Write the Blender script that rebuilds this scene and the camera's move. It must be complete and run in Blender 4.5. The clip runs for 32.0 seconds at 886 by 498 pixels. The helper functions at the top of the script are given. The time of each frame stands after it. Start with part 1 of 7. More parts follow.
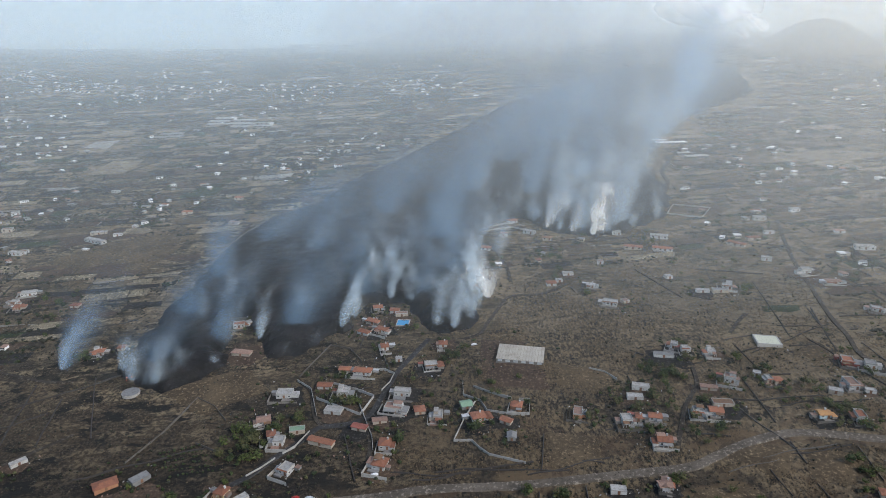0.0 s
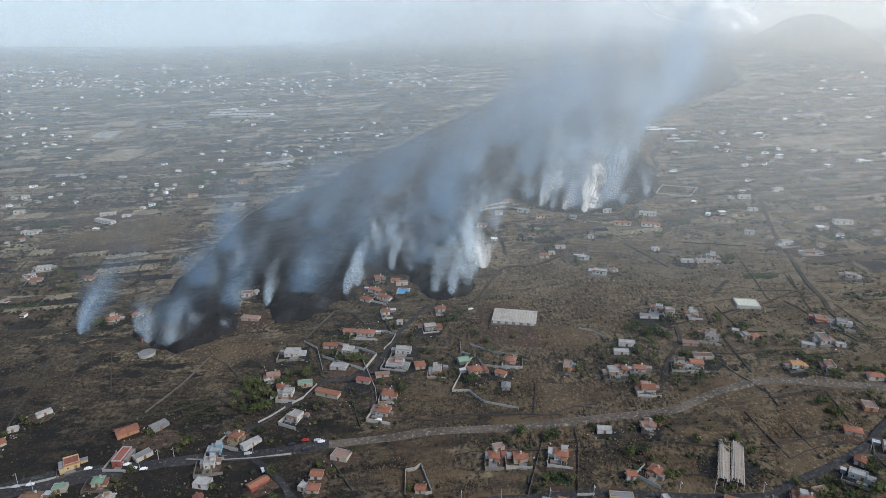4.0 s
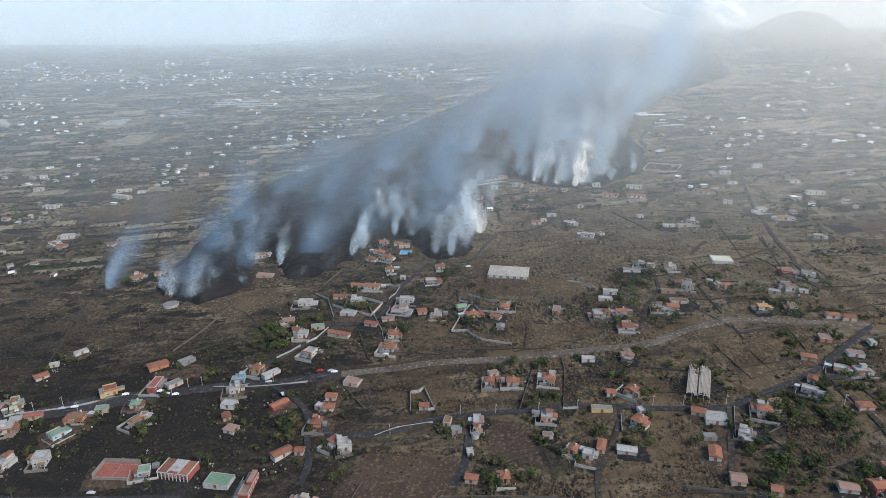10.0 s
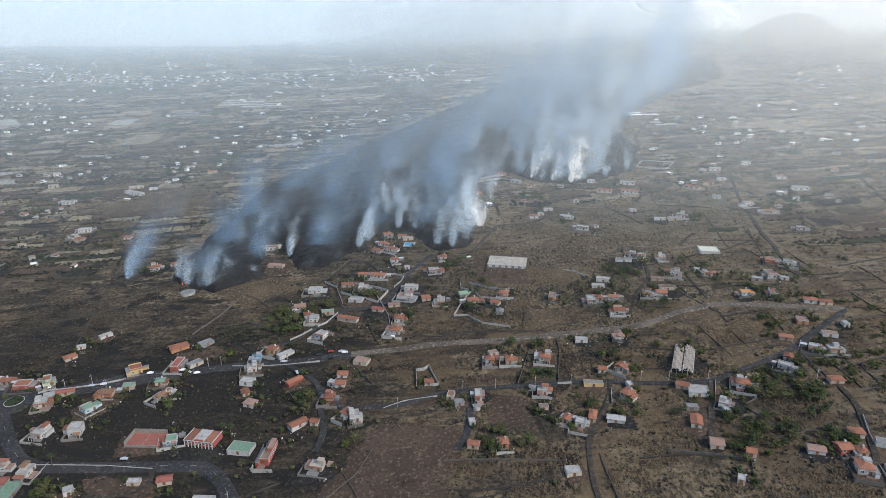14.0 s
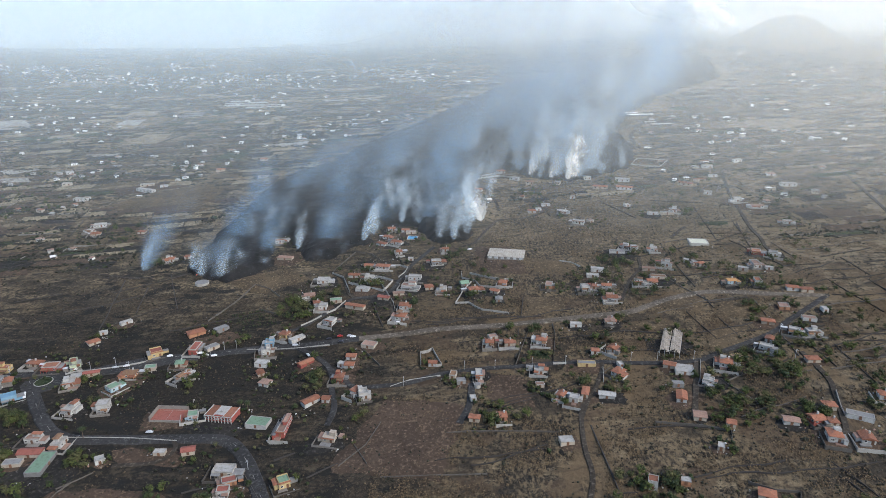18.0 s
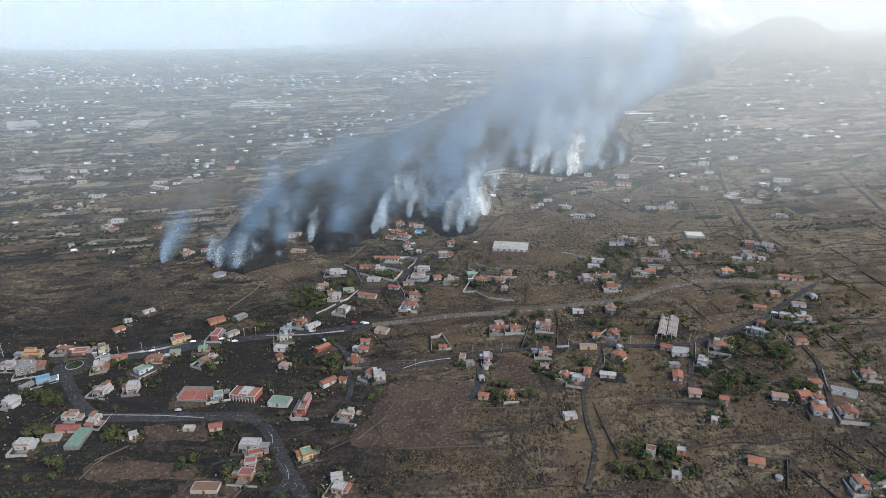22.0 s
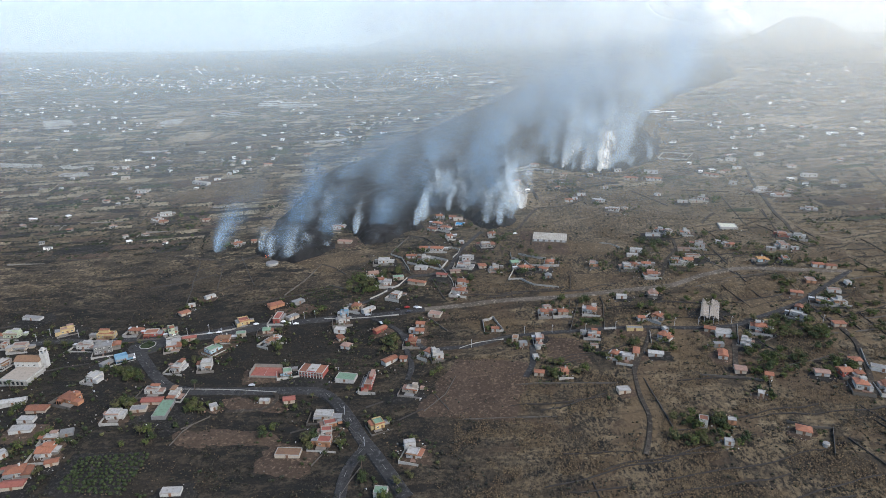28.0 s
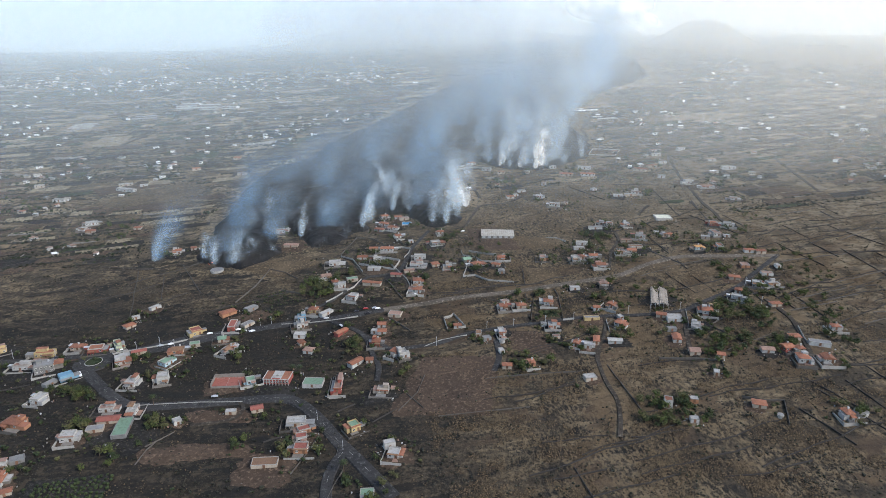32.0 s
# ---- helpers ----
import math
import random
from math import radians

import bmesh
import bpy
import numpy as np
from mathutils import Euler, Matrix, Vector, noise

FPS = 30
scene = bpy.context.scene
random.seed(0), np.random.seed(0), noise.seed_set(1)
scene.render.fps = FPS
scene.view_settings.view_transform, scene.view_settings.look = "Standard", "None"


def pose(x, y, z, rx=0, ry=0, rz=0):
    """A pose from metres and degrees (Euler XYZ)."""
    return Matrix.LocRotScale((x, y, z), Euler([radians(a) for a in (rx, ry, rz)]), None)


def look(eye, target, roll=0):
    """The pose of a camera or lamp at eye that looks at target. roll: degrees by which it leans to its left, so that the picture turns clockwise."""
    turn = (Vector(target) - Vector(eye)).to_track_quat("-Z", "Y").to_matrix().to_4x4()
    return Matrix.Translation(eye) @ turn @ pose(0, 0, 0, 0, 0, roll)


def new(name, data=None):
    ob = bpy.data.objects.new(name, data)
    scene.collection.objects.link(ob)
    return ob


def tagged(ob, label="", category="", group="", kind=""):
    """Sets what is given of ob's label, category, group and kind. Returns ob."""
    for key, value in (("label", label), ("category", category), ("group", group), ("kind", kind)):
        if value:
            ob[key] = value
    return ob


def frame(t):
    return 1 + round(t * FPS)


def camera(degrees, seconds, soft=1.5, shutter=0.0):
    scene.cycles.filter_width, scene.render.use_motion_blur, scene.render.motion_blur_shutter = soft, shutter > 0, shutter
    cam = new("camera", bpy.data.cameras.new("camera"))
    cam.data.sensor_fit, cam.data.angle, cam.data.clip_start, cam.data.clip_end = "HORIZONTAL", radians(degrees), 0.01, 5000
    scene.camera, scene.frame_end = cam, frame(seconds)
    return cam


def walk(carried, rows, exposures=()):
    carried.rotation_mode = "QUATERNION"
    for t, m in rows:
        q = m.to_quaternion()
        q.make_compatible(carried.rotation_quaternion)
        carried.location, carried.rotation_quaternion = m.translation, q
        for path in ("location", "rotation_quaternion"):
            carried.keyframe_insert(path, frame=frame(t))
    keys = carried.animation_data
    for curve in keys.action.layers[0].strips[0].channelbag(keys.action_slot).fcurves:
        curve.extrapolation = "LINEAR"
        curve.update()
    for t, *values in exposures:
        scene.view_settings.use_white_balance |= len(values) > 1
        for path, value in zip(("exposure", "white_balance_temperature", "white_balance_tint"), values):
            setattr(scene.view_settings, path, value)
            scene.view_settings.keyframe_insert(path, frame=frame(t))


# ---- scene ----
# ---------------------------------------------------------------- camera and path
cam = camera(68.4, 32.0, 0.9)
PATH = [
    (0.0, look((16.77, 0.00, 261.43), (9.37, 471.88, 96.28), 0.08)),
    (0.5, look((16.70, -4.03, 259.72), (9.42, 467.87, 94.64), 0.05)),
    (1.0, look((16.62, -8.14, 258.05), (9.58, 463.77, 92.97), 0.05)),
    (1.5, look((16.54, -12.29, 256.41), (9.89, 459.67, 91.45), 0.07)),
    (2.0, look((16.49, -16.53, 254.79), (10.23, 455.40, 89.72), 0.04)),
    (2.5, look((16.46, -20.86, 253.18), (10.57, 451.04, 88.04), 0.03)),
    (3.0, look((16.41, -25.27, 251.56), (10.70, 446.61, 86.34), 0.04)),
    (3.5, look((16.31, -29.72, 249.93), (11.06, 442.12, 84.56), 0.03)),
    (5.5, look((15.90, -47.53, 243.30), (11.38, 424.32, 77.98), 0.05)),
    (6.0, look((15.77, -51.89, 241.54), (11.52, 420.09, 76.58), 0.01)),
    (6.5, look((15.60, -56.21, 239.68), (11.52, 415.83, 74.90), 0.05)),
    (7.0, look((15.40, -60.55, 237.81), (11.61, 411.62, 73.36), 0.02)),
    (7.5, look((15.19, -64.94, 236.02), (11.92, 407.29, 71.74), 0.05)),
    (8.0, look((15.05, -69.37, 234.33), (11.78, 402.92, 70.24), 0.06)),
    (8.5, look((14.94, -73.82, 232.85), (11.91, 398.46, 68.72), 0.08)),
    (9.0, look((14.82, -78.25, 231.70), (11.71, 393.89, 67.17), 0.06)),
    (9.5, look((14.62, -82.65, 230.99), (11.85, 389.51, 66.49), 0.08)),
    (10.0, look((14.36, -87.01, 230.67), (11.79, 385.27, 66.52), 0.08)),
    (10.5, look((14.05, -91.32, 230.67), (11.82, 381.05, 66.76), 0.08)),
    (11.0, look((13.67, -95.54, 230.83), (11.56, 376.86, 67.01), 0.08)),
    (11.5, look((13.22, -99.63, 231.07), (11.30, 372.82, 67.39), 0.11)),
    (12.0, look((12.75, -103.58, 231.34), (10.99, 368.85, 67.59), 0.10)),
    (12.5, look((12.29, -107.41, 231.62), (10.86, 365.02, 67.89), 0.09)),
    (13.0, look((11.91, -111.18, 231.88), (10.44, 361.31, 68.33), 0.09)),
    (13.5, look((11.61, -114.97, 232.10), (10.17, 357.56, 68.67), 0.10)),
    (14.0, look((11.37, -118.75, 232.28), (9.93, 353.85, 69.06), 0.08)),
    (14.5, look((11.14, -122.52, 232.44), (9.75, 350.13, 69.35), 0.06)),
    (16.5, look((10.30, -137.01, 233.05), (8.73, 335.84, 70.52), 0.06)),
    (17.0, look((10.09, -140.61, 233.21), (8.60, 332.29, 70.83), 0.07)),
    (17.5, look((9.91, -144.20, 233.37), (8.43, 328.72, 71.06), 0.04)),
    (18.0, look((9.73, -147.82, 233.56), (8.22, 325.14, 71.38), 0.03)),
    (18.5, look((9.54, -151.46, 233.74), (8.02, 321.56, 71.73), 0.01)),
    (19.0, look((9.27, -155.09, 233.92), (7.84, 317.97, 72.01), 0.01)),
    (19.5, look((8.84, -158.67, 234.12), (7.55, 314.44, 72.36), 0.04)),
    (20.0, look((8.16, -162.11, 234.32), (7.01, 310.98, 72.50), 0.04)),
    (20.5, look((7.19, -165.42, 234.48), (6.02, 307.64, 72.57), -0.01)),
    (21.0, look((5.95, -168.62, 234.60), (4.79, 304.48, 72.80), -0.01)),
    (21.5, look((4.42, -171.73, 234.64), (3.25, 301.37, 72.87), -0.04)),
    (22.0, look((2.64, -174.76, 234.60), (1.56, 298.40, 73.00), -0.04)),
    (22.5, look((0.67, -177.75, 234.41), (-0.43, 295.51, 73.09), -0.05)),
    (23.0, look((-1.41, -180.67, 234.00), (-2.58, 292.69, 72.99), -0.07)),
    (23.5, look((-3.59, -183.55, 233.42), (-7.51, 289.75, 72.26), -0.09)),
    (24.0, look((-5.88, -186.44, 232.93), (-28.76, 286.21, 71.44), -0.20)),
    (24.5, look((-8.33, -189.37, 232.63), (-31.31, 283.29, 71.17), -0.23)),
    (25.0, look((-11.00, -192.21, 232.52), (-33.79, 280.49, 71.16), -0.23)),
    (25.5, look((-13.99, -194.72, 232.51), (-36.56, 278.02, 71.24), -0.21)),
    (27.5, look((-27.42, -202.39, 232.52), (-49.50, 270.70, 72.20), -0.25)),
    (28.0, look((-31.02, -203.68, 232.48), (-38.39, 269.90, 72.26), -0.21)),
    (28.5, look((-34.85, -204.46, 232.41), (-30.86, 269.19, 72.29), -0.18)),
    (29.0, look((-38.79, -204.90, 232.33), (-27.06, 268.66, 72.34), -0.15)),
    (29.5, look((-42.76, -205.14, 232.24), (-22.78, 268.15, 72.28), -0.09)),
    (30.0, look((-46.73, -205.24, 232.12), (-18.89, 267.63, 72.08), -0.10)),
    (30.5, look((-50.71, -205.19, 231.98), (-15.79, 267.20, 71.91), -0.04)),
    (31.0, look((-54.72, -205.01, 231.81), (-12.77, 266.86, 71.88), -0.01)),
    (31.5, look((-58.72, -204.75, 231.65), (-10.05, 266.50, 71.78), 0.04)),
    (32.0, look((-62.74, -204.42, 231.47), (-7.63, 266.20, 71.85), 0.09)),
]
walk(cam, PATH, ((0.0, 0.42), (3.0, 0.46), (6.0, 0.57), (10.0, 0.67), (17.0, 0.74), (23.0, 0.78), (32.0, 0.78)))

# ---------------------------------------------------------------- world, sun
SUN_ELEVATION, SUN_TURN = 40, 125
world = bpy.data.worlds.new("world")
scene.world = world
world.use_nodes = True
wn = world.node_tree.nodes
sky = wn.new("ShaderNodeTexSky")
sky.sky_type, sky.sun_disc = "NISHITA", False
sky.sun_elevation, sky.sun_rotation = radians(SUN_ELEVATION), radians(SUN_TURN)
sky.altitude, sky.air_density, sky.dust_density, sky.ozone_density = 400, 1.0, 1.5, 1.0
wn["Background"].inputs["Strength"].default_value = 0.15
world.node_tree.links.new(sky.outputs[0], wn["Background"].inputs["Color"])
lamp = bpy.data.lights.new("sun", "SUN")
lamp.energy, lamp.angle, lamp.color = 1.75, radians(22), (1.0, 0.95, 0.885)
sun = new("sun", lamp)
sun.matrix_world = look((math.sin(radians(SUN_TURN)) * 900, math.cos(radians(SUN_TURN)) * 900, 900 * math.tan(radians(SUN_ELEVATION))), (0, 0, 0))
scene.cycles.transparent_max_bounces = 128


# ---------------------------------------------------------------- materials
def mat(name):
    m = bpy.data.materials.new(name)
    m.use_nodes = True
    nt = m.node_tree
    return m, nt, nt.nodes["Principled BSDF"]


def add(nt, kind, **values):
    node = nt.nodes.new(kind)
    for key, v in values.items():
        node.inputs[key.replace("_", " ")].default_value = v
    return node


def mixed(nt, fac, a, b):
    """Colour mix; a and b are colours or sockets."""
    m = nt.nodes.new("ShaderNodeMix")
    m.data_type = "RGBA"
    for socket, v in ((m.inputs["Factor"], fac), (m.inputs["A"], a), (m.inputs["B"], b)):
        if hasattr(v, "is_linked"):
            nt.links.new(v, socket)
        else:
            socket.default_value = (*v, 1) if isinstance(v, tuple) else v
    return m.outputs["Result"]


def ramp(nt, socket, lo, hi):
    r = nt.nodes.new("ShaderNodeMapRange")
    r.interpolation_type = "SMOOTHSTEP"
    r.inputs["From Min"].default_value, r.inputs["From Max"].default_value = lo, hi
    nt.links.new(socket, r.inputs["Value"])
    return r.outputs["Result"]


def value(nt, operation, a, b):
    k = nt.nodes.new("ShaderNodeMath")
    k.operation = operation
    for socket, v in zip(k.inputs, (a, b)):
        if isinstance(v, (int, float)):
            socket.default_value = v
        else:
            nt.links.new(v, socket)
    return k.outputs[0]


def grain(nt, scale, detail=6.0, stretch=None):
    """World-size noise from the object's position in metres."""
    geo = nt.nodes.new("ShaderNodeNewGeometry")
    src = geo.outputs["Position"]
    if stretch:
        vm = nt.nodes.new("ShaderNodeVectorMath")
        vm.operation = "MULTIPLY"
        vm.inputs[1].default_value = stretch
        nt.links.new(src, vm.inputs[0])
        src = vm.outputs[0]
    n = add(nt, "ShaderNodeTexNoise", Scale=scale, Detail=detail, Roughness=0.62)
    nt.links.new(src, n.inputs["Vector"])
    return n.outputs["Fac"]


def bumped(nt, bsdf, socket, strength, distance):
    b = add(nt, "ShaderNodeBump", Strength=strength, Distance=distance)
    nt.links.new(socket, b.inputs["Height"])
    nt.links.new(b.outputs["Normal"], bsdf.inputs["Normal"])


def surface(name, rgb, rough=0.85, dirt=(0.5, 0.45, 0.4), amount=0.5, scale=0.5, vary=0.12, bump=0.2):
    """A weathered surface: two scales of stain, and a shift of tone from thing to thing."""
    m, nt, bs = mat(name)
    stain = ramp(nt, grain(nt, scale), 0.45, 0.75)
    fine = grain(nt, scale * 9, 3)
    low = tuple(c * d for c, d in zip(rgb, dirt))
    info = nt.nodes.new("ShaderNodeObjectInfo")
    tone = nt.nodes.new("ShaderNodeMapRange")
    tone.inputs["To Min"].default_value, tone.inputs["To Max"].default_value = 1 - vary, 1 + vary
    nt.links.new(info.outputs["Random"], tone.inputs["Value"])
    k = nt.nodes.new("ShaderNodeMath")
    k.operation = "MULTIPLY"
    k.inputs[1].default_value = amount
    nt.links.new(stain, k.inputs[0])
    c1 = mixed(nt, k.outputs[0], rgb, low)
    c2 = mixed(nt, ramp(nt, fine, 0.5, 0.9), c1, low)
    hs = nt.nodes.new("ShaderNodeHueSaturation")
    nt.links.new(c2, hs.inputs["Color"])
    nt.links.new(tone.outputs[0], hs.inputs["Value"])
    nt.links.new(hs.outputs[0], bs.inputs["Base Color"])
    bs.inputs["Roughness"].default_value = rough
    if bump:
        bumped(nt, bs, fine, bump, 0.1)
    return m


def tiled(name, rgb, old):
    """Clay roof tiles: rows of ridges running down the slope, patchy with age."""
    m, nt, bs = mat(name)
    co = nt.nodes.new("ShaderNodeTexCoord")
    wave = add(nt, "ShaderNodeTexWave", Scale=1.3, Distortion=0.6, Detail=1.0)
    nt.links.new(co.outputs["Object"], wave.inputs["Vector"])
    spots = ramp(nt, grain(nt, 0.7), 0.4, 0.7)
    fine = ramp(nt, grain(nt, 6.0, 2), 0.35, 0.75)
    c = mixed(nt, spots, rgb, old)
    c = mixed(nt, fine, c, tuple(0.7 * v for v in rgb))
    info = nt.nodes.new("ShaderNodeObjectInfo")
    tone = nt.nodes.new("ShaderNodeMapRange")
    tone.inputs["To Min"].default_value, tone.inputs["To Max"].default_value = 0.75, 1.2
    nt.links.new(info.outputs["Random"], tone.inputs["Value"])
    hs = nt.nodes.new("ShaderNodeHueSaturation")
    nt.links.new(c, hs.inputs["Color"])
    nt.links.new(tone.outputs[0], hs.inputs["Value"])
    nt.links.new(hs.outputs[0], bs.inputs["Base Color"])
    bs.inputs["Roughness"].default_value = 0.9
    bumped(nt, bs, wave.outputs["Fac"], 0.7, 0.12)
    return m


WALLS = {
    "W": (surface("white_plaster", (0.42, 0.415, 0.395), amount=0.8), "white plastered"),
    "C": (surface("cream_plaster", (0.36, 0.31, 0.25)), "cream plastered"),
    "Y": (surface("yellow_plaster", (0.42, 0.32, 0.16)), "ochre yellow"),
    "O": (surface("orange_plaster", (0.36, 0.18, 0.10)), "orange painted"),
    "R": (surface("red_plaster", (0.27, 0.07, 0.055)), "dark red painted"),
    "G": (surface("bare_blockwork", (0.20, 0.20, 0.195), amount=0.8), "bare grey blockwork"),
    "B": (surface("blue_plaster", (0.15, 0.27, 0.36)), "blue painted"),
    "L": (surface("pale_blue_plaster", (0.36, 0.48, 0.53)), "pale blue painted"),
    "V": (surface("lime_plaster", (0.34, 0.38, 0.27)), "pale green painted"),
}
ROOFS = {
    "T": (tiled("terracotta_tile", (0.31, 0.125, 0.07), (0.20, 0.095, 0.062)), "terracotta tiled"),
    "t": (tiled("faded_clay_tile", (0.32, 0.20, 0.15), (0.22, 0.15, 0.12)), "faded clay"),
    "b": (tiled("brown_clay_tile", (0.24, 0.135, 0.075), (0.15, 0.095, 0.065)), "brown clay"),
    "w": (surface("white_roof_paint", (0.34, 0.335, 0.315), amount=0.9), "whitewashed"),
    "g": (surface("grey_concrete", (0.20, 0.20, 0.195), amount=0.7), "grey concrete"),
    "n": (surface("green_roof_paint", (0.16, 0.25, 0.17), amount=0.6), "green painted"),
    "r": (surface("red_floor_paint", (0.25, 0.085, 0.062), amount=0.6), "dull red"),
    "C": (surface("cream_screed", (0.36, 0.31, 0.25)), "cream"),
    "B": (surface("blue_sheet", (0.13, 0.25, 0.34), 0.5), "blue sheet"),
    "O": (tiled("ochre_tile", (0.48, 0.26, 0.10), (0.36, 0.20, 0.10)), "ochre tiled"),
}
TRIM = surface("window_frame_paint", (0.62, 0.60, 0.56), vary=0.2)
WOOD = surface("door_wood", (0.16, 0.08, 0.045), 0.6, vary=0.3)
PIPE = surface("galvanised_metal", (0.45, 0.46, 0.47), 0.45)
STONE = surface("dry_stone", (0.046, 0.041, 0.037), 0.95, scale=0.8, vary=0.2)
COPING = surface("limewashed_wall", (0.33, 0.32, 0.295), scale=0.4, amount=0.7)
# Plaster colour brightened for the far houses, to carry through the haze.
FAR_WHITE = surface("far_brightened_plaster", (0.76, 0.75, 0.72), scale=0.05, amount=0.3)
WORN = surface("worn_cement", (0.095, 0.086, 0.075), scale=0.4, amount=0.8)
RENDER = surface("cement_render", (0.19, 0.175, 0.155), scale=0.4, amount=0.7)
GLASS, _nt, _b = mat("window_glass")
_b.inputs["Base Color"].default_value, _b.inputs["Roughness"].default_value = (0.02, 0.025, 0.03, 1), 0.08


def parcels(nt, geo, where, c, size, kinds, share):
    """Small farmed parcels of the upper slope, dry or overgrown, with ragged borders; they start beyond the burnt fields."""
    wobble = add(nt, "ShaderNodeTexNoise", Scale=0.03, Detail=4.0)
    nt.links.new(geo.outputs["Position"], wobble.inputs["Vector"])
    push = nt.nodes.new("ShaderNodeVectorMath")
    push.operation = "MULTIPLY_ADD"
    push.inputs[1].default_value = (26, 14, 0)
    nt.links.new(wobble.outputs["Color"], push.inputs[0])
    nt.links.new(geo.outputs["Position"], push.inputs[2])
    flat = nt.nodes.new("ShaderNodeVectorMath")
    flat.operation = "MULTIPLY"
    flat.inputs[1].default_value = (0.75, 1.35, 0)
    nt.links.new(push.outputs[0], flat.inputs[0])
    cell = add(nt, "ShaderNodeTexVoronoi", Scale=size)
    cell.distance = "CHEBYCHEV"
    nt.links.new(flat.outputs[0], cell.inputs["Vector"])
    pick = nt.nodes.new("ShaderNodeSeparateColor")
    nt.links.new(cell.outputs["Color"], pick.inputs[0])
    up = ramp(nt, where.outputs["Y"], 330, 620)
    for channel, colour in zip(("Red", "Green"), kinds):
        k = nt.nodes.new("ShaderNodeMath")
        k.operation = "MULTIPLY"
        nt.links.new(ramp(nt, pick.outputs[channel], 0.50 if channel == "Red" else 0.66, 0.72), k.inputs[0])
        nt.links.new(up, k.inputs[1])
        q = nt.nodes.new("ShaderNodeMath")
        q.operation = "MULTIPLY"
        nt.links.new(k.outputs[0], q.inputs[0])
        nt.links.new(ramp(nt, grain(nt, 0.2, 7), 0.70 - share * 0.5, 0.72), q.inputs[1])
        c = mixed(nt, q.outputs[0], c, colour)
    return c


def ground_material():
    m, nt, bs = mat("volcanic_ground")
    big = grain(nt, 0.012, 5, (1.0, 1.5, 1.0))
    mid = grain(nt, 0.06, 8)
    fine = grain(nt, 0.5, 8)
    tiny = grain(nt, 1.1, 6)
    rows = add(nt, "ShaderNodeTexWave", Scale=0.017, Distortion=16.0, Detail=5.0)
    rows.inputs["Detail Scale"].default_value = 0.6
    rows.bands_direction = "Y"
    geo = nt.nodes.new("ShaderNodeNewGeometry")
    nt.links.new(geo.outputs["Position"], rows.inputs["Vector"])
    c = mixed(nt, ramp(nt, mid, 0.36, 0.62), (0.0165, 0.0152, 0.0132), (0.037, 0.030, 0.0215))
    c = mixed(nt, ramp(nt, big, 0.46, 0.64), c, (0.066, 0.048, 0.0285))
    speck = nt.nodes.new("ShaderNodeMath")
    speck.operation = "MULTIPLY"
    nt.links.new(ramp(nt, fine, 0.50, 0.66), speck.inputs[0])
    nt.links.new(ramp(nt, big, 0.25, 0.60), speck.inputs[1])
    c = mixed(nt, speck.outputs[0], c, (0.142, 0.107, 0.062))
    c = mixed(nt, ramp(nt, tiny, 0.52, 0.64), c, (0.095, 0.078, 0.055))
    c = mixed(nt, ramp(nt, fine, 0.48, 0.32), c, (0.015, 0.0138, 0.012))
    steps = nt.nodes.new("ShaderNodeMath")
    steps.operation = "MULTIPLY"
    nt.links.new(ramp(nt, grain(nt, 0.035, 9, (1.0, 3.6, 1.0)), 0.47, 0.58), steps.inputs[0])
    nt.links.new(ramp(nt, grain(nt, 0.006, 3), 0.38, 0.56), steps.inputs[1])
    torn = nt.nodes.new("ShaderNodeMath")
    torn.operation = "MULTIPLY"
    nt.links.new(steps.outputs[0], torn.inputs[0])
    nt.links.new(ramp(nt, grain(nt, 0.32, 8), 0.40, 0.60), torn.inputs[1])
    c = mixed(nt, torn.outputs[0], c, (0.21, 0.162, 0.098))
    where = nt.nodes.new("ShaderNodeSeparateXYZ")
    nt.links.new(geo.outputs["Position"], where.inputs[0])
    # Dark cinder; the smoke's shade over the near west side is put into its colour.
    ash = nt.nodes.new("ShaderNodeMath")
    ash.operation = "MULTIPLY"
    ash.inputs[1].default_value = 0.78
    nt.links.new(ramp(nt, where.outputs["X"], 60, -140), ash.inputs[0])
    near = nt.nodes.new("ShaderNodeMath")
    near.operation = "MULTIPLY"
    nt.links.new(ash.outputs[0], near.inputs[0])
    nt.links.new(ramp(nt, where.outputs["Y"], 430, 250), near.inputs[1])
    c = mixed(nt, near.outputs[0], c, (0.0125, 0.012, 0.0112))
    c = mixed(nt, ramp(nt, grain(nt, 0.05, 7, (1.0, 1.9, 1.0)), 0.47, 0.40), c, (0.0155, 0.0152, 0.0135))
    straw = nt.nodes.new("ShaderNodeMath")
    straw.operation = "MULTIPLY"
    nt.links.new(ramp(nt, where.outputs["X"], -60, 90), straw.inputs[0])
    nt.links.new(ramp(nt, grain(nt, 0.34, 9, (1.5, 0.7, 1.0)), 0.44, 0.60), straw.inputs[1])
    c = mixed(nt, straw.outputs[0], c, (0.150, 0.112, 0.066))
    for size, kinds, share in ((0.021, ((0.25, 0.190, 0.118), (0.022, 0.022, 0.018)), 0.9), (0.045, ((0.18, 0.138, 0.088), (0.030, 0.029, 0.021)), 0.7)):
        c = parcels(nt, geo, where, c, size, kinds, share)
    upper = nt.nodes.new("ShaderNodeMath")
    upper.operation = "MULTIPLY"
    nt.links.new(ramp(nt, where.outputs["X"], 100, 430), upper.inputs[0])
    nt.links.new(ramp(nt, grain(nt, 0.10, 9, (0.8, 1.6, 1.0)), 0.42, 0.60), upper.inputs[1])
    c = mixed(nt, upper.outputs[0], c, (0.185, 0.148, 0.096))
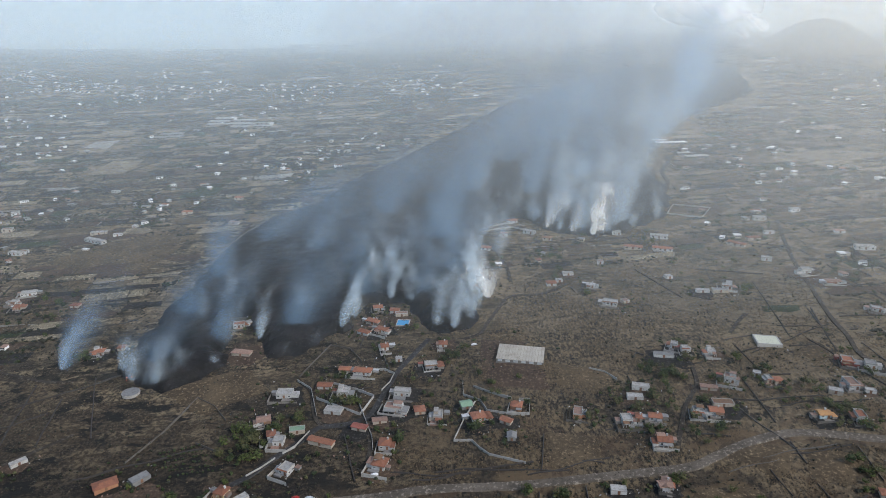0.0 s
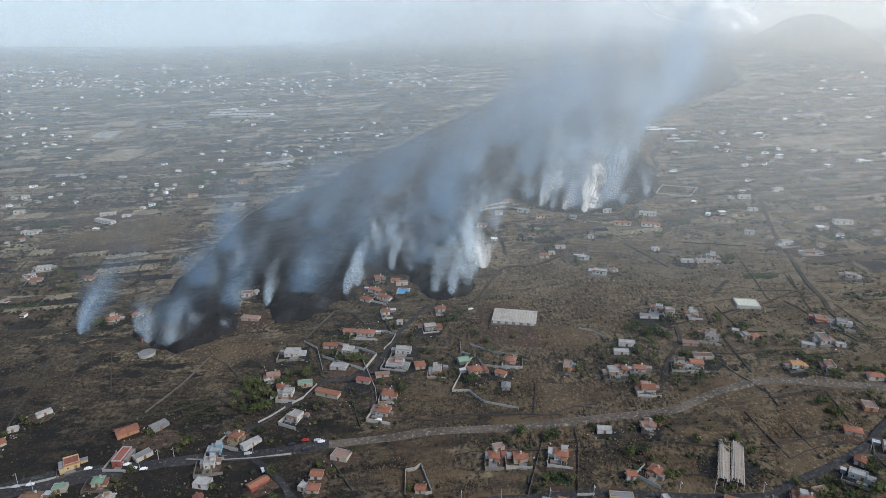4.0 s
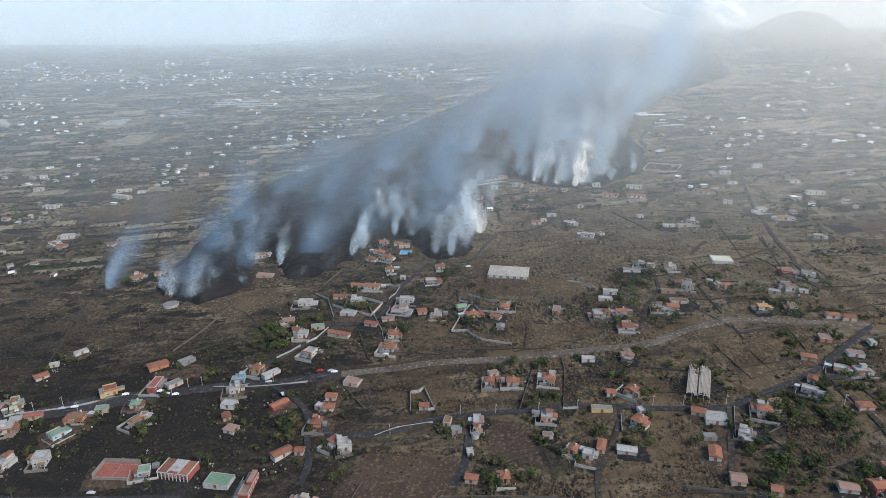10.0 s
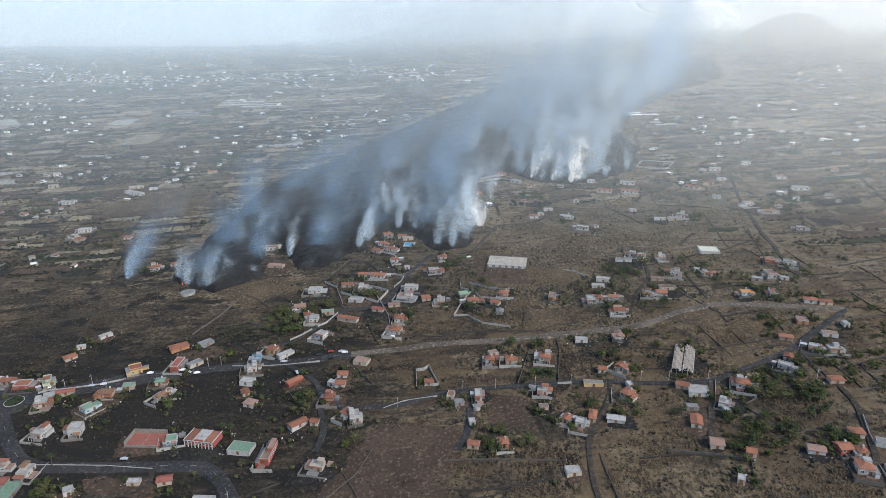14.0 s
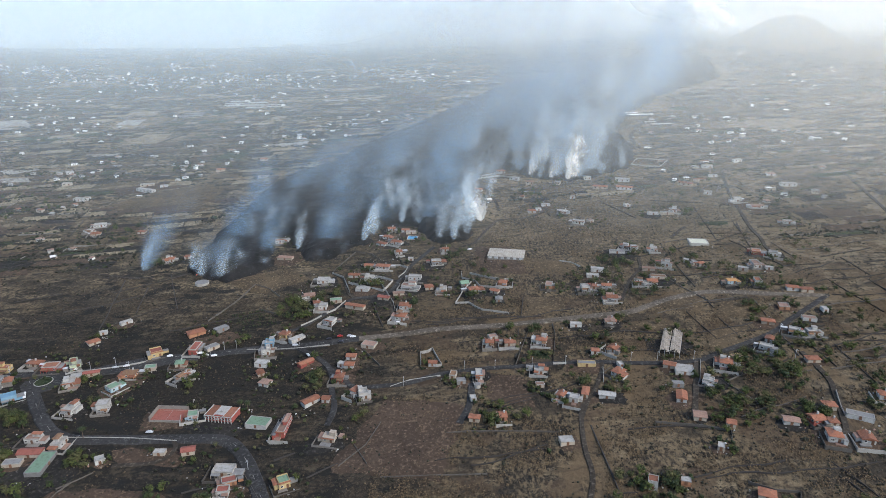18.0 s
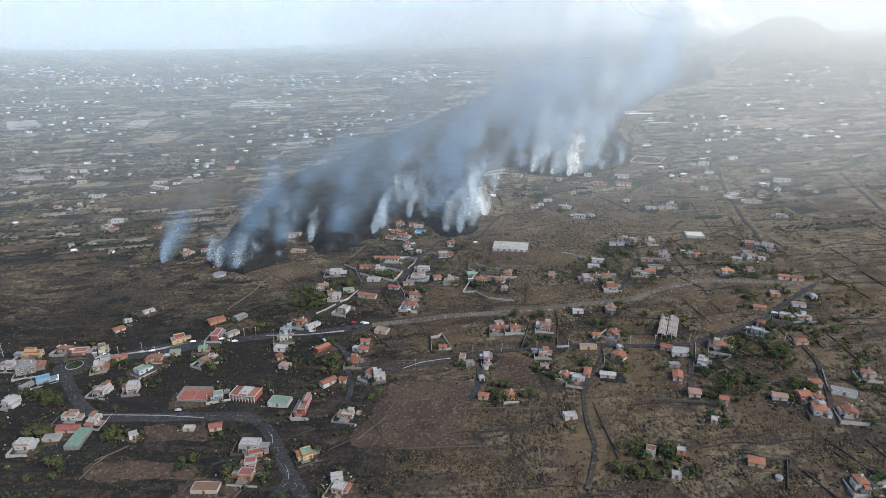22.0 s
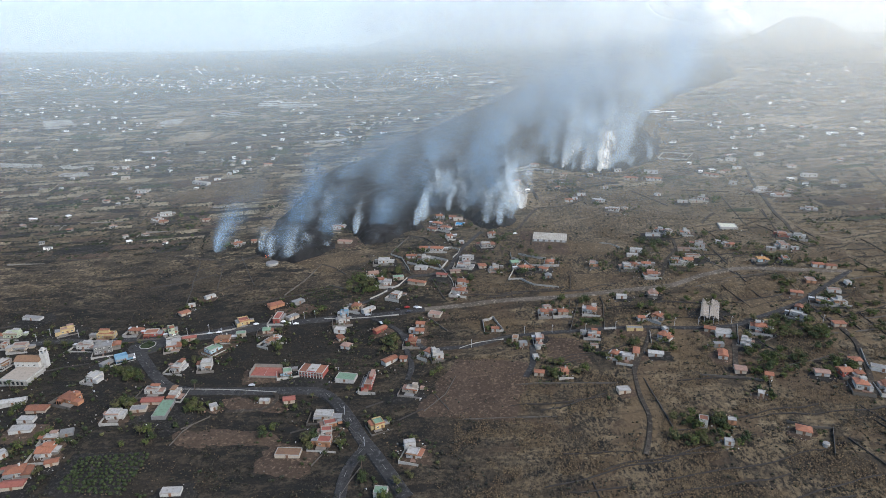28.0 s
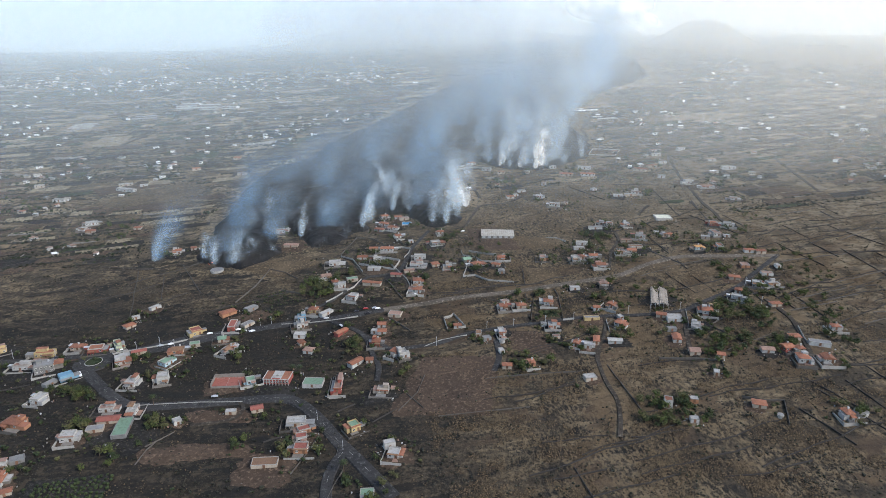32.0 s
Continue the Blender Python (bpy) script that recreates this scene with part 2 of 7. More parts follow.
    rise = value(nt, "MULTIPLY", ramp(nt, where.outputs["X"], -70, 20), ramp(nt, where.outputs["Y"], 420, 330))
    for scale, lo, hi, colour in ((0.022, 0.47, 0.40, (0.021, 0.019, 0.0165)), (0.03, 0.53, 0.60, (0.078, 0.053, 0.033)), (0.017, 0.55, 0.63, (0.125, 0.088, 0.050))):
        c = mixed(nt, value(nt, "MULTIPLY", ramp(nt, grain(nt, scale, 4, (1.0, 1.4, 1.0)), lo, hi), value(nt, "MULTIPLY", rise, 0.65)), c, colour)
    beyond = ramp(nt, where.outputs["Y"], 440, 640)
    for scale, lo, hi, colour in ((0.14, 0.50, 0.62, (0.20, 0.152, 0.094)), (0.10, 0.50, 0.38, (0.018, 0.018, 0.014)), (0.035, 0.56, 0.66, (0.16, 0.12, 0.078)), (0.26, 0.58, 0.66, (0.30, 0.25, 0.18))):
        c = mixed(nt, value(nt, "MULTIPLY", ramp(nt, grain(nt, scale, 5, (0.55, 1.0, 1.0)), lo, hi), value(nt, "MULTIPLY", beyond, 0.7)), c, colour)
    line = ramp(nt, rows.outputs["Fac"], 0.93, 1.12)
    c = mixed(nt, line, c, (0.016, 0.0155, 0.0145))
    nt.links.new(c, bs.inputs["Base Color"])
    bs.inputs["Roughness"].default_value = 0.95
    bs.inputs["Specular IOR Level"].default_value = 0.2
    bumped(nt, bs, fine, 0.6, 1.2)
    return m


GROUND = ground_material()


def soil(name, a, b, furrow=0.0):
    m, nt, bs = mat(name)
    c = mixed(nt, ramp(nt, grain(nt, 0.05, 6), 0.35, 0.65), a, b)
    fine = grain(nt, 0.5, 6)
    c = mixed(nt, ramp(nt, fine, 0.52, 0.68), c, tuple(2.0 * v for v in b))
    c = mixed(nt, ramp(nt, fine, 0.45, 0.25), c, tuple(0.45 * v for v in a))
    nt.links.new(c, bs.inputs["Base Color"])
    bs.inputs["Roughness"].default_value = 0.95
    bs.inputs["Specular IOR Level"].default_value = 0.2
    bumped(nt, bs, fine, 0.7, 0.6)
    return m


SOILS = {
    "tilled": (soil("tilled_earth", (0.054, 0.038, 0.027), (0.076, 0.053, 0.037)), "bare reddish brown tilled field"),
    "dry": (soil("dry_grass", (0.06, 0.045, 0.0285), (0.1013, 0.075, 0.045)), "dry straw-coloured grass field"),
    "green": (soil("green_crop", (0.0195, 0.03, 0.0135), (0.0345, 0.0435, 0.021)), "green vegetable plot"),
    "dark": (soil("black_cinder", (0.015, 0.01462, 0.01387), (0.0285, 0.02625, 0.02325)), "dark cinder-covered field"),
    "far_tan": (soil("far_stubble", (0.12, 0.10, 0.067), (0.22, 0.18, 0.12)), "pale stubble field"),
    "pale": (soil("pale_plot", (0.18, 0.165, 0.1425), (0.255, 0.24, 0.21)), "pale plastic-covered field"),
}
ASPHALT = soil("asphalt", (0.030, 0.030, 0.030), (0.044, 0.043, 0.042))
TRACK = soil("earth_track", (0.034, 0.029, 0.023), (0.058, 0.049, 0.039))
CINDER = soil("cinder_track", (0.080, 0.068, 0.054), (0.125, 0.106, 0.084))


def lava_material():
    m, nt, bs = mat("fresh_lava")
    big, fine = grain(nt, 0.05, 8), grain(nt, 0.35, 8)
    c = mixed(nt, ramp(nt, big, 0.35, 0.65), (0.010, 0.010, 0.011), (0.024, 0.023, 0.023))
    c = mixed(nt, ramp(nt, fine, 0.55, 0.8), c, (0.040, 0.038, 0.037))
    nt.links.new(c, bs.inputs["Base Color"])
    bs.inputs["Roughness"].default_value = 0.9
    bs.inputs["Specular IOR Level"].default_value = 0.2
    bumped(nt, bs, fine, 1.0, 1.5)
    return m


LAVA = lava_material()
EMBER, _nt, _b = mat("glowing_ember")
_b.inputs["Base Color"].default_value = (0.1, 0.02, 0.01, 1)
_b.inputs["Emission Color"].default_value, _b.inputs["Emission Strength"].default_value = (1.0, 0.16, 0.04, 1), 1.6


def foliage(name, a, b):
    m, nt, bs = mat(name)
    geo = nt.nodes.new("ShaderNodeNewGeometry")
    c = mixed(nt, geo.outputs["Random Per Island"], a, b)
    c = mixed(nt, ramp(nt, grain(nt, 1.2, 3), 0.4, 0.7), c, tuple(0.55 * v for v in a))
    nt.links.new(c, bs.inputs["Base Color"])
    bs.inputs["Roughness"].default_value = 0.8
    bs.inputs["Specular IOR Level"].default_value = 0.25
    return m


LEAVES = [foliage("leaves_dark", (0.0234, 0.0351, 0.01404), (0.04836, 0.06396, 0.0234)),
          foliage("leaves_mid", (0.048, 0.064, 0.019), (0.095, 0.112, 0.034)),
          foliage("leaves_olive", (0.060, 0.064, 0.026), (0.105, 0.102, 0.043))]
SCRUB = [foliage("scrub_dry", (0.072, 0.052, 0.031), (0.165, 0.118, 0.066)),
         foliage("scrub_grey", (0.032, 0.029, 0.021), (0.070, 0.060, 0.042)),
         foliage("scrub_dark", (0.024, 0.025, 0.017), (0.046, 0.047, 0.030))]
BARK = surface("bark", (0.10, 0.07, 0.05), 0.95)


def scattering(nt, rgb, through_light, alpha):
    """Light that smoke scatters forwards and back, where it does not let it pass."""
    out = nt.nodes["Material Output"]
    dif, tra = nt.nodes.new("ShaderNodeBsdfDiffuse"), nt.nodes.new("ShaderNodeBsdfTranslucent")
    clear = nt.nodes.new("ShaderNodeBsdfTransparent")
    for node in (dif, tra):
        if isinstance(rgb, tuple):
            node.inputs["Color"].default_value = (*rgb, 1)
        else:
            nt.links.new(rgb, node.inputs["Color"])
    m1, m2 = nt.nodes.new("ShaderNodeMixShader"), nt.nodes.new("ShaderNodeMixShader")
    m1.inputs[0].default_value = through_light
    nt.links.new(dif.outputs[0], m1.inputs[1])
    nt.links.new(tra.outputs[0], m1.inputs[2])
    nt.links.new(alpha, m2.inputs[0])
    nt.links.new(clear.outputs[0], m2.inputs[1])
    nt.links.new(m1.outputs[0], m2.inputs[2])
    nt.links.new(m2.outputs[0], out.inputs["Surface"])


def bare(name):
    m = bpy.data.materials.new(name)
    m.use_nodes = True
    m.node_tree.nodes.remove(m.node_tree.nodes["Principled BSDF"])
    return m, m.node_tree


def vapour(name, rgb, dense, scale, bite=1.15, soft=0.55, through_light=0.5, billow=0.5):
    """Curling smoke. 'veil' gives its thickness, 'flow' runs along its drift in metres; billows eat into it, the same through all its layers."""
    m, nt = bare(name)
    veil, flow = nt.nodes.new("ShaderNodeAttribute"), nt.nodes.new("ShaderNodeAttribute")
    veil.attribute_name, flow.attribute_name = "veil", "flow"
    curls = add(nt, "ShaderNodeTexNoise", Scale=scale * 0.8, Detail=5.0, Roughness=0.58, Distortion=1.2)
    nt.links.new(flow.outputs["Vector"], curls.inputs["Vector"])
    puffs = add(nt, "ShaderNodeTexNoise", Scale=scale, Detail=4.0, Roughness=0.55, Distortion=1.0)
    geo, vm = nt.nodes.new("ShaderNodeNewGeometry"), nt.nodes.new("ShaderNodeVectorMath")
    vm.operation = "MULTIPLY"
    vm.inputs[1].default_value = (1.0, 0.14, 0.55)
    nt.links.new(geo.outputs["Position"], vm.inputs[0])
    nt.links.new(vm.outputs[0], puffs.inputs["Vector"])
    both = value(nt, "ADD", value(nt, "MULTIPLY", curls.outputs["Fac"], 1 - billow), value(nt, "MULTIPLY", ramp(nt, puffs.outputs["Fac"], 0.26, 0.74), billow))
    left = value(nt, "SUBTRACT", veil.outputs["Fac"], value(nt, "MULTIPLY", both, bite))
    scattering(nt, rgb, through_light, value(nt, "MULTIPLY", ramp(nt, left, -0.1, soft), dense))
    return m


def haze_material():
    """Far haze: bluish over the valley; the upper slope's sunlit warmth is in its colour."""
    m, nt = bare("haze")
    veil, sun_tint = nt.nodes.new("ShaderNodeAttribute"), nt.nodes.new("ShaderNodeAttribute")
    veil.attribute_name, sun_tint.attribute_name = "veil", "sun_tint"
    # sunlit warmth painted into the haze colour
    rgb = mixed(nt, sun_tint.outputs["Fac"], (0.825, 0.94, 0.98), (0.95, 0.965, 0.915))
    scattering(nt, rgb, 0.22, value(nt, "MULTIPLY", veil.outputs["Fac"], ramp(nt, grain(nt, 0.0012, 5), 0.0, 0.45)))
    return m


SMOKE = {"white": vapour("white_smoke", (0.97, 0.96, 0.92), 0.30, 0.065, 1.75, 0.95, 0.25, 0.6),
         "grey": vapour("grey_smoke", (0.60, 0.70, 0.76), 0.19, 0.055, 1.7, 0.9, 0.4, 0.6),
         "blue": vapour("blue_smoke", (0.33, 0.50, 0.67), 0.17, 0.022, 0.85, 0.85, 0.5, 0.35),
         "pale": vapour("pale_smoke", (0.70, 0.82, 0.90), 0.17, 0.030, 1.5, 0.85, 0.4, 0.5),
         "ash": vapour("ash_veil", (0.62, 0.66, 0.68), 0.30, 0.006, 0.9, 0.6, 0.3),
         "cloud": vapour("bright_cloud", (0.97, 0.97, 0.95), 0.45, 0.0045, 0.8, 1.0, 0.1),
         "haze": haze_material()}


# ---------------------------------------------------------------- ground
def gz(x, y):
    """Height of the hillside."""
    p = 0.0737 * y if y < 900 else 66.33 + 0.018 * (y - 900) + 38.99 * (1 - math.exp(-(y - 900) / 700))
    k = -3 + 0.0547 * 900 * math.tanh(x / 900) + p
    k -= 4.5 * math.exp(-((x + 100) ** 2 + (y - 185) ** 2) / 11250)
    k += 4.0 * math.exp(-((x - 240) ** 2 + (y - 330) ** 2) / 24200)
    k += 4.0 * math.exp(-((x + 260) ** 2 + (y - 150) ** 2) / 7200)
    return k + 3.5 * math.exp(-((x - 225) ** 2 + (y - 150) ** 2) / 6050)


def mesh(name, verts, faces, material=None, smooth=False):
    me = bpy.data.meshes.new(name)
    me.from_pydata(verts, [], faces)
    if material:
        me.materials.append(material)
    if smooth:
        me.polygons.foreach_set("use_smooth", [True] * len(me.polygons))
    return me


def spread(steps):
    """Lines that lie ever farther apart: (step, up to) pairs, from the first number on."""
    at, out = steps[0], [steps[0]]
    for step, end in steps[1:]:
        while at < end:
            at += step
            out.append(at)
    return out


def build_ground():
    xs = spread([0, (7, 420), (16, 900), (40, 1700), (120, 4600)])
    xs = [-v for v in reversed(xs[1:])] + xs
    ys = spread([-700, (40, -60), (7, 560), (16, 1300), (50, 2600), (150, 4700)])
    verts = [(x, y, gz(x, y) + 0.7 * noise.noise(Vector((x, y, 0)) / 14) - (0.35 if y < 700 else 0.6)) for y in ys for x in xs]
    n = len(xs)
    faces = [(j * n + i, j * n + i + 1, j * n + n + i + 1, j * n + n + i) for j in range(len(ys) - 1) for i in range(n - 1)]
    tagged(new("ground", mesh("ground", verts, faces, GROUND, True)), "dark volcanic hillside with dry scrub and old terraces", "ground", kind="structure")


build_ground()


ROAD_CELLS = set()


def strip(points, width, step=4.0, bent=True):
    """Smooth left and right edges along a bent line."""
    p = [Vector((*q, 0)) for q in points]
    p = [2 * p[0] - p[1]] + p + [2 * p[-1] - p[-2]]
    line = []
    for a, b, c, d in zip(p, p[1:], p[2:], p[3:]):
        k = max(2, int((c - b).length / step))
        for i in range(k):
            t = i / k
            line.append(b + (c - b) * t if not bent else 0.5 * (2 * b + (c - a) * t + (2 * a - 5 * b + 4 * c - d) * t * t + (3 * b - a - 3 * c + d) * t ** 3))
    line.append(p[-2])
    out = []
    for i, q in enumerate(line):
        way = (line[min(i + 1, len(line) - 1)] - line[max(i - 1, 0)]).normalized()
        side = Vector((-way.y, way.x, 0)) * width / 2
        out.append((q, side))
    return out


def road(name, width, kind, *points):
    verts, faces = [], []
    for q, side in strip(points, width):
        for k, up in ((-1.3, -1.0), (-1, 0.27), (0, 0.33), (1, 0.27), (1.3, -1.0)):
            v = q + side * k
            verts.append((v.x, v.y, gz(v.x, v.y) + up))
    for i in range(len(verts) // 5 - 1):
        for k in range(4):
            a = i * 5 + k
            faces.append((a, a + 1, a + 6, a + 5))
    for q, side in strip(points, width + 5, 3.0):
        for k in (-1, -0.5, 0, 0.5, 1):
            ROAD_CELLS.add((int((q.x + side.x * k) // 3), int((q.y + side.y * k) // 3)))
    label = "dark asphalt road with worn edges" if kind == "asphalt" else "grey brown cinder track across dry fields"
    ob = tagged(new("road", mesh("road", verts, faces, ASPHALT if kind == "asphalt" else (CINDER if name == "main" else TRACK))), label, "road", kind="structure")
    if name == "main" and kind == "asphalt":
        verts, faces = [], []
        cells = strip(points, 0.16)
        for i in range(0, len(cells) - 1, 4):
            (a, s), (b, u) = cells[i], cells[i + 1]
            o = len(verts)
            for v in (a - s, a + s, b + u, b - u):
                verts.append((v.x, v.y, gz(v.x, v.y) + 0.47))
            faces.append((o, o + 1, o + 2, o + 3))
        line = new("lane_marking", mesh("lane_marking", verts, faces, COPING))
        line.parent = ob


PLOTS = []


def plot(kind, *corners):
    """A field draped over the hillside, between four corners."""
    a, b, c, d = (Vector(q) for q in corners)
    nu, nv = max(2, int((b - a).length / 5)), max(2, int((d - a).length / 5))
    verts, faces = [], []
    for j in range(nv + 1):
        for i in range(nu + 1):
            u, v = i / nu, j / nv
            q = (a * (1 - u) + b * u) * (1 - v) + (d * (1 - u) + c * u) * v
            if i in (0, nu) or j in (0, nv):
                q = q + Vector((noise.noise((q.x / 9, q.y / 9, 3)), noise.noise((q.x / 9, q.y / 9, 8)))) * 1.2
            verts.append((q.x, q.y, gz(q.x, q.y) + 0.22 + (-0.8 if i in (0, nu) or j in (0, nv) else 0)))
    faces = [(j * (nu + 1) + i, j * (nu + 1) + i + 1, (j + 1) * (nu + 1) + i + 1, (j + 1) * (nu + 1) + i) for j in range(nv) for i in range(nu)]
    PLOTS.append(((a.x + c.x) / 2, (a.y + c.y) / 2, abs(c.x - a.x) / 2 + 12, abs(c.y - a.y) / 2 + 8))
    m, label = SOILS[kind]
    tagged(new("field", mesh("field", verts, faces, m, True)), label, "field", kind="structure")


def stone_wall(height, kind, *points):
    verts, faces = [], []
    for q, side in strip(points, 0.24, 3.0, False):
        for k, up in ((-1, -1.2), (-1, height), (1, height), (1, -1.2)):
            v = q + side * k
            verts.append((v.x, v.y, gz(v.x, v.y) + up * (1 if up < 0 else 1 + 0.1 * noise.noise((v.x / 3, v.y / 3, 0)))))
    for i in range(len(verts) // 4 - 1):
        for k in range(3):
            a = i * 4 + k
            faces.append((a, a + 1, a + 5, a + 4))
    n = len(verts)
    faces += [(0, 3, 2, 1), (n - 4, n - 3, n - 2, n - 1)]
    label = "limewashed garden wall round a plot" if kind == "W" else "grey cement garden wall along a plot"
    tagged(new("garden_wall", mesh("garden_wall", verts, faces, COPING if kind == "W" else WORN)), label, "wall", kind="structure")

LAVA_FRONT = [
    (-230, 432), (-220, 414), (-203, 403), (-182, 399), (-166, 403), (-159, 416), (-157, 431), (-161, 455),
    (-173, 500), (-153, 499), (-140, 470), (-125, 440), (-102, 433), (-90, 448), (-84, 466), (-68, 468),
    (-68, 492), (-56, 512), (-37, 514), (-17, 512), (-10, 487), (1, 466), (17, 459), (29, 469),
    (37, 502), (29, 529), (24, 582), (36, 607), (45, 642), (60, 689), (98, 702), (115, 661),
    (139, 647), (167, 640), (199, 651), (239, 679), (273, 745), (276, 810), (278, 886), (332, 1022),
]
LAVA_BACK = [
    (457, 1211), (632, 1388), (776, 1838), (523, 1919), (217, 1505), (104, 1319), (5, 1090), (-69, 952),
    (-122, 859), (-151, 773), (-201, 722), (-216, 665), (-225, 570),
]


# ---------------------------------------------------------------- lava flow
def inside(poly, x, y):
    hit = False
    for (x1, y1), (x2, y2) in zip(poly, poly[1:] + poly[:1]):
        if (y1 > y) != (y2 > y) and x < (x2 - x1) * (y - y1) / (y2 - y1) + x1:
            hit = not hit
    return hit


def rim(poly, x, y):
    best = 1e9
    for (x1, y1), (x2, y2) in zip(poly, poly[1:] + poly[:1]):
        dx, dy = x2 - x1, y2 - y1
        t = max(0, min(1, ((x - x1) * dx + (y - y1) * dy) / (dx * dx + dy * dy)))
        best = min(best, (x - x1 - t * dx) ** 2 + (y - y1 - t * dy) ** 2)
    return math.sqrt(best)


def build_lava():
    poly = LAVA_FRONT + LAVA_BACK
    xs = spread([-250, (5, 300), (14, 820)])
    ys = spread([380, (5, 720), (12, 1960)])
    n, verts, faces, keep = len(xs), [], [], []
    for y in ys:
        for x in xs:
            w = 9 * noise.noise((x / 22, y / 22, 1)) + 4 * noise.noise((x / 8, y / 8, 2))
            d = rim(poly, x, y) * (1 if inside(poly, x, y) else -1) + w
            lump = noise.fractal(Vector((x, y, 0)) / 17, 1.0, 2.0, 4)
            up = -3 + min(1, max(0, d + 6) / 14) * (10 + 2.6 * lump) + min(max(d, 0), 160) * 0.02
            keep.append(d > -10)
            verts.append((x, y, gz(x, y) + up))
    for j in range(len(ys) - 1):
        for i in range(n - 1):
            q = (j * n + i, j * n + i + 1, j * n + n + i + 1, j * n + n + i)
            if any(keep[v] for v in q):
                faces.append(q)
    me = mesh("lava_flow", verts, faces, LAVA)
    bm = bmesh.new()
    bm.from_mesh(me)
    bmesh.ops.delete(bm, geom=[v for v in bm.verts if not v.link_faces], context="VERTS")
    bm.to_mesh(me)
    bm.free()
    tagged(new("lava_flow", me), "black crusted lava flow smoking across the hillside", "lava", kind="structure")


def embers(x, y, n, seed):
    rnd = random.Random(seed)
    bm = bmesh.new()
    for _ in range(n):
        px, py = x + rnd.gauss(0, 4), y + rnd.gauss(0, 3)
        s = rnd.uniform(0.2, 0.45)
        bmesh.ops.create_icosphere(bm, subdivisions=1, radius=s, matrix=Matrix.Translation((px, py, gz(px, py) + rnd.uniform(0.4, 2.0))) @ Matrix.Diagonal((1, 1, rnd.uniform(0.6, 1.6), 1)))
    me = bpy.data.meshes.new("embers")
    bm.to_mesh(me)
    bm.free()
    me.materials.append(EMBER)
    tagged(new("embers", me), "small orange flames at the lava front", "fire", kind="stuff")


# ---------------------------------------------------------------- smoke and haze
def veils(name, ribbons, kind, label, category="smoke", group=""):
    """Layered, bulging sheets of thin smoke. Each ribbon: rows of (centre, across, bulge, along, strength)."""
    verts, faces, veil, flow = [], [], [], []
    for seed, rows in enumerate(ribbons):
        n, o = 9, len(verts)
        for c, side, bulge, along, k in rows:
            wide = side.length
            for i in range(n):
                u = i / (n - 1) * 2 - 1
                verts.append(c + side * u + bulge * (1 - u * u))
                veil.append(k * (1 - u * u) ** 1.4)
                flow += (u * wide, along, seed * 37.0 + c.x * 0.02)
        for j in range(len(rows) - 1):
            for i in range(n - 1):
                a = o + j * n + i
                faces.append((a, a + 1, a + n + 1, a + n))
    me = mesh(name, verts, faces, SMOKE[kind], True)
    me.attributes.new("veil", "FLOAT", "POINT").data.foreach_set("value", veil)
    me.attributes.new("flow", "FLOAT_VECTOR", "POINT").data.foreach_set("vector", flow)
    return tagged(new(name, me), label, category, group, "stuff")


SMOKE_WORDS = {"pale": "broad soft pale smoke drifting off the lava", "white": "dense white smoke column rising from the lava edge", "grey": "grey smoke column rising from burning ground", "blue": "thin bluish smoke drifting over the lava"}
OUTLOOK = Vector((0.03, 0.94, -0.34))


def plume(x, y, height, r0, r1, lean, kind, layers=4, strength=1.0, seed=1, foot=0.0, wander=0.8):
    """Smoke from the ground up, widening and bending over with the wind, in layers that wander off its line."""
    rnd = random.Random(seed * 91 + 7)
    ribbons = []
    for q in range(layers):
        off = Vector((rnd.gauss(0, 0.5), rnd.gauss(0, 0.9), rnd.gauss(0, 0.15)))
        thin, rows, along, last = rnd.uniform(0.6, 1.15), [], rnd.uniform(0, 400), None
        tall = height * rnd.uniform(0.7, 1.2)
        blown = (lean[0] + rnd.gauss(0, 0.16), lean[1] + rnd.gauss(0, 0.12))
        n = 16
        line = []
        for i in range(n + 1):
            t = i / n
            r = r0 + (r1 - r0) * t ** 0.6
            sway = Vector((noise.noise((seed * 3.1 + q, t * 3, 0)), noise.noise((seed * 3.1 + q, t * 3, 9)), 0)) * r * wander * t
            c = Vector((x, y, gz(x, y) + 0.5 + foot)) + Vector((blown[0] * t ** 1.35, blown[1] * t ** 1.35, t)) * tall + off * r * (0.15 + 1.1 * t) + sway
            c.z = max(c.z, gz(c.x, c.y) + 0.6)
            line.append((c, r, t))
        for i, (c, r, t) in enumerate(line):
            way = (line[min(i + 1, n)][0] - line[max(i - 1, 0)][0]).normalized()
            side = way.cross(OUTLOOK).normalized() * r * thin
            if last:
                along += (c - last).length
            last = c
            fade = min(1, (t + 0.03) / 0.09) * (1 - t) ** 0.6
            rows.append((c, side, -OUTLOOK * r * 0.35, along, strength * fade))
        ribbons.append(rows)
    veils("smoke_plume", ribbons, kind, SMOKE_WORDS[kind], "smoke", "smoke plumes along the lava front")


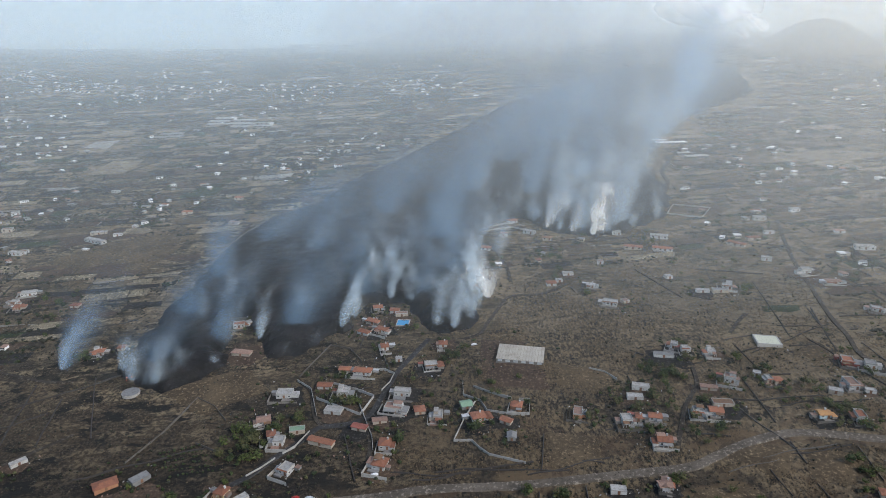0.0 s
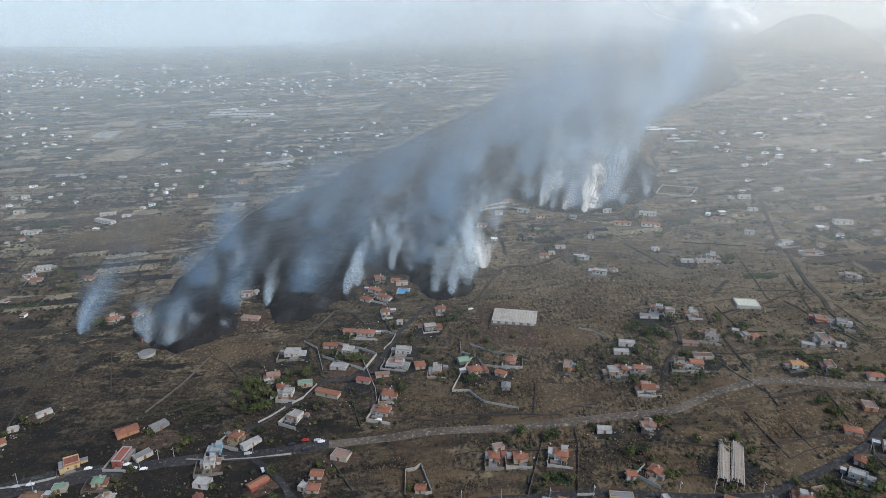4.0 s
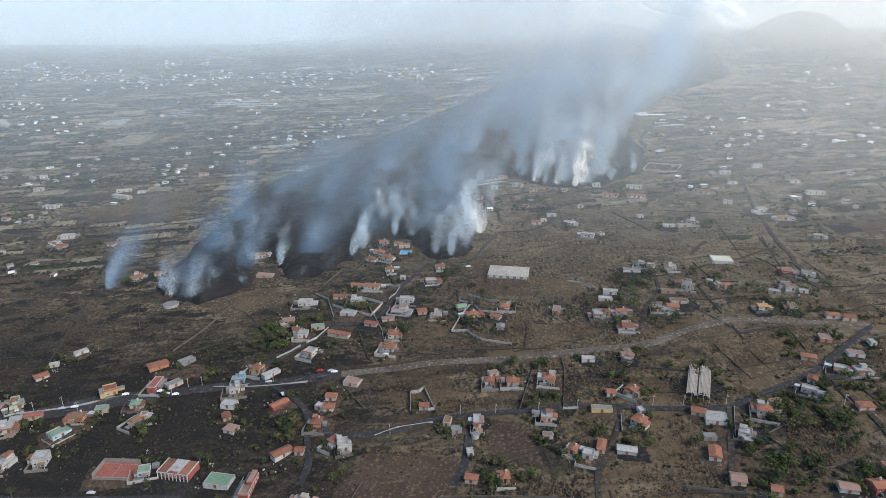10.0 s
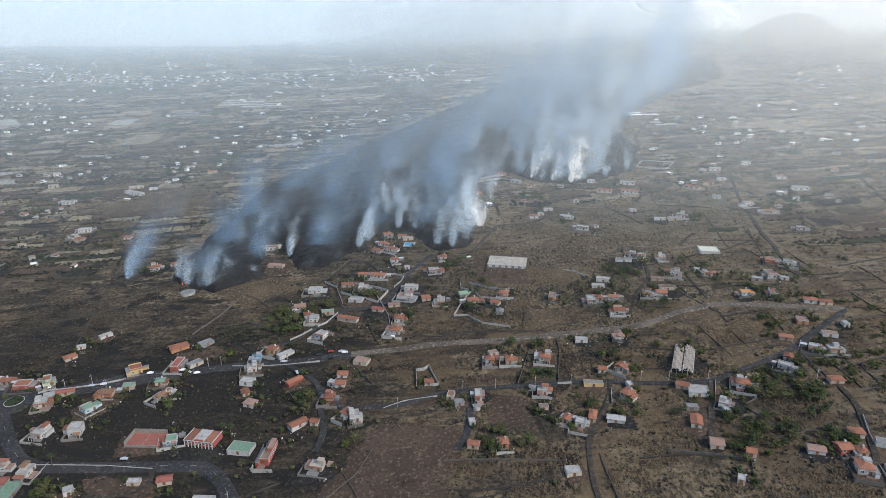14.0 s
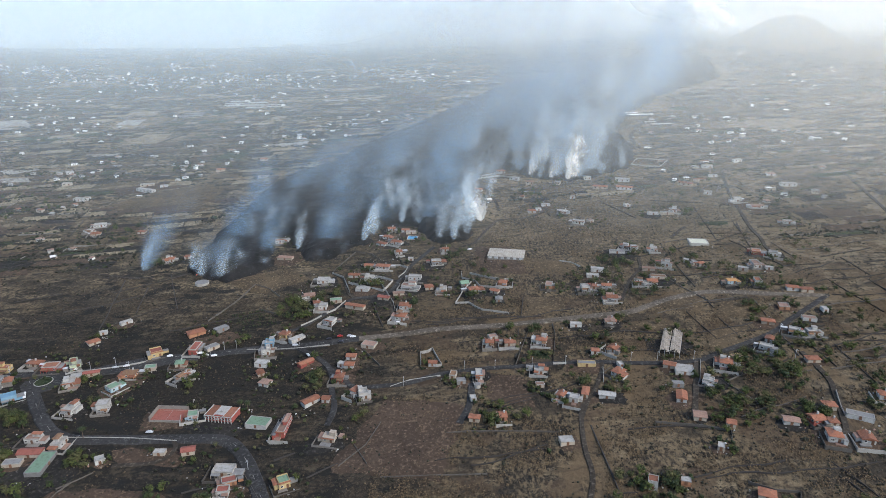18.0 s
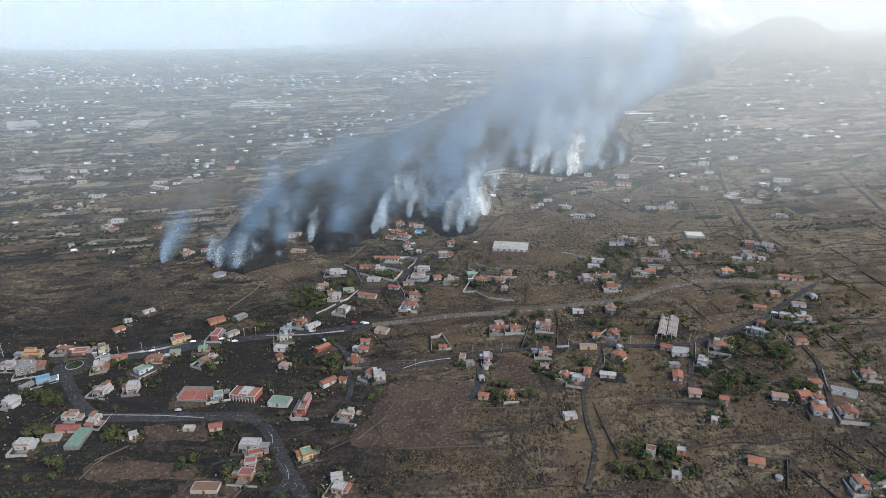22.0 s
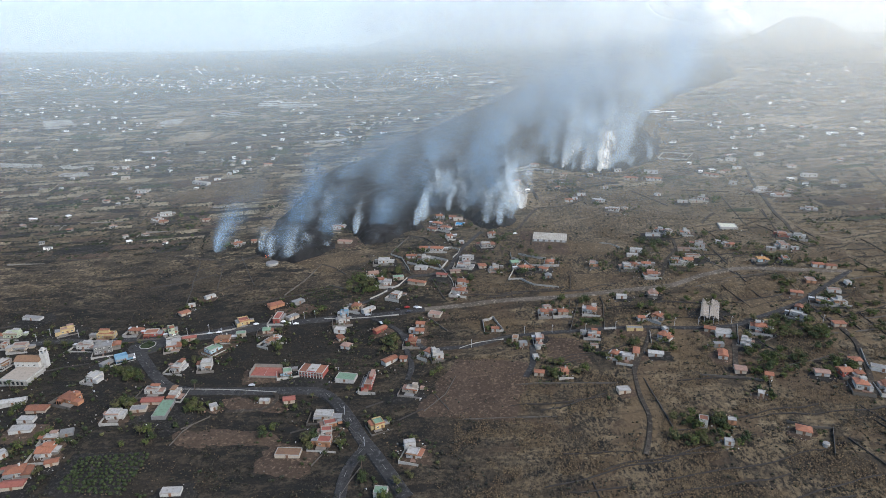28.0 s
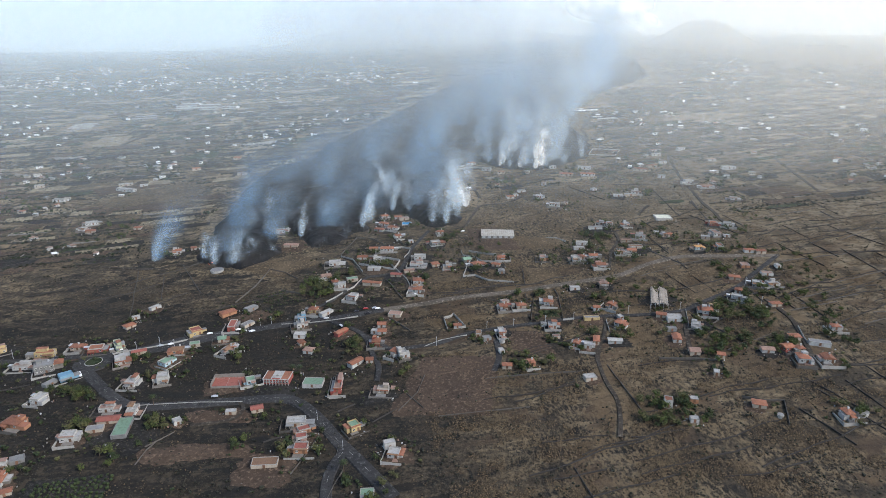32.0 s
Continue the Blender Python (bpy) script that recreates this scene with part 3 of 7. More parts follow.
def cloud(label, x, y, z, wide, tall, layers, strength, seed, slope=0.0, kind="cloud"):
    """A bright bank of cloud, sunlit from above: leaning sheets one behind the other."""
    rnd = random.Random(seed)
    ribbons = []
    for q in range(layers):
        cx, cy, cz = x + rnd.gauss(0, 0.12) * wide, y + q * 45, z + rnd.gauss(0, 0.1) * tall
        rows = []
        for i in range(13):
            t = i / 12 * 2 - 1
            c = Vector((cx + t * wide * rnd.uniform(0.96, 1.04), cy + 30 * noise.noise((t * 2, seed, q)), cz + slope * t * wide))
            up = Vector((0, 0.7, 1)) * tall * (1 + 0.25 * noise.noise((t * 3, q, seed)))
            rows.append((c, up, Vector((0, -0.3, 0.2)) * tall, t * wide, strength * (1 - t * t)))
        ribbons.append(rows)
    veils("cloud_bank", ribbons, kind, label, "cloud")


def haze(y, bend, height, strength, seed, foot=0.0):
    """A high veil of haze across the valley: nothing at its foot, thicker upwards, and tinted sunlit-warm on the upper
    slope.
    """
    verts, faces, veil, sun_tint = [], [], [], []
    levels = []
    for k in range(17):
        q = 4.5 * (k / 16) ** 1.7
        rise, fall = min(1, q / 0.85), min(1, max(0, (q - 2.0) / 2.5))
        levels.append((q * height - 6, max(foot * (1 - fall), rise * rise * (3 - 2 * rise)) * (1 - fall * fall * (3 - 2 * fall))))
    for i in range(41):
        u = i / 20 - 1
        x = u * (900 + y * 1.1)
        yy = y + bend * u * u + 40 * noise.noise((u * 3, seed, 0))
        k = min(1, max(0, (u + 0.12) / 0.55))
        k = k * k * (3 - 2 * k)
        thick = strength + (max(strength, min(0.2 if y > 1400 else 0.15, strength * (4.5 if y < 500 else 2.2 if y < 700 else 1.25 if y < 1400 else 3.0))) - strength) * k
        for up, v in levels:
            verts.append((x, yy + up * 0.25, gz(x, yy) + up))
            veil.append(v * thick)
            sun_tint.append(k)
    n = len(levels)
    for i in range(40):
        for k in range(n - 1):
            a = i * n + k
            faces.append((a, a + n, a + n + 1, a + 1))
    me = mesh("haze", verts, faces, SMOKE["haze"], True)
    me.attributes.new("veil", "FLOAT", "POINT").data.foreach_set("value", veil)
    me.attributes.new("sun_tint", "FLOAT", "POINT").data.foreach_set("value", sun_tint)
    tagged(new("haze", me), "pale smoke haze hanging over the valley", "haze", kind="stuff")


# ---------------------------------------------------------------- houses
def part(name, me, parent, label="", at=None):
    ob = new(name, me)
    ob.parent = parent
    if at is not None:
        ob.matrix_basis = at
    if label:
        ob["label"] = label
    return ob


def boxes(name, parts, material):
    """One mesh out of boxes: (x0, x1, y0, y1, z0, z1)."""
    verts, faces = [], []
    for x0, x1, y0, y1, z0, z1 in parts:
        o = len(verts)
        verts += [(x0, y0, z0), (x1, y0, z0), (x1, y1, z0), (x0, y1, z0), (x0, y0, z1), (x1, y0, z1), (x1, y1, z1), (x0, y1, z1)]
        faces += [tuple(o + i for i in f) for f in ((0, 3, 2, 1), (4, 5, 6, 7), (0, 1, 5, 4), (1, 2, 6, 5), (2, 3, 7, 6), (3, 0, 4, 7))]
    return mesh(name, verts, faces, material)


def frame_boxes(w, h, b, t):
    return [(-w / 2, -w / 2 + b, -t, t, 0, h), (w / 2 - b, w / 2, -t, t, 0, h), (-w / 2, w / 2, -t, t, 0, b), (-w / 2, w / 2, -t, t, h - b, h), (-b / 2, b / 2, -t, t, 0, h)]


WINDOW = boxes("window", frame_boxes(1.5, 1.3, 0.12, 0.10), TRIM)
PANE = boxes("pane", [(-0.66, 0.66, -0.04, 0.06, 0.1, 1.2)], GLASS)
DOOR = boxes("door", [(-0.55, 0.55, -0.05, 0.09, 0, 2.1), (-0.7, -0.55, -0.05, 0.13, 0, 2.25), (0.55, 0.7, -0.05, 0.13, 0, 2.25), (-0.7, 0.7, -0.05, 0.13, 2.1, 2.25)], WOOD)
CHIMNEY = boxes("chimney", [(-0.4, 0.4, -0.4, 0.4, -0.8, 1.1), (-0.5, 0.5, -0.5, 0.5, 1.1, 1.3)], WALLS["W"][0])


def round_tank():
    bm = bmesh.new()
    bmesh.ops.create_cone(bm, cap_ends=True, segments=14, radius1=0.7, radius2=0.7, depth=1.3, matrix=Matrix.Translation((0, 0, 0.65)))
    bmesh.ops.create_cone(bm, cap_ends=True, segments=14, radius1=0.72, radius2=0.25, depth=0.3, matrix=Matrix.Translation((0, 0, 1.45)))
    me = bpy.data.meshes.new("water_tank")
    bm.to_mesh(me)
    bm.free()
    me.materials.append(PIPE)
    return me


TANK = round_tank()
HOUSE_SPOTS = []


def sloped(kind, w, d, h, rise, material):
    """A pitched roof with eaves and thickness."""
    e = 0.5
    a, b = w / 2 + e, d / 2 + e
    if kind == "hip":
        r = max(0.0, max(w, d) / 2 - min(w, d) / 2)
        top = [(-r, 0), (r, 0)] if w >= d else [(0, -r), (0, r)]
    else:
        top = [(-a, 0), (a, 0)] if w >= d else [(0, -b), (0, b)]
    base = [(-a, -b), (a, -b), (a, b), (-a, b)]
    z0, z1 = h - 0.05, h + 0.17
    verts = [(x, y, z0) for x, y in base] + [(x, y, z1) for x, y in base] + [(x, y, h + rise) for x, y in top]
    faces = [(3, 2, 1, 0), (0, 1, 5, 4), (1, 2, 6, 5), (2, 3, 7, 6), (3, 0, 4, 7)]
    if w >= d:
        faces += [(4, 5, 9, 8), (5, 6, 9), (6, 7, 8, 9), (7, 4, 8)]
    else:
        faces += [(5, 6, 9, 8), (6, 7, 9), (7, 4, 8, 9), (4, 5, 8)]
    return mesh("roof", verts, faces, material)


def house(x, y, turn, w, d, h, roof, wall, cover):
    """A house with its front wall along its own x axis, facing its own -y."""
    rnd = random.Random(int(x * 13 + y * 7))
    wm, wl = WALLS[wall]
    rm, rl = ROOFS[cover]
    z = gz(x, y)
    near = y < 560
    shed = h < 2.4 or min(w, d) < 5.2
    name, cat = ("shed", "shed") if shed else ("house", "house")
    storeys = "low" if h < 3 else ("single-storey" if h < 5.3 else "two-storey")
    shape = {"hip": "hipped roof", "gable": "pitched roof", "flat": "flat roof"}[roof]
    root = tagged(new(name), f"{storeys} {wl} {name} with {rl} {shape}", cat, "houses on the hillside")
    root.matrix_basis = pose(x, y, z, 0, 0, turn)
    HOUSE_SPOTS.append((x, y, max(w, d) * 0.6))
    deep = -4.0
    if near and not shed:
        w *= 0.68
        side = rnd.choice((-1, 1))
        px, pw = side * w * rnd.uniform(0.1, 0.4), w * rnd.uniform(0.5, 0.9)
        part("patio", boxes("patio", [(px - pw / 2, px + pw / 2, -d / 2 - rnd.uniform(2, 4.5), -d / 2 - 0.01, -4, 0.12)], rnd.choice((RENDER, RENDER, ROOFS["g"][0], ROOFS["t"][0]))), root, "paved patio slab")
        aw, ad, ah = w * rnd.uniform(0.28, 0.5), d * rnd.uniform(0.55, 1.0), max(2.0, h * rnd.uniform(0.6, 0.85))
        ax, ay = side * (w / 2 + aw / 2 + 0.01), rnd.uniform(-0.3, 0.2) * d
        annex = part("annex", boxes("annex", [(ax - aw / 2, ax + aw / 2, ay - ad / 2, ay + ad / 2, -4, ah)], rnd.choice((wm, wm, RENDER))), root, "low side annex")
        am = rnd.choice((ROOFS["g"][0], ROOFS["g"][0], ROOFS["w"][0], ROOFS["t"][0], rm))
        if rnd.random() < 0.25:
            top = sloped("gable", aw, ad, ah, min(aw, ad) * 0.2, ROOFS["T"][0])
            part("annex_roof", top, annex, at=pose(ax, ay, 0))
        else:
            part("annex_roof", boxes("annex_roof", [(ax - aw / 2 - 0.15, ax + aw / 2 + 0.15, ay - ad / 2 - 0.2, ay + ad / 2 + 0.2, ah, ah + 0.16)], am), annex)
        if rnd.random() < 0.4:
            qw, qd, qz = w * rnd.uniform(0.4, 0.75), rnd.uniform(1.6, 2.6), min(2.4, h - 0.5)
            qx, y0 = -side * (w - qw) / 2, -d / 2 - 0.01
            verts = [(qx + u * qw / 2, y0 - v * qd, qz + up - 0.45 * v) for up in (0, 0.14) for v in (0, 1) for u in (-1, 1)]
            porch = part("porch_roof", mesh("porch_roof", verts, [(0, 1, 3, 2), (4, 6, 7, 5), (0, 4, 5, 1), (2, 3, 7, 6), (0, 2, 6, 4), (1, 5, 7, 3)], ROOFS[rnd.choice("Ttgb")][0]), root, "sloping porch roof")
            for u in (-0.46, 0, 0.46):
                part("post", boxes("post", [(-0.12, 0.12, -0.12, 0.12, -3.5, qz - 0.42)], wm), porch, at=pose(qx + u * qw, y0 - qd + 0.2, 0))
        g, e, gh = rnd.uniform(3, 6.5), rnd.uniform(1.5, 5), rnd.uniform(0.6, 1.3)
        gm = rnd.choice((COPING, COPING, RENDER, WORN))
        x0, x1, y0 = -w / 2 - e, w / 2 + e, -d / 2 - g
        part("forecourt_wall", boxes("forecourt_wall", [(x0, x1, y0, y0 + 0.22, -4, gh), (x0, x0 + 0.22, y0 + 0.22, d / 2, -4, gh)], gm), root, "low wall round the forecourt")
        if rnd.random() < 0.6:
            cw, cd = rnd.uniform(2, 4.5), rnd.uniform(2, 3.5)
            cx, cy, ch = -side * (w / 2 + cw / 2 + rnd.uniform(0.4, 1.2)), rnd.uniform(-0.2, 0.6) * d, rnd.uniform(1.8, 2.4)
            hut = part("lean_to", boxes("lean_to", [(cx - cw / 2, cx + cw / 2, cy - cd / 2, cy + cd / 2, -4, ch)], rnd.choice((RENDER, wm, WALLS["G"][0]))), root, "small lean-to store")
            part("sheet_roof", boxes("sheet_roof", [(cx - cw / 2 - 0.2, cx + cw / 2 + 0.2, cy - cd / 2 - 0.2, cy + cd / 2 + 0.2, ch, ch + 0.1)], rnd.choice((ROOFS["g"][0], ROOFS["t"][0], PIPE, ROOFS["r"][0]))), hut)
        if h >= 2.8 and rnd.random() < 0.45:
            uw, ud, uh = w * rnd.uniform(0.4, 0.6), d * rnd.uniform(0.4, 0.55), rnd.uniform(1.6, 2.4)
            ux, uy = rnd.choice((-1, 1)) * (w - uw) * 0.42, (d - ud) * 0.42
            room = part("upper_room", boxes("upper_room", [(ux - uw / 2, ux + uw / 2, uy - ud / 2, uy + ud / 2, h - 0.2, h + uh)], wm), root, "set-back upper room")
            part("upper_roof", sloped("gable", uw, ud, h + uh, min(uw, ud) * 0.22, ROOFS[rnd.choice("Ttb")][0]) if rnd.random() < 0.4 else boxes("upper_roof", [(-uw / 2 - 0.15, uw / 2 + 0.15, -ud / 2 - 0.15, ud / 2 + 0.15, h + uh, h + uh + 0.2)], rnd.choice((COPING, rm))), room, at=pose(ux, uy, 0))
        if roof == "flat" and rnd.random() < 0.45:
            verts = [(u * (w / 2 + v * 0.7), -d / 2 - 0.01 - v * 0.7, h + 0.3 - 0.45 * v + up) for up in (0, 0.12) for v in (0, 1) for u in (-1, 1)]
            part("tiled_eave", mesh("tiled_eave", verts, [(0, 1, 3, 2), (4, 6, 7, 5), (0, 4, 5, 1), (2, 3, 7, 6), (0, 2, 6, 4), (1, 5, 7, 3)], ROOFS[rnd.choice("TTtb")][0]), root, "narrow tiled eave over the front")
    if roof == "flat":
        part("wall", boxes("wall", [(-w / 2, w / 2, -d / 2, d / 2, deep, h - 0.3)], wm), root)
        part("roof", boxes("roof", [(-w / 2 + 0.26, w / 2 - 0.26, -d / 2 + 0.26, d / 2 - 0.26, h - 0.3, h - 0.1)], rm), root, f"{rl} roof deck")
        t, p = 0.25, (0.55 if not shed else 0.2)
        part("parapet", boxes("parapet", [(-w / 2, w / 2, -d / 2, -d / 2 + t, h - 0.3, h + p), (-w / 2, w / 2, d / 2 - t, d / 2, h - 0.3, h + p), (-w / 2, -w / 2 + t, -d / 2 + t, d / 2 - t, h - 0.3, h + p), (w / 2 - t, w / 2, -d / 2 + t, d / 2 - t, h - 0.3, h + p)], COPING if wall in "WRLOC" else wm), root, "pale roof parapet")
        if near and not shed and w > 9 and h > 4:
            sx, sy = rnd.choice((-1, 1)) * w * 0.24, d * 0.2
            part("roof_room", boxes("roof_room", [(sx - 1.6, sx + 1.6, sy - 1.5, sy + 1.5, h - 0.1, h + 2.1), (sx - 1.75, sx + 1.75, sy - 1.65, sy + 1.65, h + 2.1, h + 2.28)], wm), root)
            part("water_tank", TANK, root, "grey roof water tank", pose(-sx, d * 0.28, h - 0.1))
    else:
        rise = min(w, d) * (0.20 if roof == "hip" else 0.24)
        shell = [(-w / 2, w / 2, -d / 2, d / 2, deep, h - 0.05)]
        part("wall", boxes("wall", shell, wm), root)
        part("roof", sloped(roof, w, d, h, rise, rm), root)
        if near and not shed:
            part("chimney", CHIMNEY, root, "white chimney", pose(w * 0.2, d * 0.18, h + rise * 0.75))
    if shed:
        part("door", DOOR, root, at=pose(0, -d / 2 - 0.02, 0, 0, 0, 180))
        return root
    floors = 2 if h >= 5.3 else 1
    sides = [(w, -d / 2, 0), (d, -w / 2, -90), (d, -w / 2, 90)]
    for length, off, a in sides:
        count = max(1, min(5, int(length / (2.9 if near else 4.5))))
        for f in range(floors):
            for i in range(count):
                u = (i + 0.5) / count * length - length / 2
                if f == 0 and a == 0 and i == count // 2:
                    m = pose(0, 0, 0, 0, 0, a) @ pose(u, off - 0.02, 0.02, 0, 0, 180)
                    part("door", DOOR, root, "dark wooden door", m)
                    continue
                m = pose(0, 0, 0, 0, 0, a) @ pose(u, off - 0.02, 0.95 + f * 2.9, 0, 0, 180)
                if near:
                    win = part("window", WINDOW, root, at=m)
                    part("pane", PANE, win)
                else:
                    part("window", PANE, root, "dark window pane", m @ Matrix.Translation((0, 0.08, 0)))
    return root


# ---------------------------------------------------------------- plants
def clump(bm, c, r, rnd, squash=0.75, sub=1):
    out = bmesh.ops.create_icosphere(bm, subdivisions=sub, radius=r, matrix=Matrix.Translation(c) @ Matrix.Diagonal((1, 1, squash, 1)))
    for v in out["verts"]:
        v.co += Vector((rnd.gauss(0, 1), rnd.gauss(0, 1), rnd.gauss(0, 1))) * r * 0.16


def tree_meshes(seed, leaf):
    """Trunk with limbs, and an uneven crown of clumps and leaf tufts, about one metre wide; scaled when planted."""
    rnd = random.Random(seed)
    bm = bmesh.new()
    bmesh.ops.create_cone(bm, cap_ends=True, segments=6, radius1=0.05, radius2=0.028, depth=0.5, matrix=Matrix.Translation((0, 0, 0.2)))
    for i in range(4):
        m = pose(0, 0, 0.36, 0, 0, i * 90 + rnd.uniform(-20, 20)) @ pose(0, 0, 0, 0, rnd.uniform(30, 50)) @ Matrix.Translation((0, 0, 0.16))
        bmesh.ops.create_cone(bm, cap_ends=True, segments=5, radius1=0.022, radius2=0.01, depth=0.36, matrix=m)
    trunk = bpy.data.meshes.new("trunk")
    bm.to_mesh(trunk)
    bm.free()
    trunk.materials.append(BARK)
    bm = bmesh.new()
    for i in range(11):
        a, q = rnd.uniform(0, 6.28), rnd.uniform(0.05, 0.33)
        clump(bm, (q * math.cos(a), q * math.sin(a), 0.55 + rnd.uniform(-0.12, 0.2) - q * 0.3), rnd.uniform(0.10, 0.19), rnd)
    for i in range(46):
        a, e, q = rnd.uniform(0, 6.28), rnd.uniform(-0.4, 1.3), rnd.uniform(0.40, 0.52)
        c = Vector((q * math.cos(a) * math.cos(e), q * math.sin(a) * math.cos(e), 0.55 + 0.36 * math.sin(e) * q / 0.45))
        m = Matrix.Translation(c) @ Euler((rnd.uniform(0, 6), rnd.uniform(0, 6), rnd.uniform(0, 6))).to_matrix().to_4x4() @ Matrix.Diagonal((1, 0.5, 0.3, 1))
        bmesh.ops.create_icosphere(bm, subdivisions=1, radius=rnd.uniform(0.04, 0.085), matrix=m)
    crown = bpy.data.meshes.new("crown")
    bm.to_mesh(crown)
    bm.free()
    crown.materials.append(leaf)
    return trunk, crown


TREES = [tree_meshes(11 + i, LEAVES[i % 3]) for i in range(6)]
TREE_WORDS = ["dense dark green tree with a round uneven crown", "bright green garden tree with a loose crown", "olive green tree with a dusty crown"]


FAR_CROWNS = []


def grove(x, y, radius, n, seed, size=1.0, joined=False):
    """Garden trees of mixed size round a spot, clear of the houses."""
    rnd = random.Random(seed)
    made = tries = 0
    while made < n and tries < 200:
        tries += 1
        a, q = rnd.uniform(0, 6.28), radius * math.sqrt(rnd.random())
        px, py = x + q * math.cos(a), y + q * math.sin(a)
        if (int(px // 3), int(py // 3)) in ROAD_CELLS or any((px - hx) ** 2 + (py - hy) ** 2 < (hr + 0.8) ** 2 for hx, hy, hr in HOUSE_SPOTS):
            continue
        k = rnd.randrange(6)
        s = rnd.uniform(3.6, 8.0) * size
        if py > 330 or joined:
            FAR_CROWNS.append((px, py, s, k))
            made += 1
            continue
        t = tagged(new("tree"), TREE_WORDS[k % 3], "tree", "garden trees")
        t.matrix_basis = pose(px, py, gz(px, py) - 0.3, 0, 0, rnd.uniform(0, 360)) @ Matrix.Diagonal((s, s * rnd.uniform(0.85, 1.15), s * rnd.uniform(0.8, 1.1), 1))
        part("trunk", TREES[k][0], t)
        part("crown", TREES[k][1], t)
        made += 1


def house_trees(seed):
    """A few small trees beside most houses."""
    rnd = random.Random(seed)
    for i, (hx, hy, hr) in enumerate(list(HOUSE_SPOTS)):
        if hy < 520 and rnd.random() < 0.8:
            a = rnd.uniform(0, 6.28)
            grove(hx + hr * 1.2 * math.cos(a), hy + hr * 1.2 * math.sin(a), hr * 1.5, rnd.randrange(2, 6 if hx > 60 else 4), 300 + i, 0.62, True)


def far_garden_trees():
    """The trees of the farther gardens, as one planting."""
    verts, faces, which, o = [], [], [], 0
    for x, y, s, k in FAR_CROWNS:
        for m, me in ((3, TREES[k][0]), (k % 3, TREES[k][1])):
            which += [m] * len(me.polygons)
            pts = [v.co * s + Vector((x, y, gz(x, y) - 0.3)) for v in me.vertices]
            verts += [tuple(p) for p in pts]
            faces += [tuple(o + i for i in p.vertices) for p in me.polygons]
            o += len(pts)
    me = mesh("garden_trees", verts, faces)
    for m in LEAVES + [BARK]:
        me.materials.append(m)
    me.polygons.foreach_set("material_index", which)
    tagged(new("garden_trees", me), "small green garden trees between the houses", "trees", kind="stuff")


def palm(x, y, s):
    bm = bmesh.new()
    bmesh.ops.create_cone(bm, cap_ends=True, segments=7, radius1=0.28, radius2=0.18, depth=s, matrix=Matrix.Translation((0, 0, s / 2 - 0.3)))
    me = bpy.data.meshes.new("trunk")
    bm.to_mesh(me)
    bm.free()
    me.materials.append(BARK)
    verts, faces = [], []
    for i in range(16):
        a, up = i * 0.393, (0.6 if i % 2 else 0.15)
        o = len(verts)
        for j in range(6):
            t = j / 5
            q, zz = 2.8 * t, s - 0.3 + up * 2.4 * t - 2.2 * t * t
            w = 0.42 * math.sin(0.35 + 2.6 * t)
            for k in (-1, 1):
                verts.append((q * math.cos(a) - k * w * math.sin(a), q * math.sin(a) + k * w * math.cos(a), zz - abs(w) * 0.3))
        faces += [(o + 2 * j, o + 2 * j + 1, o + 2 * j + 3, o + 2 * j + 2) for j in range(5)]
    t = tagged(new("palm_tree"), "tall palm with a drooping green crown", "palm tree", "palms")
    t.matrix_basis = pose(x, y, gz(x, y))
    part("trunk", me, t)
    part("crown", mesh("crown", verts, faces, LEAVES[0]), t)


HOUSE_CELLS = set()


def blocked(x, y):
    if not HOUSE_CELLS:
        for hx, hy, hr in HOUSE_SPOTS:
            k = int(hr * 0.75 / 3) + 1
            HOUSE_CELLS.update((int(hx // 3) + i, int(hy // 3) + j) for i in range(-k, k + 1) for j in range(-k, k + 1))
    return (int(x // 3), int(y // 3)) in HOUSE_CELLS or (int(x // 3), int(y // 3)) in ROAD_CELLS


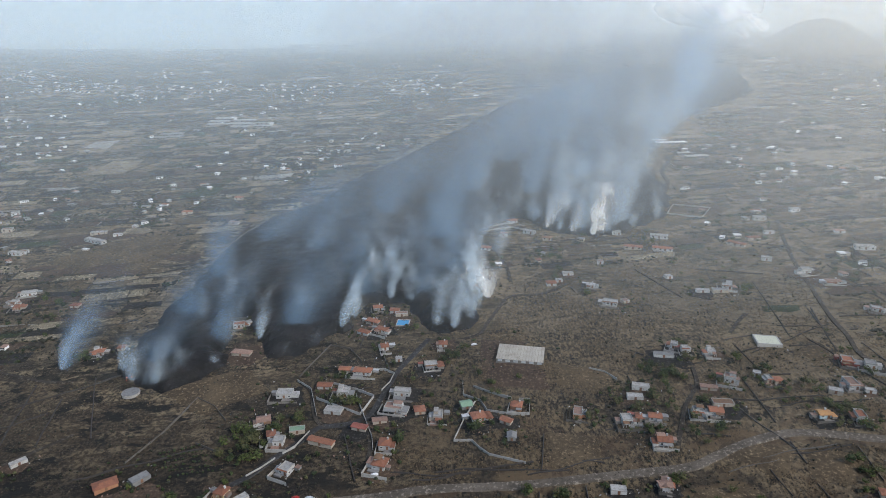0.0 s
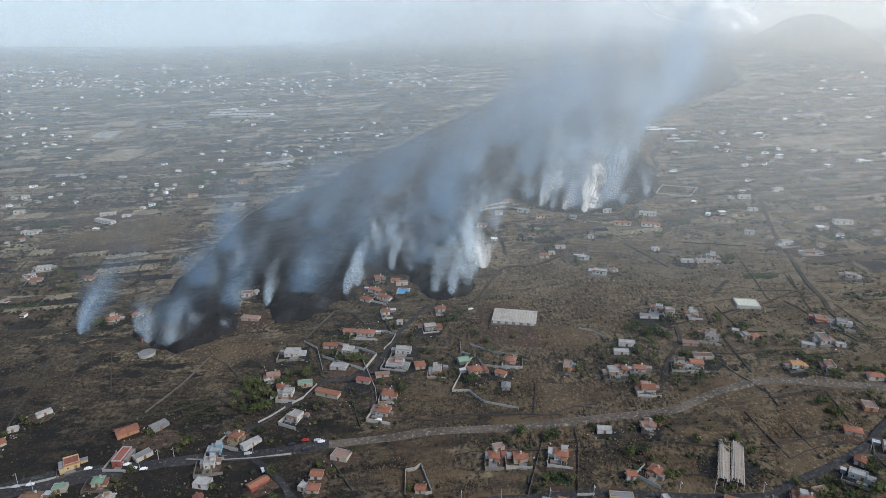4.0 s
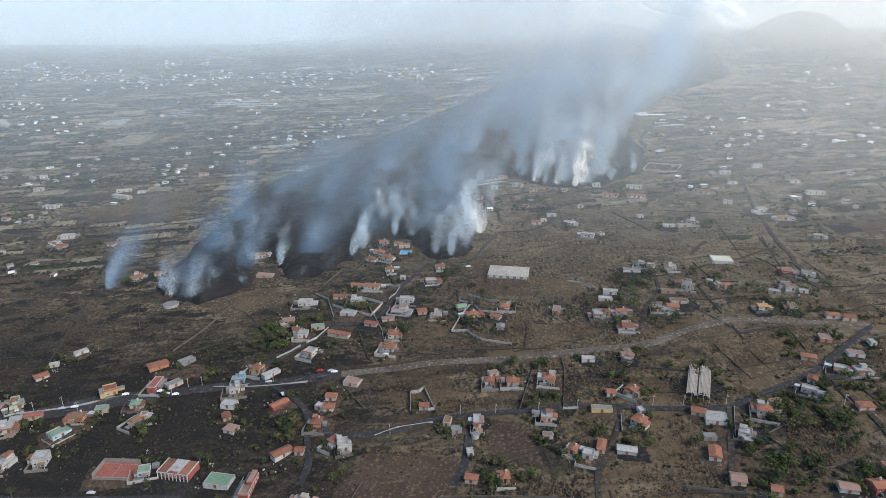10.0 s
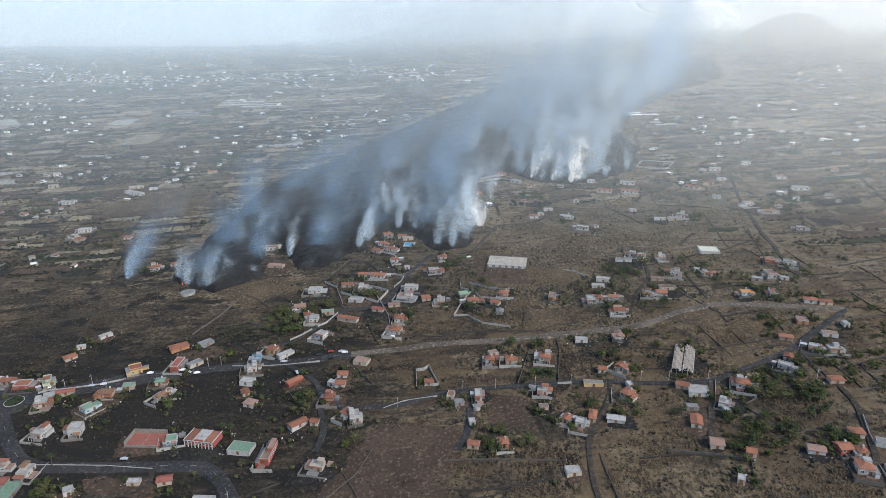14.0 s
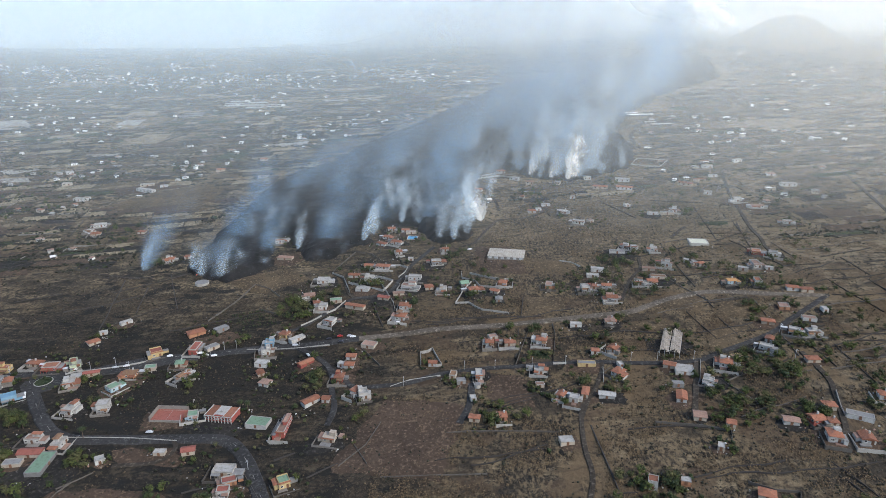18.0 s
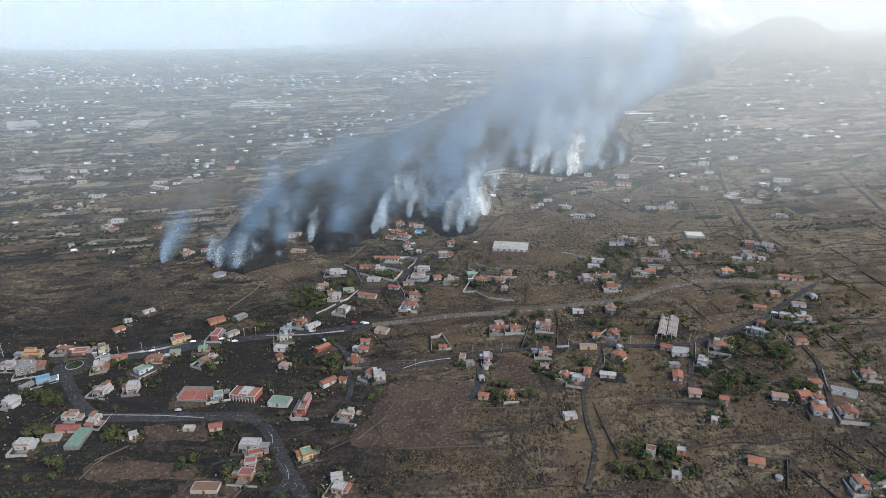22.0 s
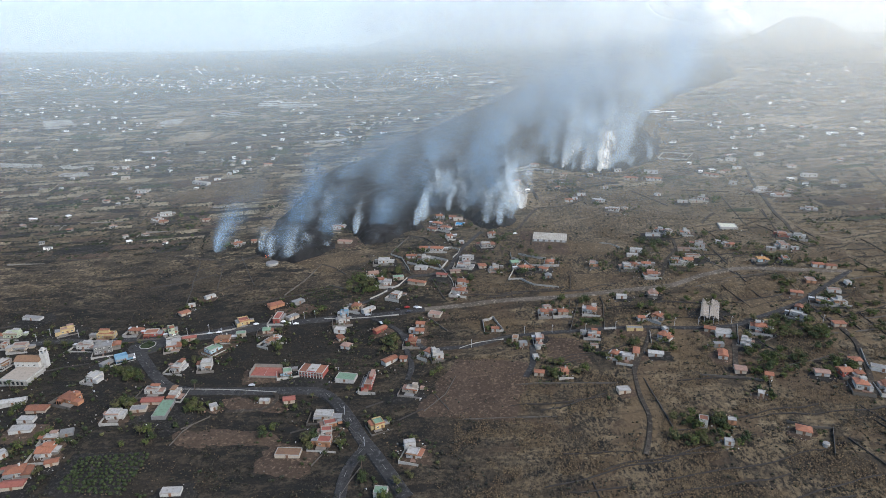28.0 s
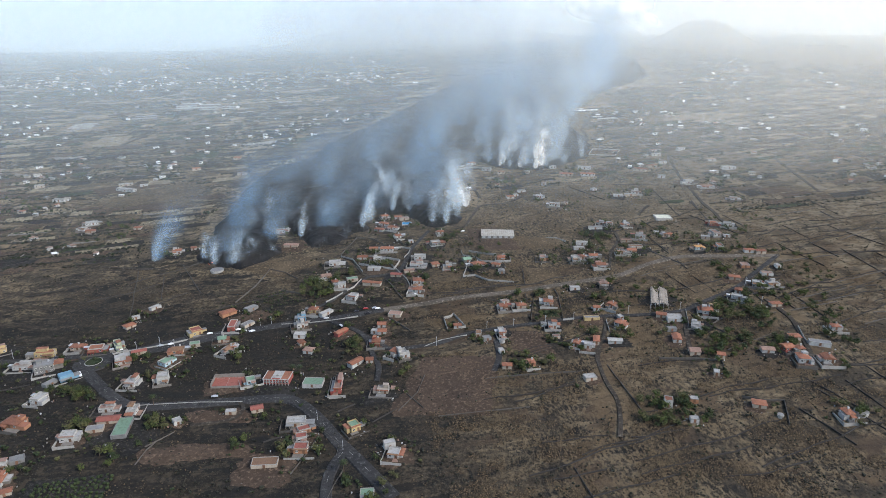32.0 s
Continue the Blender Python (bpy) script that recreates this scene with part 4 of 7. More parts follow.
def scrub(material, label, n, seed, size, low, high, east=0.0, tufts=False):
    """Low bushes strewn where the ground noise allows: small clumps or tufts, many thousands."""
    rnd = random.Random(seed)
    base = []
    for i in range(5):
        bm = bmesh.new()
        clump(bm, (0, 0, 0.2), 0.5, rnd, 0.6)
        for v in bm.verts:
            v.co += Vector((rnd.gauss(0, 0.13), rnd.gauss(0, 0.13), rnd.gauss(0, 0.10)))
        bm.verts.ensure_lookup_table()
        base.append((np.array([v.co[:] for v in bm.verts]), np.array([[v.index for v in f.verts] for f in bm.faces])))
        bm.free()
    if tufts:
        base = []
        for i in range(7):
            k = rnd.choice((4, 5))
            ring = [(0.5 * rnd.uniform(0.6, 1.3) * math.cos(6.283 * j / k), 0.5 * rnd.uniform(0.6, 1.3) * math.sin(6.283 * j / k), 0.0) for j in range(k)]
            base.append((np.array(ring + [(rnd.uniform(-0.2, 0.2), rnd.uniform(-0.2, 0.2), rnd.uniform(0.55, 0.85))]), np.array([[j, (j + 1) % k, k] for j in range(k)])))
    vs, fs, o, made = [], [], 0, 0
    while made < n:
        y = -60 + 1050 * rnd.random() ** 1.7
        x = rnd.uniform(-1, 1) * (270 + 0.72 * (y + 60)) - 40
        v = noise.noise((x / 38 + seed, y / 30, seed)) + 0.5 * noise.noise((x / 9, y / 9, seed))
        if v < low or v > high or (east and rnd.random() < abs(east) and (x < -30) == (east > 0)) or blocked(x, y):
            continue
        pts, tri = rnd.choice(base)
        s = size * rnd.uniform(0.5, 1.5) * (1 + max(0, y - 300) / 900)
        a = rnd.uniform(0, 6.28)
        rot = np.array([[math.cos(a), -math.sin(a), 0], [math.sin(a), math.cos(a), 0], [0, 0, rnd.uniform(0.7, 1.2)]])
        vs.append(pts @ rot.T * s + np.array([x, y, gz(x, y) - 0.12]))
        fs.append(tri + o)
        o += len(pts)
        made += 1
    me = bpy.data.meshes.new("scrub")
    vv, ff = np.concatenate(vs), np.concatenate(fs)
    me.vertices.add(len(vv))
    me.vertices.foreach_set("co", vv.ravel())
    me.loops.add(ff.size)
    me.loops.foreach_set("vertex_index", ff.ravel())
    me.polygons.add(len(ff))
    me.polygons.foreach_set("loop_start", np.arange(0, ff.size, 3))
    me.update(calc_edges=True)
    me.validate()
    me.materials.append(material)
    tagged(new("scrub", me), label, "scrub", kind="stuff")


def terraces(name, n, seed, region, turn, spacing, material, label, thick=0.3):
    """Old dry-stone field walls along the contours."""
    rnd = random.Random(seed)
    (xa, xb), (ya, yb) = region
    verts, faces = [], []
    for _ in range(n):
        x, y = rnd.uniform(xa, xb), round(rnd.uniform(ya, yb) / spacing) * spacing
        a = radians(turn + rnd.gauss(0, 7) + (90 if rnd.random() < 0.22 else 0))
        length = rnd.uniform(25, 95)
        k = max(3, int(length / 6))
        rows = []
        for i in range(k + 1):
            t = (i / k - 0.5) * length
            px, py = x + t * math.cos(a), y + t * math.sin(a)
            py += 4 * noise.noise((px / 25, py / 25, seed))
            rows.append((px, py))
        o, m = len(verts), 0
        for px, py in rows:
            if blocked(px, py):
                continue
            h = rnd.uniform(0.25, 0.7)
            sx, sy = -math.sin(a) * thick, math.cos(a) * thick
            g = gz(px, py)
            verts += [(px - sx, py - sy, g - 1), (px - sx, py - sy, g + h), (px + sx, py + sy, g + h), (px + sx, py + sy, g - 1)]
            m += 1
        for i in range(m - 1):
            if (Vector(verts[o + i * 4 + 4]) - Vector(verts[o + i * 4])).length < 12:
                faces += [(o + i * 4 + q, o + i * 4 + q + 1, o + i * 4 + q + 5, o + i * 4 + q + 4) for q in range(3)]
    tagged(new(name, mesh(name, verts, faces, material)), label, "wall", kind="stuff")


def garden_bushes(seed):
    """Hedges and shrubs round the houses."""
    rnd = random.Random(seed)
    kinds = [[], [], []]
    for hx, hy, hr in HOUSE_SPOTS:
        if hy > 640:
            continue
        for _ in range(rnd.randrange(12, 34) if hx < -60 else rnd.randrange(8, 26)):
            a, q = rnd.uniform(0, 6.28), hr * rnd.uniform(1.0, 3.0)
            x, y = hx + q * math.cos(a), hy + q * math.sin(a)
            if not blocked(x, y):
                w = rnd.uniform(0.8, 2.8)
                kinds[rnd.choice((0, 0, 1, 1, 2))].append((x, y, w, w * rnd.uniform(0.6, 1.1)))
    for spots, m, words in zip(kinds, (LEAVES[0], SCRUB[2], LEAVES[2]), ("dark green", "dull brown green", "dusty olive")):
        tree_block("garden_bushes", spots, m, f"{words} hedges and shrubs round the houses")


def yards(seed):
    """Trodden ground round the houses."""
    rnd = random.Random(seed)
    for hx, hy, hr in HOUSE_SPOTS:
        if hy > 560 or rnd.random() < 0.35:
            continue
        verts, faces, k = [], [], 28
        r = hr * rnd.uniform(1.3, 2.0)
        cx, cy = hx + rnd.uniform(-0.4, 0.4) * hr, hy - rnd.uniform(0, 0.6) * hr
        verts.append((cx, cy, gz(cx, cy) + 0.24))
        squash, tilt = rnd.uniform(0.55, 0.9), rnd.uniform(-0.5, 0.5)
        for ring, up in ((0.55, 0.24), (1.0, -0.3)):
            for i in range(k):
                a = 2 * math.pi * i / k
                box = 1 / max(abs(math.cos(a)), abs(math.sin(a))) ** 0.7
                q = r * ring * box * (1 + 0.3 * noise.noise((hx + 5 * math.cos(a), hy + 5 * math.sin(a), seed)))
                u, v = q * math.cos(a), q * squash * math.sin(a)
                x, y = cx + u * math.cos(tilt) - v * math.sin(tilt), cy + u * math.sin(tilt) + v * math.cos(tilt)
                verts.append((x, y, gz(x, y) + up))
        for i in range(k):
            faces += [(0, 1 + i, 1 + (i + 1) % k), (1 + i, 1 + k + i, 1 + k + (i + 1) % k, 1 + (i + 1) % k)]
        m, words = SOILS[rnd.choice(("dark", "tilled"))]
        tagged(new("yard", mesh("yard", verts, faces, m, True)), "trodden dark earth yard beside a house", "yard", kind="structure")


def orchard(a, b, c, d, nu, nv, size, seed):
    rnd = random.Random(seed)
    bm = bmesh.new()
    a, b, c, d = (Vector(q) for q in (a, b, c, d))
    for j in range(nv):
        for i in range(nu):
            u, v = (i + 0.5) / nu, (j + 0.5) / nv
            q = (a * (1 - u) + b * u) * (1 - v) + (d * (1 - u) + c * u) * v
            q += Vector((rnd.gauss(0, 0.5), rnd.gauss(0, 0.5)))
            clump(bm, (q.x, q.y, gz(q.x, q.y) + size * 0.35), size * rnd.uniform(0.35, 0.6), rnd, 0.8)
    me = bpy.data.meshes.new("orchard")
    bm.to_mesh(me)
    bm.free()
    me.materials.append(LEAVES[0])
    tagged(new("orchard", me), "rows of small dark fruit bushes on cinder", "orchard", kind="stuff")


# ---------------------------------------------------------------- distance
def tree_block(name, spots, material, label):
    """Many small uneven crowns as one planting. spots: x, y, width, height."""
    rnd = random.Random(len(spots))
    base = []
    for _ in range(6):
        bm = bmesh.new()
        clump(bm, (0, 0, 0.35), 0.5, rnd, 0.7)
        clump(bm, (rnd.uniform(-0.4, 0.4), rnd.uniform(-0.3, 0.3), 0.5), 0.35, rnd, 0.8)
        bm.verts.index_update()
        base.append((np.array([v.co[:] for v in bm.verts]), np.array([[v.index for v in f.verts] for f in bm.faces])))
        bm.free()
    vs, fs, o = [], [], 0
    for x, y, w, h in spots:
        pts, tri = base[rnd.randrange(6)]
        vs.append(pts * np.array([w, w * rnd.uniform(0.8, 1.3), h]) + np.array([x, y, gz(x, y) - 0.2]))
        fs.append(tri + o)
        o += len(pts)
    me = mesh(name, np.concatenate(vs).tolist(), np.concatenate(fs).tolist(), material)
    tagged(new(name, me), label, "trees", kind="stuff")


class Blocks:
    """Walled blocks with roof slabs and dark windows, gathered into one far settlement."""

    def __init__(self):
        self.verts, self.faces, self.which = [], [], []

    def box(self, x, y, a, w, d, z0, z1, m, dx=0.0, dy=0.0):
        o, z = len(self.verts), gz(x, y)
        for zz in (z0, z1):
            for sx, sy in ((-1, -1), (1, -1), (1, 1), (-1, 1)):
                px, py = dx + sx * w / 2, dy + sy * d / 2
                self.verts.append((x + px * math.cos(a) - py * math.sin(a), y + px * math.sin(a) + py * math.cos(a), z + zz))
        self.faces += [tuple(o + i for i in f) for f in ((4, 5, 6, 7), (0, 1, 5, 4), (1, 2, 6, 5), (2, 3, 7, 6), (3, 0, 4, 7))]
        self.which += [m] * 5

    def house(self, x, y, a, w, d, h, wall, roof, rnd):
        self.box(x, y, a, w, d, -3, h, wall)
        self.box(x, y, a, w + 0.5, d + 0.5, h, h + 0.35, roof)
        if rnd.random() < 0.55:
            aw, ad, ah = w * rnd.uniform(0.3, 0.6), d * rnd.uniform(0.5, 0.9), h * rnd.uniform(0.6, 1.3)
            dx, dy = rnd.choice((-1, 1)) * (w + aw) / 2, rnd.uniform(-0.3, 0.3) * d
            self.box(x, y, a, aw, ad, -3, ah, wall, dx, dy)
            self.box(x, y, a, aw + 0.3, ad + 0.3, ah, ah + 0.3, rnd.choice((roof, 3, 1)), dx, dy)
        for i in range(3):
            self.box(x, y, a, 1.2, 0.12, 1.0, 2.2, 5, ((i + 0.5) / 3 - 0.5) * w, -d / 2)

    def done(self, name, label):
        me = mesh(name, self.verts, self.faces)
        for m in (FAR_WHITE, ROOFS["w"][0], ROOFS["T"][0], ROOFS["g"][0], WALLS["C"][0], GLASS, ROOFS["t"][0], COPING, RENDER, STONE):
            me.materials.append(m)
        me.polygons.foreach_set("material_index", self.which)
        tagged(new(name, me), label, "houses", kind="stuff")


HAMLETS = [(-1590, 2356, 110), (-1460, 2278, 90), (-1348, 2224, 90), (-1177, 2050, 90), (-1087, 1952, 80), (-1059, 1997, 80), (-946, 1928, 90),
           (-864, 1807, 60), (-765, 1757, 70), (-920, 2377, 90), (-2622, 4201, 260), (-2439, 4198, 220), (-2336, 4350, 220), (-1686, 3950, 200),
           (-638, 1820, 60), (-531, 1859, 70), (-385, 1731, 60), (-155, 1848, 60), (-48, 1672, 50), (-441, 1360, 60), (-204, 1004, 35), (-214, 953, 30),
           (-172, 1065, 30), (-715, 1115, 45), (-796, 1200, 50), (-960, 1397, 60), (607, 2002, 110), (752, 2811, 160), (393, 925, 35),
           (412, 851, 40), (511, 821, 40), (341, 677, 30), (-370, 790, 30), (-500, 800, 35), (-450, 640, 30)]


def countryside(seed):
    """Beyond the near slope: strips of small fields, each with its own crop, border walls, hedges and now and then a house."""
    rnd = random.Random(seed)
    poly = LAVA_FRONT + LAVA_BACK
    kinds = ("far_tan", "dry", "tilled", "dark", "green", "pale")
    verts, faces, which = [], [], []
    walls, homes, trees, greens = Blocks(), Blocks(), [], []
    lean = radians(7)

    def spot(u, v):
        return u * math.cos(lean) - v * math.sin(lean), u * math.sin(lean) + v * math.cos(lean)

    def free(x, y):
        return not (inside(poly, x, y) or rim(poly, x, y) < 14 or blocked(x, y) or any(abs(x - px) < pw and abs(y - py) < pd for px, py, pw, pd in PLOTS))

    def home(x, y, far):
        w, d, h, a = rnd.uniform(3.2, 7.5) * far, rnd.uniform(3.5, 6.5), rnd.uniform(1.8, 3.2), rnd.gauss(0, 0.5)
        homes.house(x, y, a, w, d, h, rnd.choice((0, 0, 7, 4, 8)), rnd.choice((0, 1, 3, 2, 3, 6)), rnd)
        for _ in range(rnd.randrange(1, 6)):
            b, q = rnd.uniform(0, 6.28), rnd.uniform(6, 16)
            (greens if rnd.random() < 0.5 else trees).append((x + q * math.cos(b), y + q * math.sin(b), rnd.uniform(2.5, 6) * far, rnd.uniform(2, 5)))

    v = 380.0
    while v < 3900:
        far = 1 + max(0, v - 600) / 1700
        deep = rnd.uniform(8, 22) * far
        u = -(420 + 0.80 * v) + rnd.uniform(0, 40)
        while u < 420 + 0.80 * v:
            wide = rnd.uniform(14, 58) * far
            x, y = spot(u + wide / 2, v + deep / 2)
            u += wide
            if (v < 540 and -300 < x < 340) or (v < 470 and x < 0) or not free(x, y) or not free(x - wide * 0.4, y) or not free(x + wide * 0.4, y):
                continue
            lush = noise.noise((x / 240, y / 200, seed)) + 0.35 * noise.noise((x / 60, y / 60, 5))
            pick = rnd.random() + 0.28 * lush
            m = 0 if pick < (0.17 if x < 150 else 0.08) else 1 if pick < 0.26 else 2 if pick < 0.42 else 3 if pick < 0.52 else 4 if 0.93 < pick < 1.0 else -1
            if m == -1 and x > 200 and rnd.random() < 0.12:
                m = rnd.choice((1, 2))
            if v > 900 and rnd.random() < 0.012:
                m = 5
            if m >= 0:
                o = len(verts)
                jog = [rnd.uniform(-0.12, 0.12) for _ in range(8)]
                for j in range(3):
                    for i in range(4):
                        p, q = i / 3, j / 2
                        p += (jog[0] * (1 - q) + jog[1] * q) * (1 - p) + (jog[2] * (1 - q) + jog[3] * q) * p
                        q += (jog[4] * (1 - p) + jog[5] * p) * (1 - q) + (jog[6] * (1 - p) + jog[7] * p) * q
                        X, Y = spot(u - wide + (0.04 + 0.92 * p) * wide, v + (0.05 + 0.9 * q) * deep)
                        verts.append((X, Y, gz(X, Y) + (0.25 if y < 900 else 0.6)))
                faces += [(o + j * 4 + i, o + j * 4 + i + 1, o + j * 4 + i + 5, o + j * 4 + i + 4) for j in range(2) for i in range(3)]
                which += [m] * 6
            if y < 1900 and rnd.random() < 0.5:
                pale = rnd.random() < 0.22
                cx, cy = spot(u - wide / 2, v)
                walls.box(cx, cy, lean + rnd.gauss(0, 0.06), wide * rnd.uniform(0.5, 1.0), 0.5 * far, -1, 0.7 * far, 8 if pale else 9)
            if y < 1500 and rnd.random() < 0.3:
                cx, cy = spot(u - wide, v + deep / 2)
                walls.box(cx, cy, lean + rnd.gauss(0, 0.1), 0.5 * far, deep * 0.9, -1, 0.6 * far, 9 if rnd.random() < 0.8 else 8)
            hedge = rnd.random()
            if hedge < 0.5:
                for _ in range(rnd.randrange(6, 20)):
                    X, Y = spot(u - wide * rnd.random(), v + rnd.gauss(0, 1.5))
                    trees.append((X, Y, rnd.uniform(1.6, 4.2) * far, rnd.uniform(1.2, 3.0) * far ** 0.5))
            elif hedge < 0.60 + 0.4 * lush:
                for _ in range(rnd.randrange(6, 22)):
                    X, Y = spot(u - wide * rnd.random(), v + deep * rnd.random())
                    (greens if rnd.random() < 0.4 else trees).append((X, Y, rnd.uniform(1.4, 4.4) * far, rnd.uniform(1.2, 3.4) * far ** 0.5))
            if rnd.random() < (0.13 if lush > 0.05 else 0.05):
                home(x, y, 1 + (far - 1) * 0.25)
        v += deep
    for hx, hy, r in HAMLETS:
        for _ in range(int(6 + r / (4 if hy > 1300 else 7))):
            x, y = hx + rnd.gauss(0, r), hy + rnd.gauss(0, r)
            if free(x, y):
                home(x, y, 1 + max(0, hy - 1200) / 4000)
    me = mesh("far_fields", verts, faces)
    for q in kinds:
        me.materials.append(SOILS[q][0])
    me.polygons.foreach_set("material_index", which)
    tagged(new("far_fields", me), "patchwork of dry, tilled and cinder-dark far fields", "fields", kind="stuff")
    walls.done("field_walls", "dark stone and pale cement walls between the fields")
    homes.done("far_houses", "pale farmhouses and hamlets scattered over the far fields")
    tree_block("far_trees", trees, SCRUB[2], "dark hedges and scrub trees between the fields")
    tree_block("green_far_trees", greens, LEAVES[0], "dark green garden trees beside far houses")


def sheds(seed):
    """Packing sheds and greenhouses on the valley floor."""
    rnd = random.Random(seed)
    for label, x, y, w, d, n, roof in (("long pale packing sheds in a row", -455, 1300, 42, 17, 5, 1), ("long pale packing sheds in a row", -395, 1265, 36, 15, 4, 7), ("blue-grey sheet roofed sheds", -525, 1195, 22, 14, 4, 3),
                                       ("white low sheds by the upper lane", 330, 985, 24, 9, 3, 0), ("white low sheds by the upper lane", 345, 905, 18, 9, 3, 7)):
        block = Blocks()
        for i in range(n):
            px, py = x + (i % 2) * w * 1.15 + rnd.uniform(-4, 4), y + (i // 2) * d * 1.8 + rnd.uniform(-3, 3)
            block.box(px, py, 0.1, w, d, -3, 2.6, 8)
            block.box(px, py, 0.1, w + 0.6, d + 0.6, 2.6, 3.0, roof)
            for k in range(4):
                block.box(px, py, 0.1, 2.4, 0.2, 0, 2.2, 5, (k - 1.5) * w / 4, -d / 2)
        block.done("packing_sheds", label)


def clutter(seed):
    """Odds and ends in the yards: slabs, crates, rubble and sheets."""
    rnd = random.Random(seed)
    verts, faces, which = [], [], []
    for hx, hy, hr in HOUSE_SPOTS:
        if hy > 520:
            continue
        for _ in range(rnd.randrange(4, 11)):
            a, q = rnd.uniform(0, 6.28), hr * rnd.uniform(0.95, 2.2)
            x, y = hx + q * math.cos(a), hy + q * math.sin(a)
            if (int(x // 3), int(y // 3)) in ROAD_CELLS:
                continue
            w, d, h, t = rnd.uniform(0.2, 1.3), rnd.uniform(0.2, 0.8), rnd.uniform(0.1, 0.45), rnd.uniform(0, 3)
            z, o = gz(x, y), len(verts)
            for zz in (-0.4, h):
                for sx, sy in ((-1, -1), (1, -1), (1, 1), (-1, 1)):
                    u, v = sx * w / 2 * rnd.uniform(0.85, 1.1), sy * d / 2 * rnd.uniform(0.85, 1.1)
                    verts.append((x + u * math.cos(t) - v * math.sin(t), y + u * math.sin(t) + v * math.cos(t), z + zz * rnd.uniform(0.8, 1.1)))
            faces += [tuple(o + i for i in f) for f in ((4, 5, 6, 7), (0, 1, 5, 4), (1, 2, 6, 5), (2, 3, 7, 6), (3, 0, 4, 7))]
            which += [rnd.choice((0, 1, 1, 1, 1, 2, 3))] * 5
    me = mesh("yard_clutter", verts, faces)
    for m in (COPING, RENDER, ROOFS["t"][0], PIPE):
        me.materials.append(m)
    me.polygons.foreach_set("material_index", which)
    tagged(new("yard_clutter", me), "slabs, rubble and odds and ends in yards", "clutter", kind="stuff")


def hill(x, y, radius, height, seed):
    verts, faces, rings, seg = [], [], 16, 48
    for j in range(rings + 1):
        q = j / rings
        for i in range(seg):
            a = 2 * math.pi * i / seg
            r = radius * q * (1 + 0.18 * noise.noise((math.cos(a) * 2, math.sin(a) * 2, seed)))
            px, py = x + r * math.cos(a), y + r * math.sin(a)
            up = height * (math.cos(min(q, 1) * math.pi) * 0.5 + 0.5) ** 1.2
            up += height * 0.06 * noise.noise((px / 90, py / 90, seed))
            verts.append((px, py, gz(px, py) + up - 6 - 20 * (j == rings)))
    for j in range(rings):
        for i in range(seg):
            faces.append((j * seg + i, j * seg + (i + 1) % seg, (j + 1) * seg + (i + 1) % seg, (j + 1) * seg + i))
    tagged(new("volcanic_cone", mesh("volcanic_cone", verts, faces, GROUND, True)), "bare rounded volcanic cone in the haze", "hill", kind="structure")


# ---------------------------------------------------------------- special buildings
def warehouse(x, y, turn, w, d, h):
    z = gz(x, y)
    root = tagged(new("warehouse"), "long low warehouse with pale ribbed sheet roof", "warehouse")
    root.matrix_basis = pose(x, y, z, 0, 0, turn)
    part("wall", boxes("wall", [(-w / 2, w / 2, -d / 2, d / 2, -4, h - 0.3)], RENDER), root)
    sheet = boxes("roof_sheet", [(-0.98, 0.98, -d / 2 - 0.5, d / 2 + 0.5, 0, 0.18), (-0.1, 0.1, -d / 2 - 0.5, d / 2 + 0.5, 0.18, 0.3)], PALE_SHEET)
    n = int(w // 2)
    for i in range(n):
        part("roof_sheet", sheet, root, at=pose((i + 0.5) * w / n - w / 2, 0, h - 0.3))
    for i in range(6):
        part("door", boxes("door", [(-1.6, 1.6, -0.1, 0.05, 0, 1.9)], PIPE), root, "grey sliding door", pose((i + 0.5) * w / 6 - w / 2, -d / 2 - 0.03, 0))
    HOUSE_SPOTS.append((x, y, w * 0.45))


def greenhouse(x, y, turn, w, d, h):
    z = gz(x, y)
    root = tagged(new("greenhouse"), "derelict greenhouse frame with torn pale plastic", "greenhouse")
    root.matrix_basis = pose(x, y, z, 0, 0, turn)
    sheet = boxes("cover_sheet", [(-0.3, 0.3, -d / 2, d / 2, -0.03, 0.03)], ROOFS["C"][0])
    n = int(w / 0.7)
    rnd = random.Random(4)
    for i in range(n):
        if rnd.random() < 0.9:
            part("cover_sheet", sheet, root, at=pose((i + 0.5) * w / n - w / 2, rnd.uniform(-2, 2), h + 0.1 + 0.5 * math.sin(i * 0.7), rnd.uniform(-1, 1), rnd.uniform(-5, 5), 0))
    post = boxes("post", [(-0.08, 0.08, -0.08, 0.08, -3, h)], PIPE)
    beam = boxes("beam", [(-w / 2, w / 2, -0.06, 0.06, h - 0.1, h)], PIPE)
    for j in range(7):
        part("beam", beam, root, at=pose(0, (j / 6 - 0.5) * d, 0))
        for i in range(5):
            part("post", post, root, at=pose((i / 4 - 0.5) * w, (j / 6 - 0.5) * d, 0))
    HOUSE_SPOTS.append((x, y, w * 0.6))


